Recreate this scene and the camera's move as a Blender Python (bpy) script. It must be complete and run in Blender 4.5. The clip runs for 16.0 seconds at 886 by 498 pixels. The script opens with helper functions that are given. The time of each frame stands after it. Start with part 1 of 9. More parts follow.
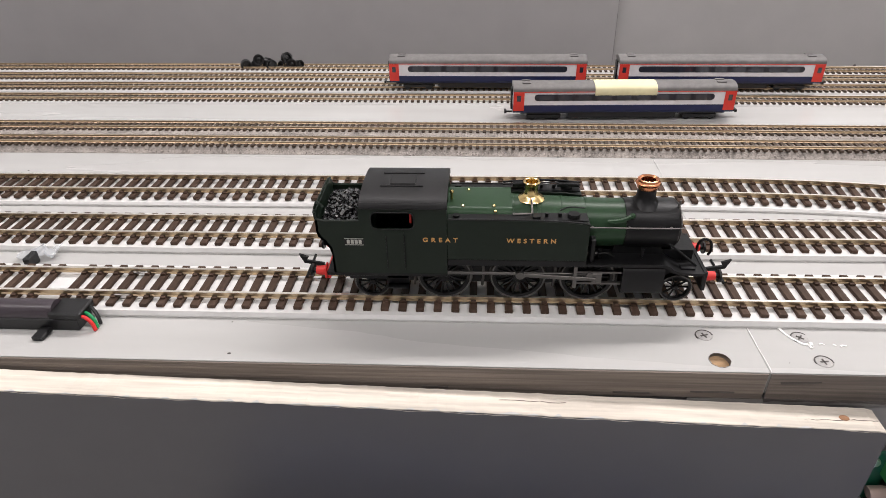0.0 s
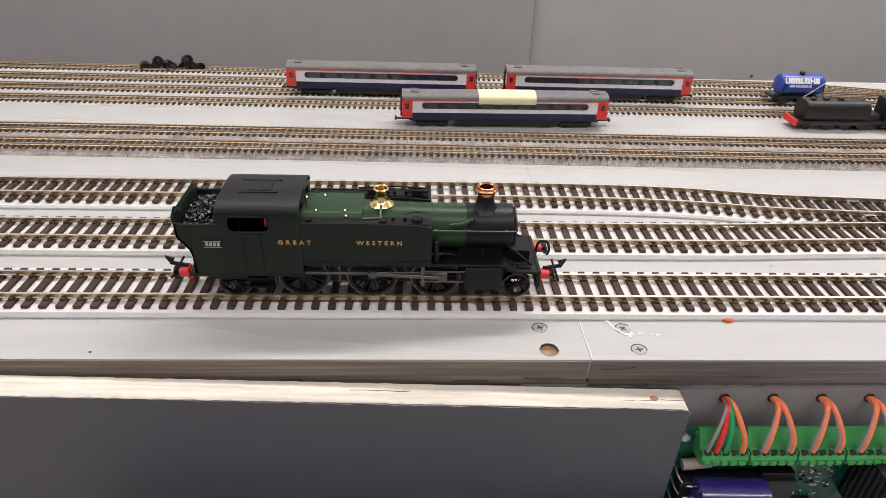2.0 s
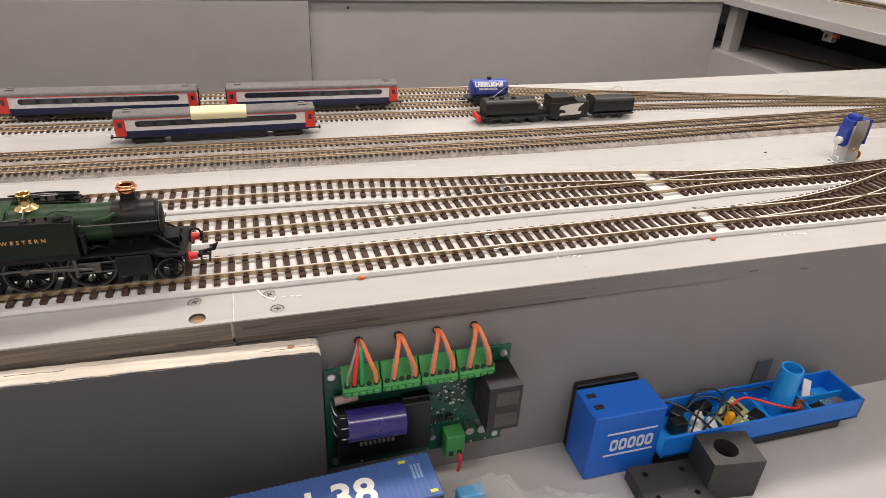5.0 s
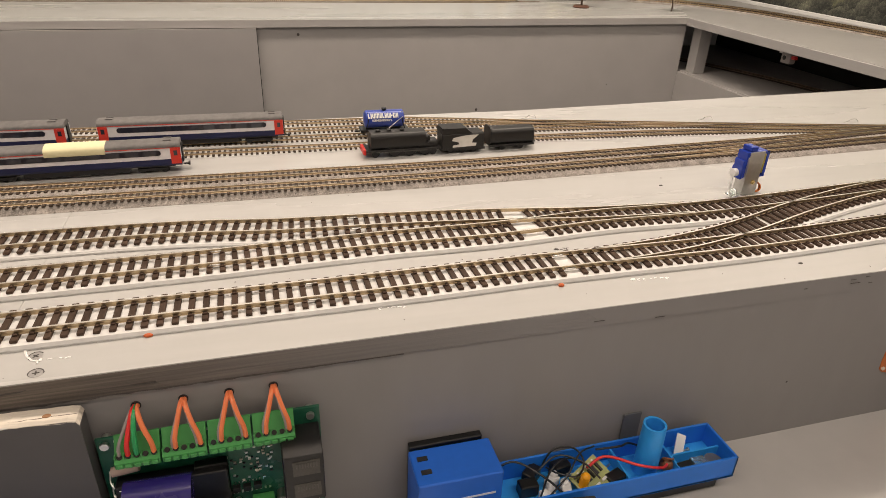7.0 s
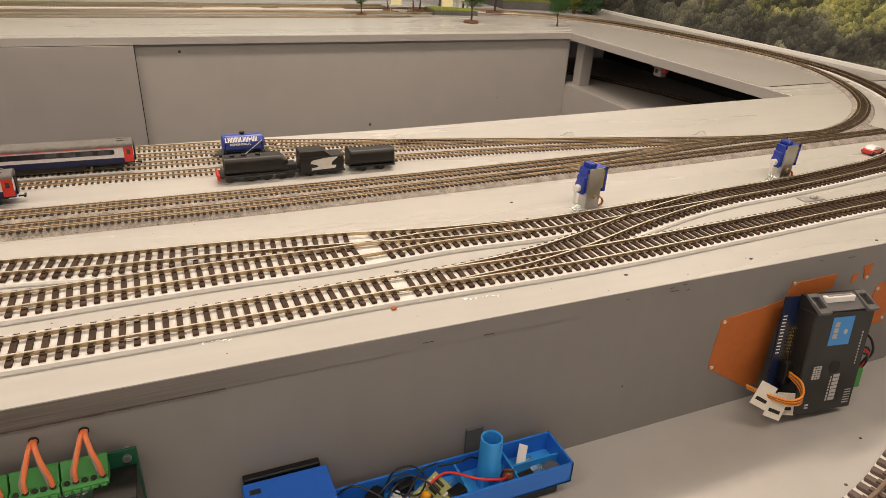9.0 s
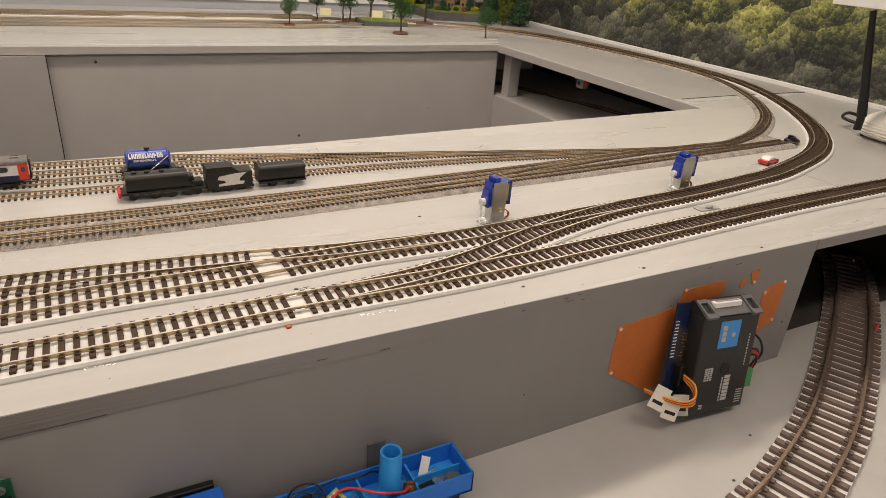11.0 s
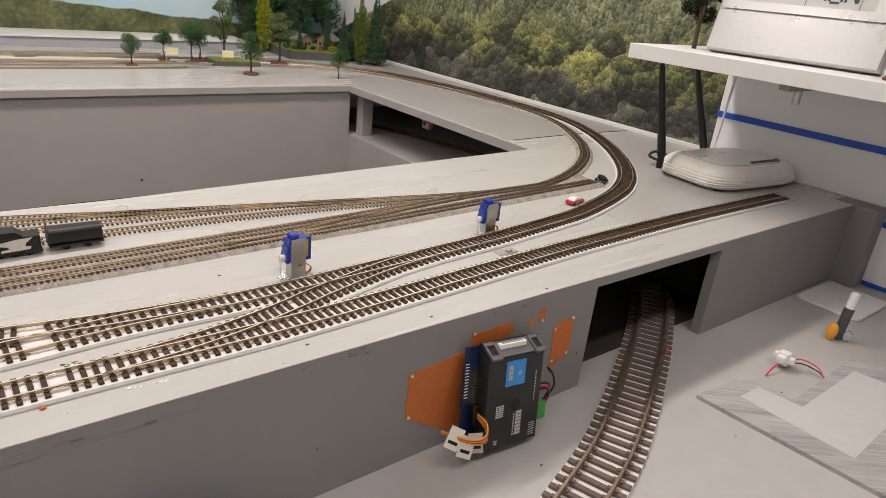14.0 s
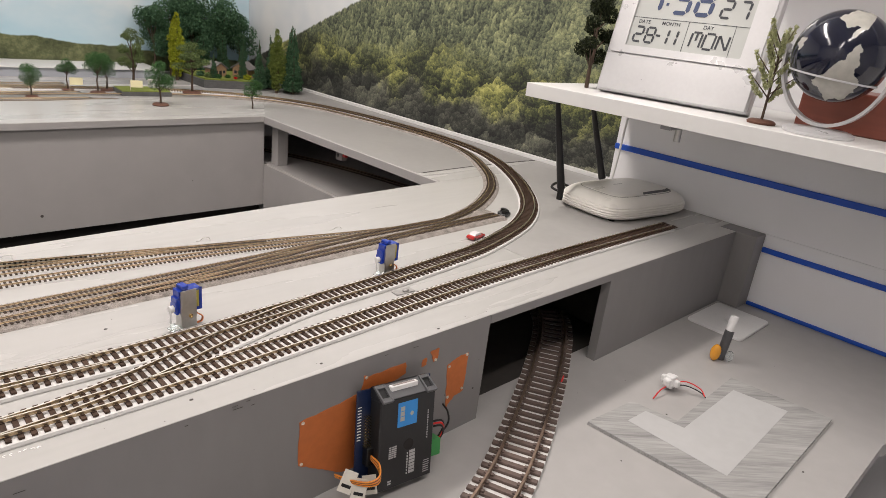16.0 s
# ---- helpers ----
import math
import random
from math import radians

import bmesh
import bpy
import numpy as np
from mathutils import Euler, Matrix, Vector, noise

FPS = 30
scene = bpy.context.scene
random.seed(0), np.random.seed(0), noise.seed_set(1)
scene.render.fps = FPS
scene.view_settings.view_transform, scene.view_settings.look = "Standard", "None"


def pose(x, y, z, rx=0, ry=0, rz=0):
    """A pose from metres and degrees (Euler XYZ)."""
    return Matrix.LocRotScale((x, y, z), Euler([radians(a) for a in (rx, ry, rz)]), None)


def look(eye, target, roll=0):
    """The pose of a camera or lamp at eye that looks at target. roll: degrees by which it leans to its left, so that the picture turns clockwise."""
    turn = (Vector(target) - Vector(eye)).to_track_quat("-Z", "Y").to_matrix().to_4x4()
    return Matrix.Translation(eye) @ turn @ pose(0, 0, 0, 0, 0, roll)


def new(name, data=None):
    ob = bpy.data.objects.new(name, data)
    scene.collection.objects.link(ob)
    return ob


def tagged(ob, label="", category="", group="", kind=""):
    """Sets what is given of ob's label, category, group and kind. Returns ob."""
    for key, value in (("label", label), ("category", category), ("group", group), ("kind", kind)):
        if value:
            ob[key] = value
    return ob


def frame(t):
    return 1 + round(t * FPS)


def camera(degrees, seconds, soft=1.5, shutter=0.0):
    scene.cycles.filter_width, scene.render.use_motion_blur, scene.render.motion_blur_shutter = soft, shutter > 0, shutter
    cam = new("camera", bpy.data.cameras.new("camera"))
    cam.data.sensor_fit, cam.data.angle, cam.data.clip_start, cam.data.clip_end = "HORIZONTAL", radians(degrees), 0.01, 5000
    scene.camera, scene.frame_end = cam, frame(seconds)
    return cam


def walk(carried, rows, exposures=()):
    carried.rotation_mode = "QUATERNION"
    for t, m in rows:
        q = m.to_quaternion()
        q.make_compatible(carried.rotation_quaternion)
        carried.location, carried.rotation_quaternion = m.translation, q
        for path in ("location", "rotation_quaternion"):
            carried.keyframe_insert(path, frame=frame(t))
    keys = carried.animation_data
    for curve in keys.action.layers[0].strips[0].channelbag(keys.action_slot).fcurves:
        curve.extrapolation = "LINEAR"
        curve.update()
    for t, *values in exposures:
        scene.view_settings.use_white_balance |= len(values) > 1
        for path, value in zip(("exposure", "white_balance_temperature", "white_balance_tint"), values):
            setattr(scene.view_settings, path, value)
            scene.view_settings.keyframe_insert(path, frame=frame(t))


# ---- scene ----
cam = camera(69.0, 16.0, soft=0.65)
EXPOSURES = [(0, 1.04, 6250, 10), (3.5, 0.99, 6450, 10.5), (4.7, 0.99, 6700, 11), (7, 0.80, 7700, 11.5), (9, 0.80, 8250, 12), (11.5, 0.68, 7500, 11), (13.5, 0.71, 6950, 11), (16, 0.82, 6650, 10.5)]
PATH = [
    (0, (-0.1097, -0.1849, 0.1669), (-0.1198, -0.0151, 0.0616), -1.06),
    (0.5, (-0.1039, -0.1881, 0.1681), (-0.1117, -0.0182, 0.0630), -0.59),
    (1, (-0.0958, -0.1924, 0.1680), (-0.0999, -0.0220, 0.0633), 0.06),
    (1.5, (-0.0862, -0.1927, 0.1710), (-0.0866, -0.0227, 0.0658), 0.37),
    (2, (-0.0730, -0.2018, 0.1789), (-0.0647, -0.0320, 0.0736), 1.97),
    (2.5, (-0.0613, -0.2095, 0.1808), (-0.0436, -0.0406, 0.0752), 2.54),
    (3, (-0.0561, -0.2187, 0.1814), (-0.0316, -0.0494, 0.0777), 2.05),
    (3.5, (-0.0501, -0.2287, 0.1841), (-0.0183, -0.0597, 0.0821), 2.55),
    (4, (-0.0445, -0.2425, 0.1819), (-0.0032, -0.0750, 0.0807), 2.88),
    (4.5, (-0.0172, -0.2682, 0.1858), (0.0353, -0.1030, 0.0861), 3.32),
    (4.7, (-0.0026, -0.2761, 0.1898), (0.0507, -0.1108, 0.0907), 3.30),
    (6.8, (0.1251, -0.2738, 0.1976), (0.1737, -0.1035, 0.1047), 2.35),
    (7, (0.1335, -0.2735, 0.1980), (0.1848, -0.1040, 0.1052), 2.38),
    (7.5, (0.1498, -0.2755, 0.1986), (0.2068, -0.1080, 0.1054), 2.59),
    (8, (0.1621, -0.2796, 0.2018), (0.2246, -0.1138, 0.1090), 3.07),
    (8.5, (0.1738, -0.2867, 0.2071), (0.2425, -0.1225, 0.1158), 3.21),
    (9, (0.1864, -0.2929, 0.2125), (0.2600, -0.1298, 0.1232), 3.38),
    (11.3, (0.2203, -0.3153, 0.2269), (0.3121, -0.1596, 0.1413), 4.71),
    (11.5, (0.2251, -0.3198, 0.2306), (0.3190, -0.1651, 0.1455), 4.76),
    (12, (0.2343, -0.3293, 0.2369), (0.3336, -0.1767, 0.1544), 4.62),
    (12.5, (0.2471, -0.3394, 0.2433), (0.3524, -0.1896, 0.1628), 4.63),
    (13, (0.2575, -0.3438, 0.2445), (0.3665, -0.1959, 0.1655), 4.96),
    (13.5, (0.2690, -0.3510, 0.2504), (0.3823, -0.2056, 0.1729), 5.71),
    (14, (0.2772, -0.3602, 0.2590), (0.3951, -0.2176, 0.1832), 6.02),
    (14.5, (0.2854, -0.3693, 0.2717), (0.4094, -0.2310, 0.1975), 6.25),
    (15, (0.2907, -0.3855, 0.2832), (0.4202, -0.2508, 0.2119), 6.35),
    (15.5, (0.2956, -0.3901, 0.2907), (0.4280, -0.2573, 0.2213), 6.40),
    (16, (0.2991, -0.3922, 0.2940), (0.4334, -0.2608, 0.2254), 6.77),
]
walk(cam, [(t, look(eye, target, roll)) for t, eye, target, roll in PATH], EXPOSURES)

# ---- light ----
world = bpy.data.worlds.new("room_world")
scene.world = world
world.use_nodes = True
world.node_tree.nodes["Background"].inputs[0].default_value = (0.8, 0.82, 0.85, 1)
world.node_tree.nodes["Background"].inputs[1].default_value = 0.02


def overhead_lamp(x, y, sx, sy, watts, colour):
    lamp = bpy.data.lights.new("overhead_lamp_light", "AREA")
    lamp.shape, lamp.size, lamp.size_y, lamp.energy, lamp.color = "RECTANGLE", sx, sy, watts, colour
    ob = new("overhead_lamp_light", lamp)
    ob.matrix_world = look((x, y, 1.335), (x, y, 0))
    return ob


# Fourth lamp: unseen fill, added to brighten the right wall and front panel.
LAMPS = [(-0.50, 0.60, 1.2, 0.12, 4.1), (0.70, 0.70, 1.2, 0.12, 10.8), (0.60, -0.65, 1.2, 0.12, 5.2), (-0.95, -0.50, 1.2, 0.12, 4.4)]
for lx, ly, lsx, lsy, lw in LAMPS:
    overhead_lamp(lx, ly, lsx, lsy, lw, (1.0, 0.925, 0.885))


# ---- materials ----
def nodes_of(name):
    m = bpy.data.materials.new(name)
    m.use_nodes = True
    return m, m.node_tree.nodes, m.node_tree.links, m.node_tree.nodes["Principled BSDF"]


def mat(name, col, rough=0.55, metal=0.0, var=0.12, scale=120.0, bump=0.15, stretch=(1, 1, 1), stain=0.0, stain_col=(0.1, 0.08, 0.06), coat=0.0, spec=0.5, alpha=None, rand=0.0, emit=0.0):
    """A painted, moulded or metal surface with grain at two scales."""
    m, n, l, b = nodes_of(name)
    tc = n.new("ShaderNodeTexCoord")
    mp = n.new("ShaderNodeMapping")
    mp.inputs["Scale"].default_value = stretch
    l.new(tc.outputs["Object"], mp.inputs["Vector"])
    big, fine = n.new("ShaderNodeTexNoise"), n.new("ShaderNodeTexNoise")
    big.inputs["Scale"].default_value, fine.inputs["Scale"].default_value = scale * 0.12, scale
    big.inputs["Detail"].default_value, fine.inputs["Detail"].default_value = 5, 6
    l.new(mp.outputs[0], big.inputs["Vector"]), l.new(mp.outputs[0], fine.inputs["Vector"])
    mix = n.new("ShaderNodeMix")
    mix.data_type = "FLOAT"
    mix.inputs[0].default_value = 0.45
    l.new(big.outputs["Fac"], mix.inputs[2]), l.new(fine.outputs["Fac"], mix.inputs[3])
    ramp = n.new("ShaderNodeValToRGB")
    ramp.color_ramp.elements[0].position, ramp.color_ramp.elements[1].position = 0.3, 0.7
    ramp.color_ramp.elements[0].color = (*[max(0, c * (1 - var)) for c in col], 1)
    ramp.color_ramp.elements[1].color = (*[min(1, c * (1 + var)) for c in col], 1)
    l.new(mix.outputs[0], ramp.inputs[0])
    out = ramp.outputs[0]
    if stain:
        st = n.new("ShaderNodeTexNoise")
        st.inputs["Scale"].default_value, st.inputs["Detail"].default_value, st.inputs["Roughness"].default_value = scale * 0.3, 8, 0.7
        l.new(tc.outputs["Object"], st.inputs["Vector"])
        sr = n.new("ShaderNodeValToRGB")
        sr.color_ramp.elements[0].position, sr.color_ramp.elements[1].position = 0.66 - 0.1 * stain, 0.8
        sr.color_ramp.elements[0].color, sr.color_ramp.elements[1].color = (0, 0, 0, 1), (stain, stain, stain, 1)
        l.new(st.outputs["Fac"], sr.inputs[0])
        sm = n.new("ShaderNodeMix")
        sm.data_type = "RGBA"
        sm.inputs[7].default_value = (*stain_col, 1)
        l.new(sr.outputs[0], sm.inputs[0]), l.new(out, sm.inputs[6])
        out = sm.outputs[2]
    if rand:
        oi = n.new("ShaderNodeObjectInfo")
        hs = n.new("ShaderNodeHueSaturation")
        ma = n.new("ShaderNodeMapRange")
        ma.inputs[3].default_value, ma.inputs[4].default_value = 1 - rand, 1 + rand
        l.new(oi.outputs["Random"], ma.inputs[0]), l.new(ma.outputs[0], hs.inputs["Value"]), l.new(out, hs.inputs["Color"])
        out = hs.outputs[0]
    l.new(out, b.inputs["Base Color"])
    rr = n.new("ShaderNodeMapRange")
    rr.inputs[3].default_value, rr.inputs[4].default_value = max(0.02, rough - 0.1), min(1, rough + 0.1)
    l.new(big.outputs["Fac"], rr.inputs[0]), l.new(rr.outputs[0], b.inputs["Roughness"])
    b.inputs["Metallic"].default_value = metal
    b.inputs["Coat Weight"].default_value = coat
    b.inputs["Specular IOR Level"].default_value = spec
    if emit:
        l.new(out, b.inputs["Emission Color"])
        b.inputs["Emission Strength"].default_value = emit
    if bump:
        bp = n.new("ShaderNodeBump")
        bp.inputs["Strength"].default_value, bp.inputs["Distance"].default_value = bump, 0.0006
        l.new(fine.outputs["Fac"], bp.inputs["Height"]), l.new(bp.outputs[0], b.inputs["Normal"])
    return m


def glass(name, col=(0.9, 0.95, 0.95), rough=0.05, weight=0.92):
    m, n, l, b = nodes_of(name)
    b.inputs["Base Color"].default_value = (*col, 1)
    b.inputs["Roughness"].default_value = rough
    b.inputs["Transmission Weight"].default_value = weight
    b.inputs["IOR"].default_value = 1.3
    return m


M = {}
M["deck"] = mat("deck_paint", (0.478, 0.473, 0.460), 0.28, var=0.07, scale=90, bump=0.16, stretch=(0.12, 1, 1), stain=0.3, stain_col=(0.33, 0.315, 0.30))
M["corner_paint"] = mat("shaded_corner_paint", (0.33, 0.323, 0.315), 0.4, var=0.07, scale=60, bump=0.06, stain=0.15, stain_col=(0.2, 0.19, 0.18))
M["ply_grey"] = mat("painted_ply_edge", (0.225, 0.212, 0.20), 0.65, var=0.4, scale=200, bump=0.4, stretch=(0.08, 1, 3), stain=0.3, stain_col=(0.1, 0.085, 0.075))
M["ply_fade"] = mat("worn_ply_edge", (0.120, 0.100, 0.085), 0.65, var=0.8, scale=260, bump=0.6, stretch=(0.05, 1, 3.5), stain=0.3, stain_col=(0.07, 0.055, 0.048))
fn, fl = M["ply_fade"].node_tree.nodes, M["ply_fade"].node_tree.links
fb = fn["Principled BSDF"]
fsrc = fb.inputs["Base Color"].links[0].from_socket
fc, fx, fr, fm = fn.new("ShaderNodeTexCoord"), fn.new("ShaderNodeSeparateXYZ"), fn.new("ShaderNodeMapRange"), fn.new("ShaderNodeMix")
fm.data_type = "RGBA"
fr.inputs[1].default_value, fr.inputs[2].default_value = 0.06, 0.27
fm.inputs[7].default_value = (0.236, 0.227, 0.227, 1)
fl.new(fc.outputs["Object"], fx.inputs[0]), fl.new(fx.outputs[0], fr.inputs[0]), fl.new(fr.outputs[0], fm.inputs[0])
fl.new(fsrc, fm.inputs[6]), fl.new(fm.outputs[2], fb.inputs["Base Color"])
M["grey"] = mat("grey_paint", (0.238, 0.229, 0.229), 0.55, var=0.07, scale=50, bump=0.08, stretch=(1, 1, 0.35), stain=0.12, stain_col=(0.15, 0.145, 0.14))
M["farwall"] = mat("far_grey_paint", (0.44, 0.424, 0.417), 0.5, var=0.06, scale=20, bump=0.05, stain=0.1, stain_col=(0.15, 0.145, 0.14))
M["panel_far"] = mat("far_panel_paint", (0.375, 0.36, 0.357), 0.5, var=0.06, scale=20, bump=0.05, stain=0.1, stain_col=(0.15, 0.145, 0.14))
M["shelf_floor"] = mat("lower_board_paint", (0.42, 0.412, 0.405), 0.45, var=0.07, scale=40, bump=0.06, stain=0.2, stain_col=(0.26, 0.25, 0.24))
M["white"] = mat("white_paint", (0.74, 0.74, 0.73), 0.45, var=0.04, scale=60, bump=0.04)
M["underlay"] = mat("underlay_paint", (0.68, 0.673, 0.660), 0.55, var=0.06, scale=300, bump=0.15, stain=0.15, stain_col=(0.4, 0.37, 0.33))
M["sleeper"] = mat("sleeper_plastic", (0.066, 0.041, 0.029), 0.62, var=0.3, scale=700, bump=0.3, stretch=(1, 0.3, 1), rand=0.18, spec=0.18)
M["nsleeper"] = mat("n_sleeper_plastic", (0.055, 0.035, 0.022), 0.6, var=0.3, scale=900, bump=0.2)
M["rail"] = mat("nickel_rail", (0.54, 0.43, 0.29), 0.36, metal=1.0, var=0.15, scale=120, bump=0.02, stretch=(0.2, 1, 1), stain=0.1, stain_col=(0.25, 0.16, 0.1))
M["rail_top"] = mat("polished_rail_head", (0.95, 0.90, 0.80), 0.34, metal=1.0, var=0.05, scale=200, bump=0.02, stretch=(0.2, 1, 1))
M["nrail"] = mat("n_nickel_rail", (0.50, 0.38, 0.25), 0.42, metal=1.0, var=0.12, scale=120, bump=0.02, stretch=(0.2, 1, 1))
M["nrail_top"] = mat("dull_rail_head", (0.80, 0.67, 0.50), 0.32, metal=1.0, var=0.2, scale=120, bump=0.02, stretch=(0.2, 1, 1), stain=0.35, stain_col=(0.30, 0.22, 0.16))
M["brown_sleeper"] = mat("brown_sleeper_plastic", (0.125, 0.088, 0.075), 0.55, var=0.25, scale=500, bump=0.3)
M["brown_rail"] = mat("weathered_rail", (0.30, 0.22, 0.17), 0.42, metal=0.8, var=0.2, scale=250, bump=0.05, stain=0.4, stain_col=(0.1, 0.06, 0.04))
M["ballast"] = mat("ballast_stone", (0.30, 0.27, 0.245), 0.9, var=0.65, scale=900, bump=1.0)
M["ply"] = mat("plywood_edge", (0.135, 0.112, 0.093), 0.7, var=0.85, scale=260, bump=0.6, stretch=(0.05, 1, 3.5), stain=0.3, stain_col=(0.1, 0.07, 0.05))
M["rawwood"] = mat("raw_pine", (0.66, 0.60, 0.52), 0.7, var=0.42, scale=420, bump=0.5, stretch=(0.04, 1, 1), stain=0.35, stain_col=(0.50, 0.42, 0.33))
M["panel_grey"] = mat("charcoal_paint", (0.084, 0.081, 0.083), 0.42, var=0.08, scale=50, bump=0.08, stain=0.1, stain_col=(0.1, 0.1, 0.1))
M["black"] = mat("black_plastic", (0.006, 0.006, 0.0065), 0.36, var=0.3, scale=400, bump=0.1)
M["tunnel"] = mat("tunnel_shade", (0.034, 0.030, 0.027), 0.9, var=0.3, scale=60, bump=0.2)
# Near-black stand-in for the shade of voids and openings.
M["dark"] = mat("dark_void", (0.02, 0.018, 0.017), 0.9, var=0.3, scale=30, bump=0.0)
M["steel"] = mat("steel", (0.55, 0.54, 0.52), 0.32, metal=1.0, var=0.12, scale=300, bump=0.05)
M["room_wall"] = mat("room_wall_paint", (0.84, 0.84, 0.855), 0.7, var=0.03, scale=10, bump=0.03)
M["ceiling"] = mat("ceiling_paint", (0.78, 0.78, 0.77), 0.8, var=0.03, scale=8, bump=0.03)
M["blue_strip"] = mat("blue_trunking", (0.012, 0.085, 0.50), 0.35, var=0.1, scale=80, bump=0.02)
M["floor"] = mat("floor_carpet", (0.035, 0.033, 0.033), 0.95, var=0.3, scale=60, bump=0.5)


# ---- mesh tools ----
def box(bm, x0, x1, y0, y1, z0, z1, bev=0.0, m=None, seg=1):
    mm = Matrix.Translation(((x0 + x1) / 2, (y0 + y1) / 2, (z0 + z1) / 2)) @ Matrix.Diagonal((abs(x1 - x0), abs(y1 - y0), abs(z1 - z0), 1))
    v = bmesh.ops.create_cube(bm, size=1, matrix=(m @ mm) if m else mm)["verts"]
    if bev:
        e = list({e for q in v for e in q.link_edges})
        bmesh.ops.bevel(bm, geom=e, offset=bev, segments=seg, affect="EDGES", profile=0.5)
    return bm


def cyl(bm, p0, p1, r0, r1=None, seg=16, cap=True):
    p0, p1 = Vector(p0), Vector(p1)
    r1 = r0 if r1 is None else r1
    d = p1 - p0
    mm = Matrix.Translation((p0 + p1) / 2) @ d.to_track_quat("Z", "Y").to_matrix().to_4x4()
    bmesh.ops.create_cone(bm, cap_ends=cap, segments=seg, radius1=r0, radius2=r1, depth=d.length, matrix=mm)
    return bm


def ball(bm, c, r, seg=12, ring=8, sc=(1, 1, 1)):
    bmesh.ops.create_uvsphere(bm, u_segments=seg, v_segments=ring, radius=r, matrix=Matrix.Translation(c) @ Matrix.Diagonal((*sc, 1)))
    return bm


def lathe(bm, prof, seg=24, m=Matrix.Identity(4)):
    """Turns (radius, height) pairs about z."""
    rings = []
    for r, z in prof:
        rings.append([bm.verts.new(m @ Vector((r * math.cos(2 * math.pi * k / seg), r * math.sin(2 * math.pi * k / seg), z))) for k in range(seg)])
    for a, b in zip(rings, rings[1:]):
        for k in range(seg):
            bm.faces.new((a[k], a[(k + 1) % seg], b[(k + 1) % seg], b[k]))
    return bm


def prism(bm, poly, y0, y1, m=Matrix.Identity(4), axis="y"):
    """A flat outline in x and z, drawn out along y; or in x and y, along z."""
    def at(a, b, c):
        return m @ (Vector((a, c, b)) if axis == "y" else Vector((a, b, c)) if axis == "z" else Vector((c, a, b)))
    f = [bm.verts.new(at(a, b, y0)) for a, b in poly]
    g = [bm.verts.new(at(a, b, y1)) for a, b in poly]
    bm.faces.new(f), bm.faces.new(g[::-1])
    for k in range(len(poly)):
        j = (k + 1) % len(poly)
        bm.faces.new((f[j], f[k], g[k], g[j]))
    bmesh.ops.recalc_face_normals(bm, faces=bm.faces[:])
    return bm


def tube(bm, pts, r, seg=8):
    """A bent wire or pipe through points."""
    pts = [Vector(p) for p in pts]
    if 3 <= len(pts) <= 9:
        run = sum((b - a).length for a, b in zip(pts, pts[1:]))
        pts = spline(pts, run / (6 * (len(pts) - 1)))
    rings, up = [], None
    for k, p in enumerate(pts):
        d = (pts[min(k + 1, len(pts) - 1)] - pts[max(k - 1, 0)]).normalized()
        if up is None:
            up = d.orthogonal().normalized()
        up = (up - d * up.dot(d)).normalized()
        side = d.cross(up)
        rings.append([bm.verts.new(p + r * (math.cos(a) * up + math.sin(a) * side)) for a in [2 * math.pi * q / seg for q in range(seg)]])
    for a, b in zip(rings, rings[1:]):
        for k in range(seg):
            bm.faces.new((a[k], a[(k + 1) % seg], b[(k + 1) % seg], b[k]))
    bm.faces.new(rings[0][::-1]), bm.faces.new(rings[-1])
    return bm


def spline(ctrl, step):
    """Evenly spaced points along a smooth curve through the control points."""
    c = [Vector(p) for p in ctrl]
    c = [2 * c[0] - c[1]] + c + [2 * c[-1] - c[-2]]
    raw = []
    for k in range(1, len(c) - 2):
        a, b, d, e = c[k - 1 : k + 3]
        for q in range(24):
            t = q / 24
            raw.append(0.5 * (2 * b + (d - a) * t + (2 * a - 5 * b + 4 * d - e) * t * t + (3 * b - a - 3 * d + e) * t ** 3))
    raw.append(c[-2])
    out, left = [raw[0]], step
    for a, b in zip(raw, raw[1:]):
        length = (b - a).length
        pos = 0.0
        while length - pos >= left:
            pos += left
            out.append(a + (b - a) * (pos / length))
            left = step
        left -= length - pos
    return out


def frames_of(pts):
    for k, p in enumerate(pts):
        d = pts[min(k + 1, len(pts) - 1)] - pts[max(k - 1, 0)]
        d.z = 0
        d.normalize()
        yield p, d, Vector((-d.y, d.x, 0))


def sweep(bm, pts, prof, shift=0.0, lift=0.0):
    """Draws a cross-section (across, up) along a path."""
    rings = [[bm.verts.new(p + n * (a + shift) + Vector((0, 0, b + lift))) for a, b in prof] for p, d, n in frames_of(pts)]
    k = len(prof)
    for a, b in zip(rings, rings[1:]):
        for q in range(k):
            bm.faces.new((a[q], b[q], b[(q + 1) % k], a[(q + 1) % k]))
    bm.faces.new(rings[0]), bm.faces.new(rings[-1][::-1])
    return bm


def finish(bm, name, material, smooth=False):
    bmesh.ops.recalc_face_normals(bm, faces=bm.faces[:])
    me = bpy.data.meshes.new(name)
    bm.to_mesh(me)
    bm.free()
    if smooth:
        for p in me.polygons:
            p.use_smooth = True
        me.set_sharp_from_angle(angle=radians(38))
    me.materials.append(M[material] if isinstance(material, str) else material)
    return me


def part(name, bm, material, parent, label="", smooth=False):
    ob = new(name, finish(bm, name, material, smooth))
    ob.parent = parent
    if label:
        ob["label"] = label
    return ob


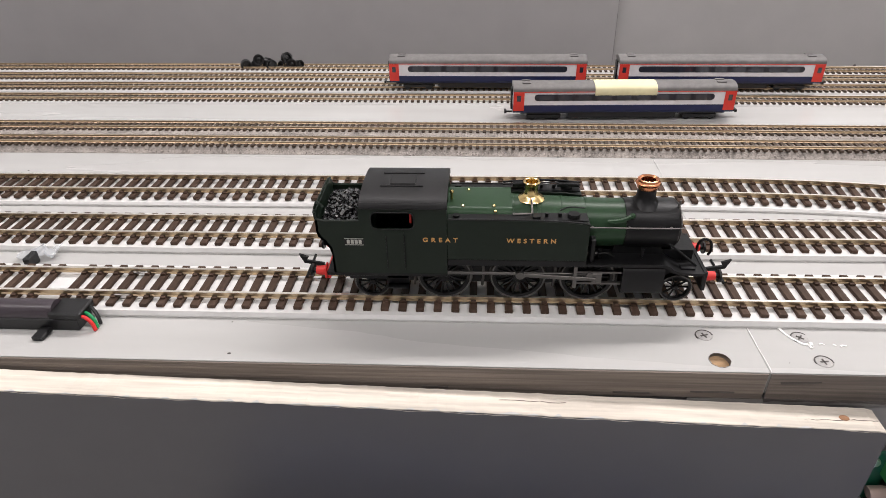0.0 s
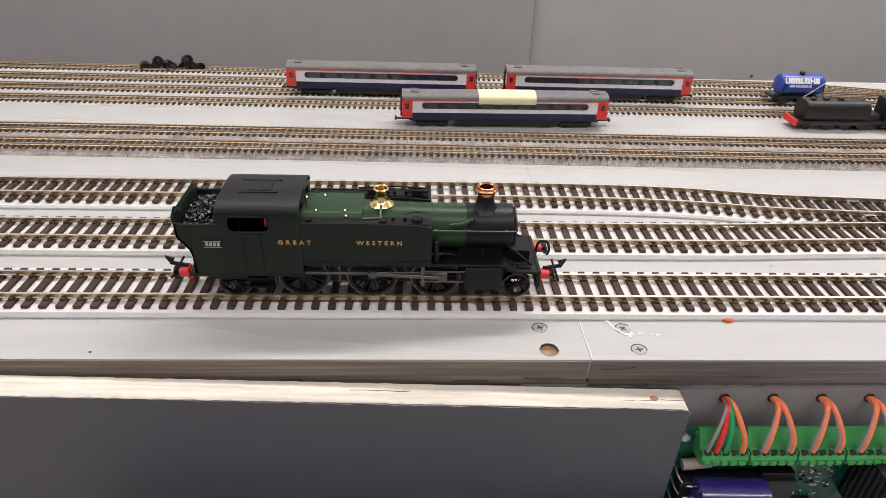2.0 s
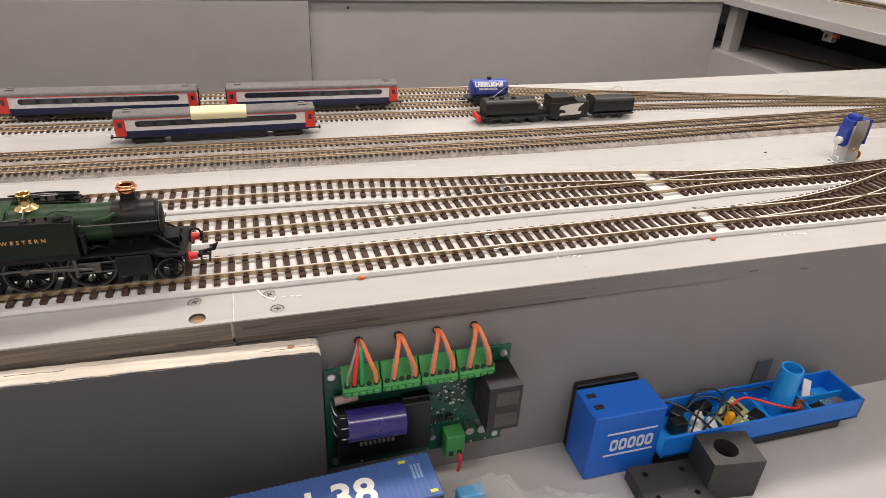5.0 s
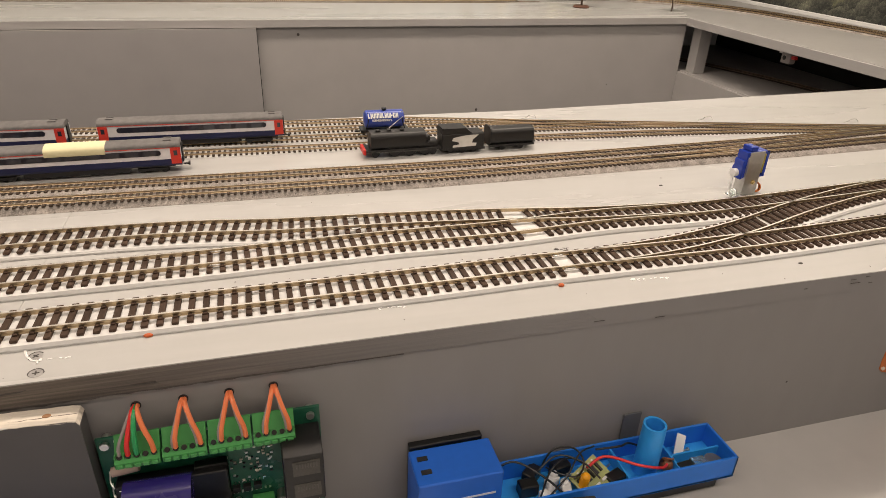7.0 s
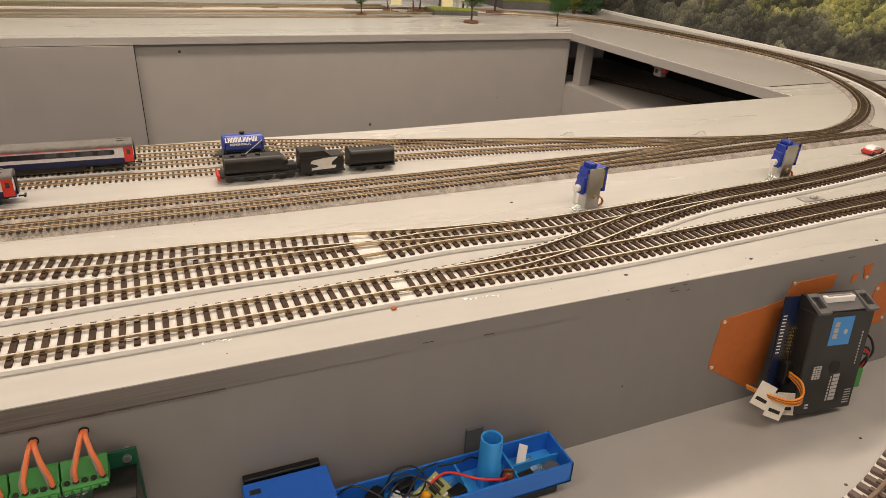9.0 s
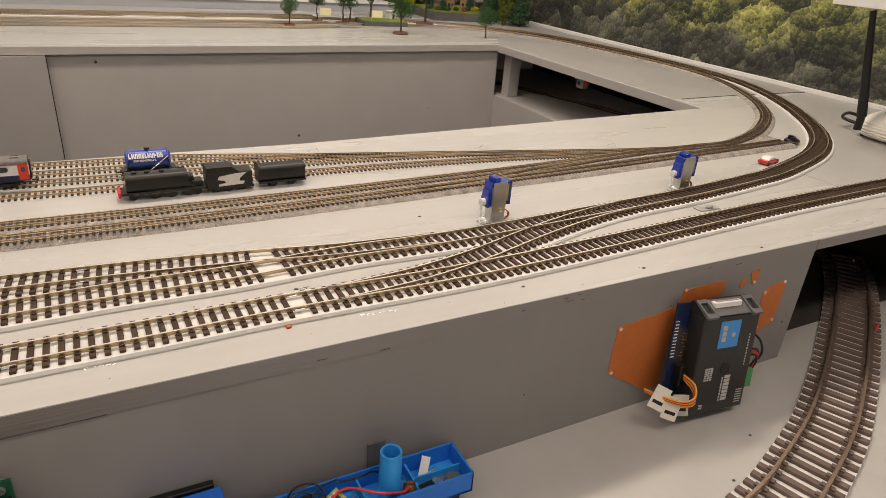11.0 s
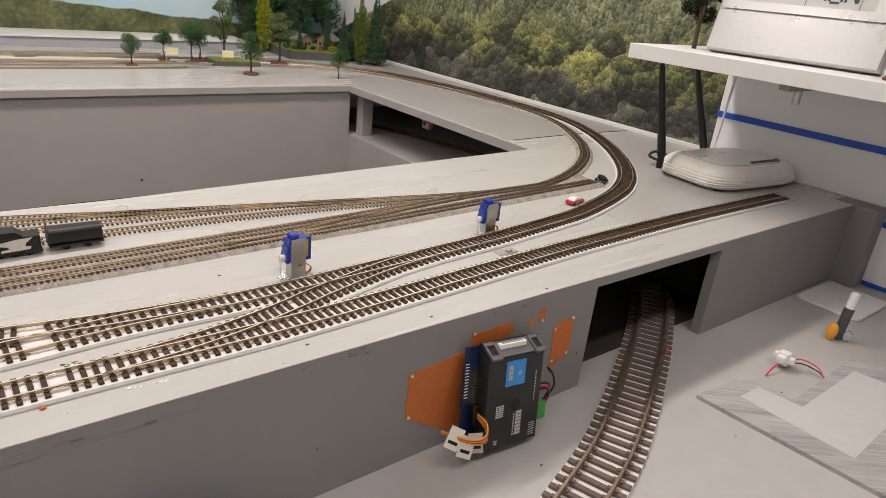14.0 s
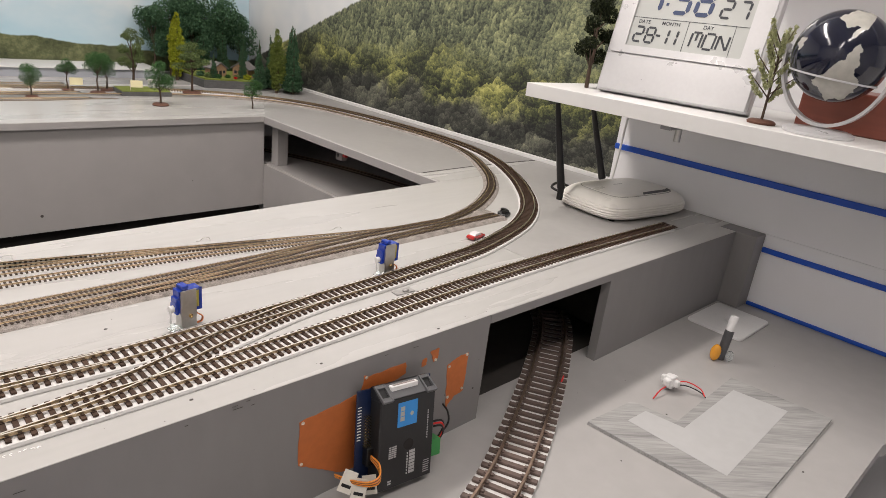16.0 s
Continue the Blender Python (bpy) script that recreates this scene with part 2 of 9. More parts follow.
def solid(name, bm, material, label="", category="", group="", kind="", smooth=False):
    return tagged(new(name, finish(bm, name, material, smooth)), label, category, group, kind)


def thing(name, label, category, m=Matrix.Identity(4), group="", kind=""):
    ob = new(name)
    ob.empty_display_size = 0.01
    ob.matrix_world = m
    return tagged(ob, label, category, group, kind)


def B():
    return bmesh.new()


def plate_holes(bm, outline, holes, y0, y1, axis="y"):
    """A sheet with openings: outline and holes in x and z, thickness along y."""
    def at(a, b, c):
        return Vector((a, c, b)) if axis == "y" else Vector((c, a, b)) if axis == "x" else Vector((a, b, c))
    es = []
    for loop in [outline] + holes:
        vs = [bm.verts.new(at(a, b, y0)) for a, b in loop]
        es += [bm.edges.new((vs[k], vs[(k + 1) % len(vs)])) for k in range(len(vs))]
    fs = [f for f in bmesh.ops.triangle_fill(bm, use_beauty=True, use_dissolve=False, edges=es)["geom"] if isinstance(f, bmesh.types.BMFace)]
    ex = bmesh.ops.extrude_face_region(bm, geom=fs)["geom"]
    bmesh.ops.translate(bm, verts=[g for g in ex if isinstance(g, bmesh.types.BMVert)], vec=at(0, 0, y1 - y0))
    bmesh.ops.recalc_face_normals(bm, faces=bm.faces[:])
    return bm


def rounded(x0, x1, z0, z1, r, seg=4):
    out = []
    for cx, cz, a0 in ((x1 - r, z1 - r, 0), (x0 + r, z1 - r, 90), (x0 + r, z0 + r, 180), (x1 - r, z0 + r, 270)):
        for q in range(seg + 1):
            a = radians(a0 + 90 * q / seg)
            out.append((cx + r * math.cos(a), cz + r * math.sin(a)))
    return out


# ---- boards and room ----
solid("deck_left", plate_holes(B(), [(-1.3, 0), (0.0000, 0), (0.0005, 0.398), (-1.3, 0.398)], [[(-0.0163 + 0.0041 * math.cos(a), 0.0063 + 0.0041 * math.sin(a)) for a in [math.pi * q / 14 for q in range(28)]]], -0.0105, 0.0, axis="z"), "deck", "light grey painted plywood baseboard top", "baseboard", kind="structure")
solid("deck_right", prism(B(), [(0.0004, 0.0), (1.4045, 0.0), (1.4045, 0.0285), (1.488, 0.0285), (1.488, 1.875), (-1.3, 1.875), (-1.3, 1.055), (1.118, 1.085), (1.118, 0.437), (0.42, 0.398), (0.0009, 0.398)], -0.0105, 0.0, axis="z"), "deck", "light grey painted baseboard running round the operating well", "baseboard", kind="structure")
solid("joint_filler", prism(B(), [(-0.0004, 0.0006), (0.0006, 0.0006), (0.0012, 0.395), (0.0001, 0.395)], -0.0100, -0.00025, axis="z"), "deck", "grey paint filling the joint between two baseboards", "joint filler", kind="structure")
# ply edge strip under the near deck, with a dark joint below it
solid("deck_edge_left", box(B(), -1.3, -0.0006, -0.0008, -0.0001, -0.0125, -0.0004), "ply", "stained plywood edge of the baseboard", "board edge", kind="structure")
bm = B()
CRACK = [(0.0006, -0.0126), (0.10, -0.0126), (0.20, -0.0126), (0.29, -0.0126)]
prism(bm, [(0.0006, -0.0004)] + CRACK + [(0.31, -0.0070), (0.30, -0.0004)], -0.0005, -0.0003)
solid("deck_edge_right", bm, "ply_fade", "stained plywood edge of the baseboard", "board edge", kind="structure")
ZL = -0.131
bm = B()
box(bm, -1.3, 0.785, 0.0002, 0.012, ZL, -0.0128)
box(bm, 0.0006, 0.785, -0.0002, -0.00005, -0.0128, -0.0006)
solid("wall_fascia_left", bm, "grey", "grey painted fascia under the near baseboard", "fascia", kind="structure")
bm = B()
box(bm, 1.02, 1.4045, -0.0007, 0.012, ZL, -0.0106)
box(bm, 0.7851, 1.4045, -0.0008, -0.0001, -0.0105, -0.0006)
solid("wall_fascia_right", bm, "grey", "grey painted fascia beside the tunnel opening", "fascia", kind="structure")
# Inner faces coloured near black to stand in for the tunnel's shade.
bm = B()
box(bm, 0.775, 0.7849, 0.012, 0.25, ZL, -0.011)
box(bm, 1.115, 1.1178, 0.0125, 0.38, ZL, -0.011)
solid("tunnel_walls", bm, "tunnel", "inner walls of the tunnel, shade put into their dark colour", "tunnel", kind="structure")
solid("tunnel_lining", box(box(B(), 0.7852, 1.1148, 0.030, 0.386, ZL + 0.0001, ZL + 0.0004), 0.7852, 1.1148, 0.013, 0.386, -0.0135, -0.0108), "tunnel", "dark sheets on the tunnel floor and roof, coloured for shade", "tunnel", kind="structure")
solid("corner_post", box(B(), 1.405, 1.4458, -0.0365, 0.028, ZL, 0.0008, 0.002, seg=2), "grey", "grey painted square timber post in the corner", "post", kind="structure")
bm = B()
prism(bm, [(-1.3, -0.32), (1.16, -0.32), (1.445, -0.42), (1.445, 0.39), (-1.3, 0.39)], ZL - 0.018, ZL, axis="z")
solid("lower_board", bm, "shelf_floor", "grey painted lower board in front of the fascia", "board", kind="structure")
# well: far fascia, right pocket with its lower board
bm = B()
prism(bm, [(-1.3, 1.059), (1.118, 1.089), (1.118, 1.105), (-1.3, 1.075)], -0.232, -0.0108, axis="z")
solid("wall_far_fascia", bm, "farwall", "grey painted fascia of the far baseboard", "fascia", kind="structure")
solid("far_deck_edge", prism(B(), [(-1.3, 1.052), (1.118, 1.082), (1.118, 1.0848), (-1.3, 1.0548)], -0.014, -0.0004, axis="z"), "farwall", "grey painted edge strip of the far baseboard", "board edge", kind="structure")
solid("far_panel", prism(B(), [(-1.3, 1.047), (0.146, 1.065), (0.146, 1.0768), (-1.3, 1.0588)], -0.229, -0.0155, axis="z"), "panel_far", "grey painted access panel on the far fascia", "panel", kind="structure")
bm = B()
box(bm, 1.118, 1.128, 0.437, 1.0885, -0.42, -0.124)
solid("wall_pocket", bm, "farwall", "grey painted fascia below the side opening", "fascia", kind="structure")
solid("pocket_post", box(B(), 1.138, 1.168, 1.056, 1.086, -0.1229, -0.0108, 0.0008), "farwall", "grey painted square post at the side opening", "post", kind="structure")
solid("panel_seam", prism(B(), [(0.1461, 1.0700), (0.1473, 1.0700), (0.1473, 1.0768), (0.1461, 1.0768)], -0.229, -0.0150, axis="z"), "dark", "dark gap beside the access panel", "gap", kind="structure")
# Near-black sheet added where only shade lies under the far fascia.
solid("well_backing", prism(B(), [(-1.3, 1.082), (1.118, 1.112), (1.118, 1.114), (-1.3, 1.084)], -0.5, -0.2325, axis="z"), "dark", "dark sheet standing in for shade below the far fascia", "void", kind="structure")
solid("deck_edge_side", box(B(), 1.112, 1.124, 0.437, 1.0815, -0.017, -0.0004), "farwall", "grey painted edge of the side baseboard", "board edge", kind="structure")
solid("pocket_board", box(B(), 1.1285, 1.486, 0.395, 1.4, -0.133, -0.123), "farwall", "grey painted hidden board inside the side opening", "board", kind="structure")
solid("near_back_fascia", prism(B(), [(-1.3, 0.392), (0.42, 0.392), (1.118, 0.431), (1.118, 0.425), (0.42, 0.386), (-1.3, 0.386)], -0.5, -0.0108, axis="z"), "grey", "grey painted back fascia of the near baseboard", "fascia", kind="structure")
solid("floor", box(B(), -1.6, 1.7, -2.1, 2.1, -0.95, -0.9), "floor", "dark carpeted floor", "floor", kind="structure")
solid("ceiling", box(B(), -1.6, 1.7, -2.1, 2.1, 1.35, 1.4), "ceiling", "plain white ceiling", "ceiling", kind="structure")
solid("wall_east", box(B(), 1.4905, 1.6, -2.1, 2.1, -0.95, 1.36), "room_wall", "pale grey room wall", "wall", kind="structure")
solid("wall_east_lower", box(box(B(), 1.446, 1.4903, -2.1, 0.0280, -0.9, 0.0), 1.446, 1.4903, -2.1, 0.2845, 0.0006, 0.9), "room_wall", "pale grey boxed-out wall panel", "wall", kind="structure")
solid("wall_north", box(B(), -1.6, 1.4904, 1.885, 2.0, -0.95, 1.36), "room_wall", "pale room wall behind the scenery", "wall", kind="structure")
solid("wall_west", box(B(), -1.6, -1.5, -2.1, 1.884, -0.95, 1.36), "room_wall", "pale grey room wall", "wall", kind="structure")
solid("wall_south", box(B(), -1.499, 1.4459, -2.1, -2.0, -0.95, 1.36), "room_wall", "pale grey room wall", "wall", kind="structure")


# ---- track ----
RAIL = [(-0.0009, 0), (0.0009, 0), (0.0009, 0.0003), (0.0003, 0.0006), (0.0003, 0.0016), (0.00064, 0.0018), (0.00064, 0.0025), (-0.00064, 0.0025), (-0.00064, 0.0018), (-0.0003, 0.0016), (-0.0003, 0.0006), (-0.0009, 0.0003)]
NRAIL = [(-0.0009, 0), (0.0009, 0), (0.0004, 0.0005), (0.0004, 0.0014), (-0.0004, 0.0014), (-0.0004, 0.0005)]


def sleeper_bm():
    bm = B()
    box(bm, -0.00165, 0.00165, -0.015, 0.015, 0, 0.0018, 0.0002)
    for s in (-1, 1):
        for q in (-1, 1):
            box(bm, -0.0011, 0.0011, s * 0.0088 + q * 0.0016 - 0.0009, s * 0.0088 + q * 0.0016 + 0.0009, 0.0017, 0.0027)
    return bm


SLEEPER = finish(sleeper_bm(), "sleeper", "sleeper")
LATER = []


def polish(o, rail):
    """The running surface is worn bright."""
    if rail == "brown_rail":
        return
    o.data.materials.append(M["nrail_top" if rail == "nrail" else "rail_top"])
    top = max(v.co.z for v in o.data.vertices)
    for p in o.data.polygons:
        if p.center.z > top - 0.0001:
            p.material_index = 1


def oo_track(ctrl, label, near=(9, 9), timber="sleeper", wide=1.0, keep=None, under=True, end_gap=(), rail="rail", base=0.003, pitch=0.0074, strip=0.0172, sunk=0.0):
    """Gauge 16.5 mm track: underlay strip, two rails, sleepers; those with x within near are pieces of their own, made last."""
    pts = spline([(x, y, 0) if len(c) == 2 else c for c in ctrl for x, y in [c[:2]]], 0.012)
    t = thing("railway_track", label, "railway track", group="railway tracks")
    if under:
        w = strip
        prof = [(-w - 0.0006, 0.0), (-w - 0.0009, 0.0012), (-w, base - sunk), (w, base - sunk), (w + 0.0009, 0.0012), (w + 0.0006, 0.0)]
        part("underlay", sweep(B(), pts, prof, 0, 0.0001), "underlay", t, "white painted foam underlay strip", smooth=True)
    for s in (-1, 1):
        o = part("rail", sweep(B(), pts, RAIL, s * 0.0088, base + 0.0018), rail, t)
        polish(o, rail)
    sp = spline([(x, y, 0) for x, y in [c[:2] for c in ctrl]], pitch)
    verts, faces = [], []
    ref = [tuple(v.co) for v in SLEEPER.vertices]
    pol = [tuple(p.vertices) for p in SLEEPER.polygons]
    for p, d, n in frames_of(sp):
        if keep and not keep(p):
            continue
        if any(a < p.x < b for a, b in end_gap):
            continue
        m = Matrix(((d.x, n.x, 0, p.x), (d.y, n.y, 0, p.y), (0, 0, 1, base), (0, 0, 0, 1))) @ Matrix.Diagonal((wide, 1, 1, 1))
        if near[0] < p.x < near[1]:
            LATER.append((t, m))
        else:
            k = len(verts)
            verts += [tuple(m @ Vector(v)) for v in ref]
            faces += [tuple(k + q for q in f) for f in pol]
    if verts:
        me = bpy.data.meshes.new("sleeper_run")
        me.from_pydata(verts, [], faces)
        me.materials.append(M[timber])
        o = new("sleeper_run", me)
        o.parent = t
        tagged(o, kind="stuff")
    return t


def n_track(ctrl, label, base=0.0014, under=0.0085, rail="nrail", keep=None):
    """Gauge 9 mm track."""
    pts = spline([(x, y, 0) for x, y in ctrl], 0.012)
    t = thing("narrow_track", label, "railway track", group="small gauge tracks")
    if under:
        part("underlay", sweep(B(), pts, [(-under - 0.001, 0), (-under, base), (under, base), (under + 0.001, 0)], 0, 0.0001), "underlay", t)
    for s in (-1, 1):
        o = part("rail", sweep(B(), pts, NRAIL, s * 0.0049, base + 0.0011), rail, t)
        polish(o, rail)
    verts, faces = [], []
    for p, d, n in frames_of(spline([(x, y, 0) for x, y in ctrl], 0.0046)):
        if keep and not keep(p):
            continue
        k = len(verts)
        for z in (base, base + 0.0013):
            for a, b in ((-1, -1), (1, -1), (1, 1), (-1, 1)):
                verts.append(tuple(p + d * a * 0.00105 + n * b * 0.0088 + Vector((0, 0, z))))
        faces += [tuple(k + q for q in f) for f in ((4, 5, 6, 7), (0, 1, 5, 4), (1, 2, 6, 5), (2, 3, 7, 6), (3, 0, 4, 7))]
    me = bpy.data.meshes.new("sleeper_run")
    me.from_pydata(verts, [], faces)
    me.materials.append(M["nsleeper"])
    o = new("sleeper_run", me)
    o.parent = t
    tagged(o, kind="stuff")
    return t


A_LINE = [(-1.25, 0.044), (-0.4, 0.044), (0.15, 0.0445), (0.30, 0.047), (0.45, 0.046), (0.6, 0.053), (0.8, 0.065), (1.0, 0.0715), (1.15, 0.072), (1.305, 0.071)]
B_LINE = [(-1.25, 0.0945), (-0.3, 0.0945), (0.05, 0.0945), (0.14, 0.097), (0.21, 0.099), (0.285, 0.0985), (0.365, 0.1035), (0.44, 0.102), (0.5, 0.104), (0.6, 0.1105), (0.68, 0.1155), (0.75, 0.121), (0.85, 0.133), (0.92, 0.1445), (1.03, 0.179), (1.10, 0.214), (1.16, 0.258), (1.215, 0.312), (1.28, 0.39), (1.345, 0.49), (1.392, 0.60), (1.412, 0.735), (1.405, 0.93), (1.37, 1.13), (1.30, 1.29), (1.15, 1.42), (0.9, 1.49), (0.4, 1.50), (-1.2, 1.50)]
C_LINE = [(-1.25, 0.143), (-0.3, 0.143), (0.03, 0.143), (0.142, 0.1325), (0.212, 0.128), (0.29, 0.120), (0.36, 0.1095), (0.44, 0.1035)]
X_LINE = [(0.335, 0.0468), (0.40, 0.053), (0.46, 0.066), (0.53, 0.088), (0.60, 0.1055), (0.66, 0.1145)]


def off_b(p):
    return min((Vector((x, y, 0)) - p).length for x, y in ((q.x, q.y) for q in B_PTS)) > 0.0165


B_PTS = spline([(x, y, 0) for x, y in B_LINE], 0.004)
A_PTS = spline([(x, y, 0) for x, y in A_LINE], 0.004)


def turnout_sleepers(main, branch, lo, hi, label):
    """Long sleepers that carry a track and the one leaving it, one piece each."""
    t = thing("turnout_timbers", label, "track sleepers", group="turnout timbers")
    a, b = spline([(x, y, 0) for x, y in main], 0.0074), spline([(x, y, 0) for x, y in branch], 0.002)
    for p, d, n in frames_of(a):
        if not lo < p.x < hi or p.y > 0.3:
            continue
        q = min(b, key=lambda v: abs((v - p).dot(d)))
        off = (q - p).dot(n)
        m = Matrix(((d.x, n.x, 0, p.x), (d.y, n.y, 0, p.y), (0, 0, 1, 0.003), (0, 0, 0, 1)))
        bm = box(B(), -0.0018, 0.0018, min(0, off) - 0.015, max(0, off) + 0.015, 0, 0.0018, 0.0002, m=m)
        for c in (0, off):
            for s in (-1, 1):
                box(bm, -0.0011, 0.0011, c + s * 0.0088 - 0.0022, c + s * 0.0088 + 0.0022, 0.0017, 0.0025, m=m)
        part("sleeper", bm, "sleeper", t)


GAPS = ((0.3025, 0.3115),)
BC, AX, XB = (0.3115, 0.445), (0.336, 0.487), (0.487, 0.655)
oo_track(A_LINE, "straight model track with brown sleepers and nickel rails on white underlay", (-0.42, 0.75), end_gap=((0.3075, 0.318), (-0.3005, -0.2935), AX))
oo_track(B_LINE, "model track that curves away round the corner, brown sleepers", (-0.42, 0.6), end_gap=GAPS + (BC, XB))
oo_track(C_LINE, "model track joining its neighbour at a turnout", (-0.42, 0.36), keep=lambda p: p.x < 0.3025, sunk=0.0006)
turnout_sleepers(B_LINE, C_LINE, *BC, "long brown sleepers of the rear turnout")
turnout_sleepers(A_LINE, X_LINE, *AX, "long brown sleepers of the front turnout")
turnout_sleepers(B_LINE, X_LINE, *XB, "long brown sleepers where the crossover joins")
oo_track(X_LINE, "turnout crossover rails between two model tracks", keep=lambda p: False, sunk=0.0004)

# ballasted small-gauge pair
BAL = [(-1.25, 0.2265), (-0.4, 0.2265), (0.12, 0.2215), (0.30, 0.2205), (0.5, 0.2265), (0.62, 0.230), (0.75, 0.2345), (0.95, 0.2425), (1.06, 0.2465)]
bm = B()
prof = [(-0.0275, 0), (-0.022, 0.0034), (-0.01, 0.0037), (0.01, 0.0037), (0.022, 0.0034), (0.0275, 0)]
sweep(bm, spline([(x, y, 0) for x, y in BAL], 0.006), prof, 0, 0.0001)
ballast = solid("ballast_bed", bm, "ballast", "grey brown stone ballast under the small tracks", "ballast", kind="stuff")
rng = np.random.default_rng(3)
verts, faces = [], []
bp = [(p, n) for p, d, n in frames_of(spline([(x, y, 0) for x, y in BAL], 0.002))]
for k in range(34000):
    p, n = bp[int(rng.integers(len(bp)))]
    if p.x < -0.75:
        continue
    a = rng.uniform(-0.0275, 0.0270)
    z = 0.0037 if abs(a) < 0.02 else max(0.0, 0.0037 * (0.0285 - abs(a)) / 0.0085)
    s = rng.uniform(0.0005, 0.0010)
    c = p + n * a + Vector((0, 0, z))
    b = len(verts)
    for dx, dy, dz in ((1, 0, -0.25), (-0.5, 0.87, -0.25), (-0.5, -0.87, -0.25), (0, 0, 0.42)):
        j = rng.uniform(0.7, 1.3, 3)
        verts.append((c.x + dx * s * j[0], c.y + dy * s * j[1], c.z + dz * s * j[2] + 0.0001))
    faces += [(b, b + 1, b + 3), (b + 1, b + 2, b + 3), (b + 2, b, b + 3)]
me = bpy.data.meshes.new("ballast_stones")
me.from_pydata(verts, [], faces)
m_, n_, l_, b_ = nodes_of("ballast_chips")
g_ = n_.new("ShaderNodeNewGeometry")
r_ = n_.new("ShaderNodeValToRGB")
for q, (pos, c) in enumerate(((0.0, (0.11, 0.094, 0.085)), (0.5, (0.25, 0.22, 0.20)), (1.0, (0.44, 0.40, 0.37)))):
    e_ = r_.color_ramp.elements[q] if q < 2 else r_.color_ramp.elements.new(1.0)
    e_.position, e_.color = pos, (*c, 1)
l_.new(g_.outputs["Random Per Island"], r_.inputs[0]), l_.new(r_.outputs[0], b_.inputs["Base Color"])
b_.inputs["Roughness"].default_value = 0.9

me.materials.append(m_)
o = new("ballast_stones", me)
o.parent = ballast
tagged(o, kind="stuff")

N5 = [(-1.25, 0.2385), (-0.4, 0.2385), (0.13, 0.2325), (0.30, 0.2315), (0.5, 0.2365), (0.62, 0.241), (0.72, 0.2465), (0.80, 0.2515), (0.90, 0.2525), (0.97, 0.2555), (1.06, 0.288), (1.15, 0.342), (1.215, 0.398), (1.275, 0.47), (1.34, 0.575), (1.376, 0.68), (1.383, 0.81), (1.36, 0.985), (1.325, 1.15), (1.25, 1.28), (1.12, 1.37), (0.9, 1.40), (0.4, 1.39), (-1.2, 1.38)]
N6 = [(-1.25, 0.2115), (-0.4, 0.2115), (0.13, 0.206), (0.30, 0.2065), (0.5, 0.2135), (0.62, 0.217), (0.75, 0.2235), (0.95, 0.234), (1.055, 0.2395)]
N65 = [(0.48, 0.2128), (0.56, 0.2195), (0.64, 0.2335), (0.72, 0.2445), (0.80, 0.2510)]
N4 = [(-1.25, 0.307), (-0.45, 0.307), (0.19, 0.300), (0.36, 0.296), (0.5, 0.2905), (0.62, 0.2815), (0.70, 0.271), (0.80, 0.2575), (0.90, 0.2530)]
N1 = [(-1.25, 0.393), (-0.5, 0.393), (0.2, 0.378), (0.30, 0.370), (0.41, 0.345), (0.52, 0.323), (0.63, 0.300), (0.72, 0.282), (0.80, 0.2665), (0.88, 0.2560)]
N2 = [(-1.25, 0.364), (-0.5, 0.364), (0.2, 0.3535), (0.32, 0.350), (0.42, 0.3425), (0.5, 0.327)]
N3 = [(-1.25, 0.336), (-0.5, 0.336), (0.2, 0.3285), (0.40, 0.323), (0.52, 0.315), (0.60, 0.3055), (0.68, 0.290)]
on_ballast = 0.0036
n_track(N5, "small gauge track on ballast that curves round the corner", on_ballast, 0)
# narrow ballast under the curve beyond the straight pair
bend = [c for c in N5 if c[0] > 0.92 and c[1] < 1.39]
solid("curve_ballast", sweep(B(), spline([(x, y, 0) for x, y in bend], 0.01), [(-0.0150, 0), (-0.0115, 0.0030), (0.0, 0.0036), (0.0115, 0.0030), (0.0150, 0)], 0, 0.0005), "ballast", "grey stone ballast under the curved small track", "ballast", kind="stuff", smooth=True)
n_track(N6, "small gauge track on ballast ending short of the curve", on_ballast, 0)
n_track(N65, "small gauge crossover rails on ballast", on_ballast, 0)
for c in (N4, N3, N2, N1):
    n_track(c, "small gauge siding with brown sleepers on white underlay")

# curved track on the lower board, through the tunnel
LOW = [(0.52, -0.151), (0.6045, -0.135), (0.651, -0.1215), (0.729, -0.093), (0.809, -0.0535), (0.859, -0.026), (0.915, 0.0060), (0.966, 0.0370), (1.02, 0.0720), (1.062, 0.105), (1.092, 0.140)]
G = 1.95  # the lower track is of the larger 32 mm gauge
low = oo_track([(x / G, y / G) for x, y in LOW], "wide curved brown model track leading into the tunnel", timber="brown_sleeper", wide=0.92, rail="brown_rail", pitch=0.0070, base=0.0008, strip=0.0142)
low.matrix_world = Matrix.Translation((0, 0, ZL)) @ Matrix.Diagonal((G, G, G, 1))
POCKET = [(1.18, 1.25), (1.245, 1.11), (1.288, 0.985), (1.325, 0.83), (1.35, 0.65), (1.36, 0.42)]
pk = oo_track(POCKET, "hidden curved track on the lower board inside the side opening", under=False, rail="brown_rail", base=0.0005)
pk.matrix_world = Matrix.Translation((0, 0, -0.1229))


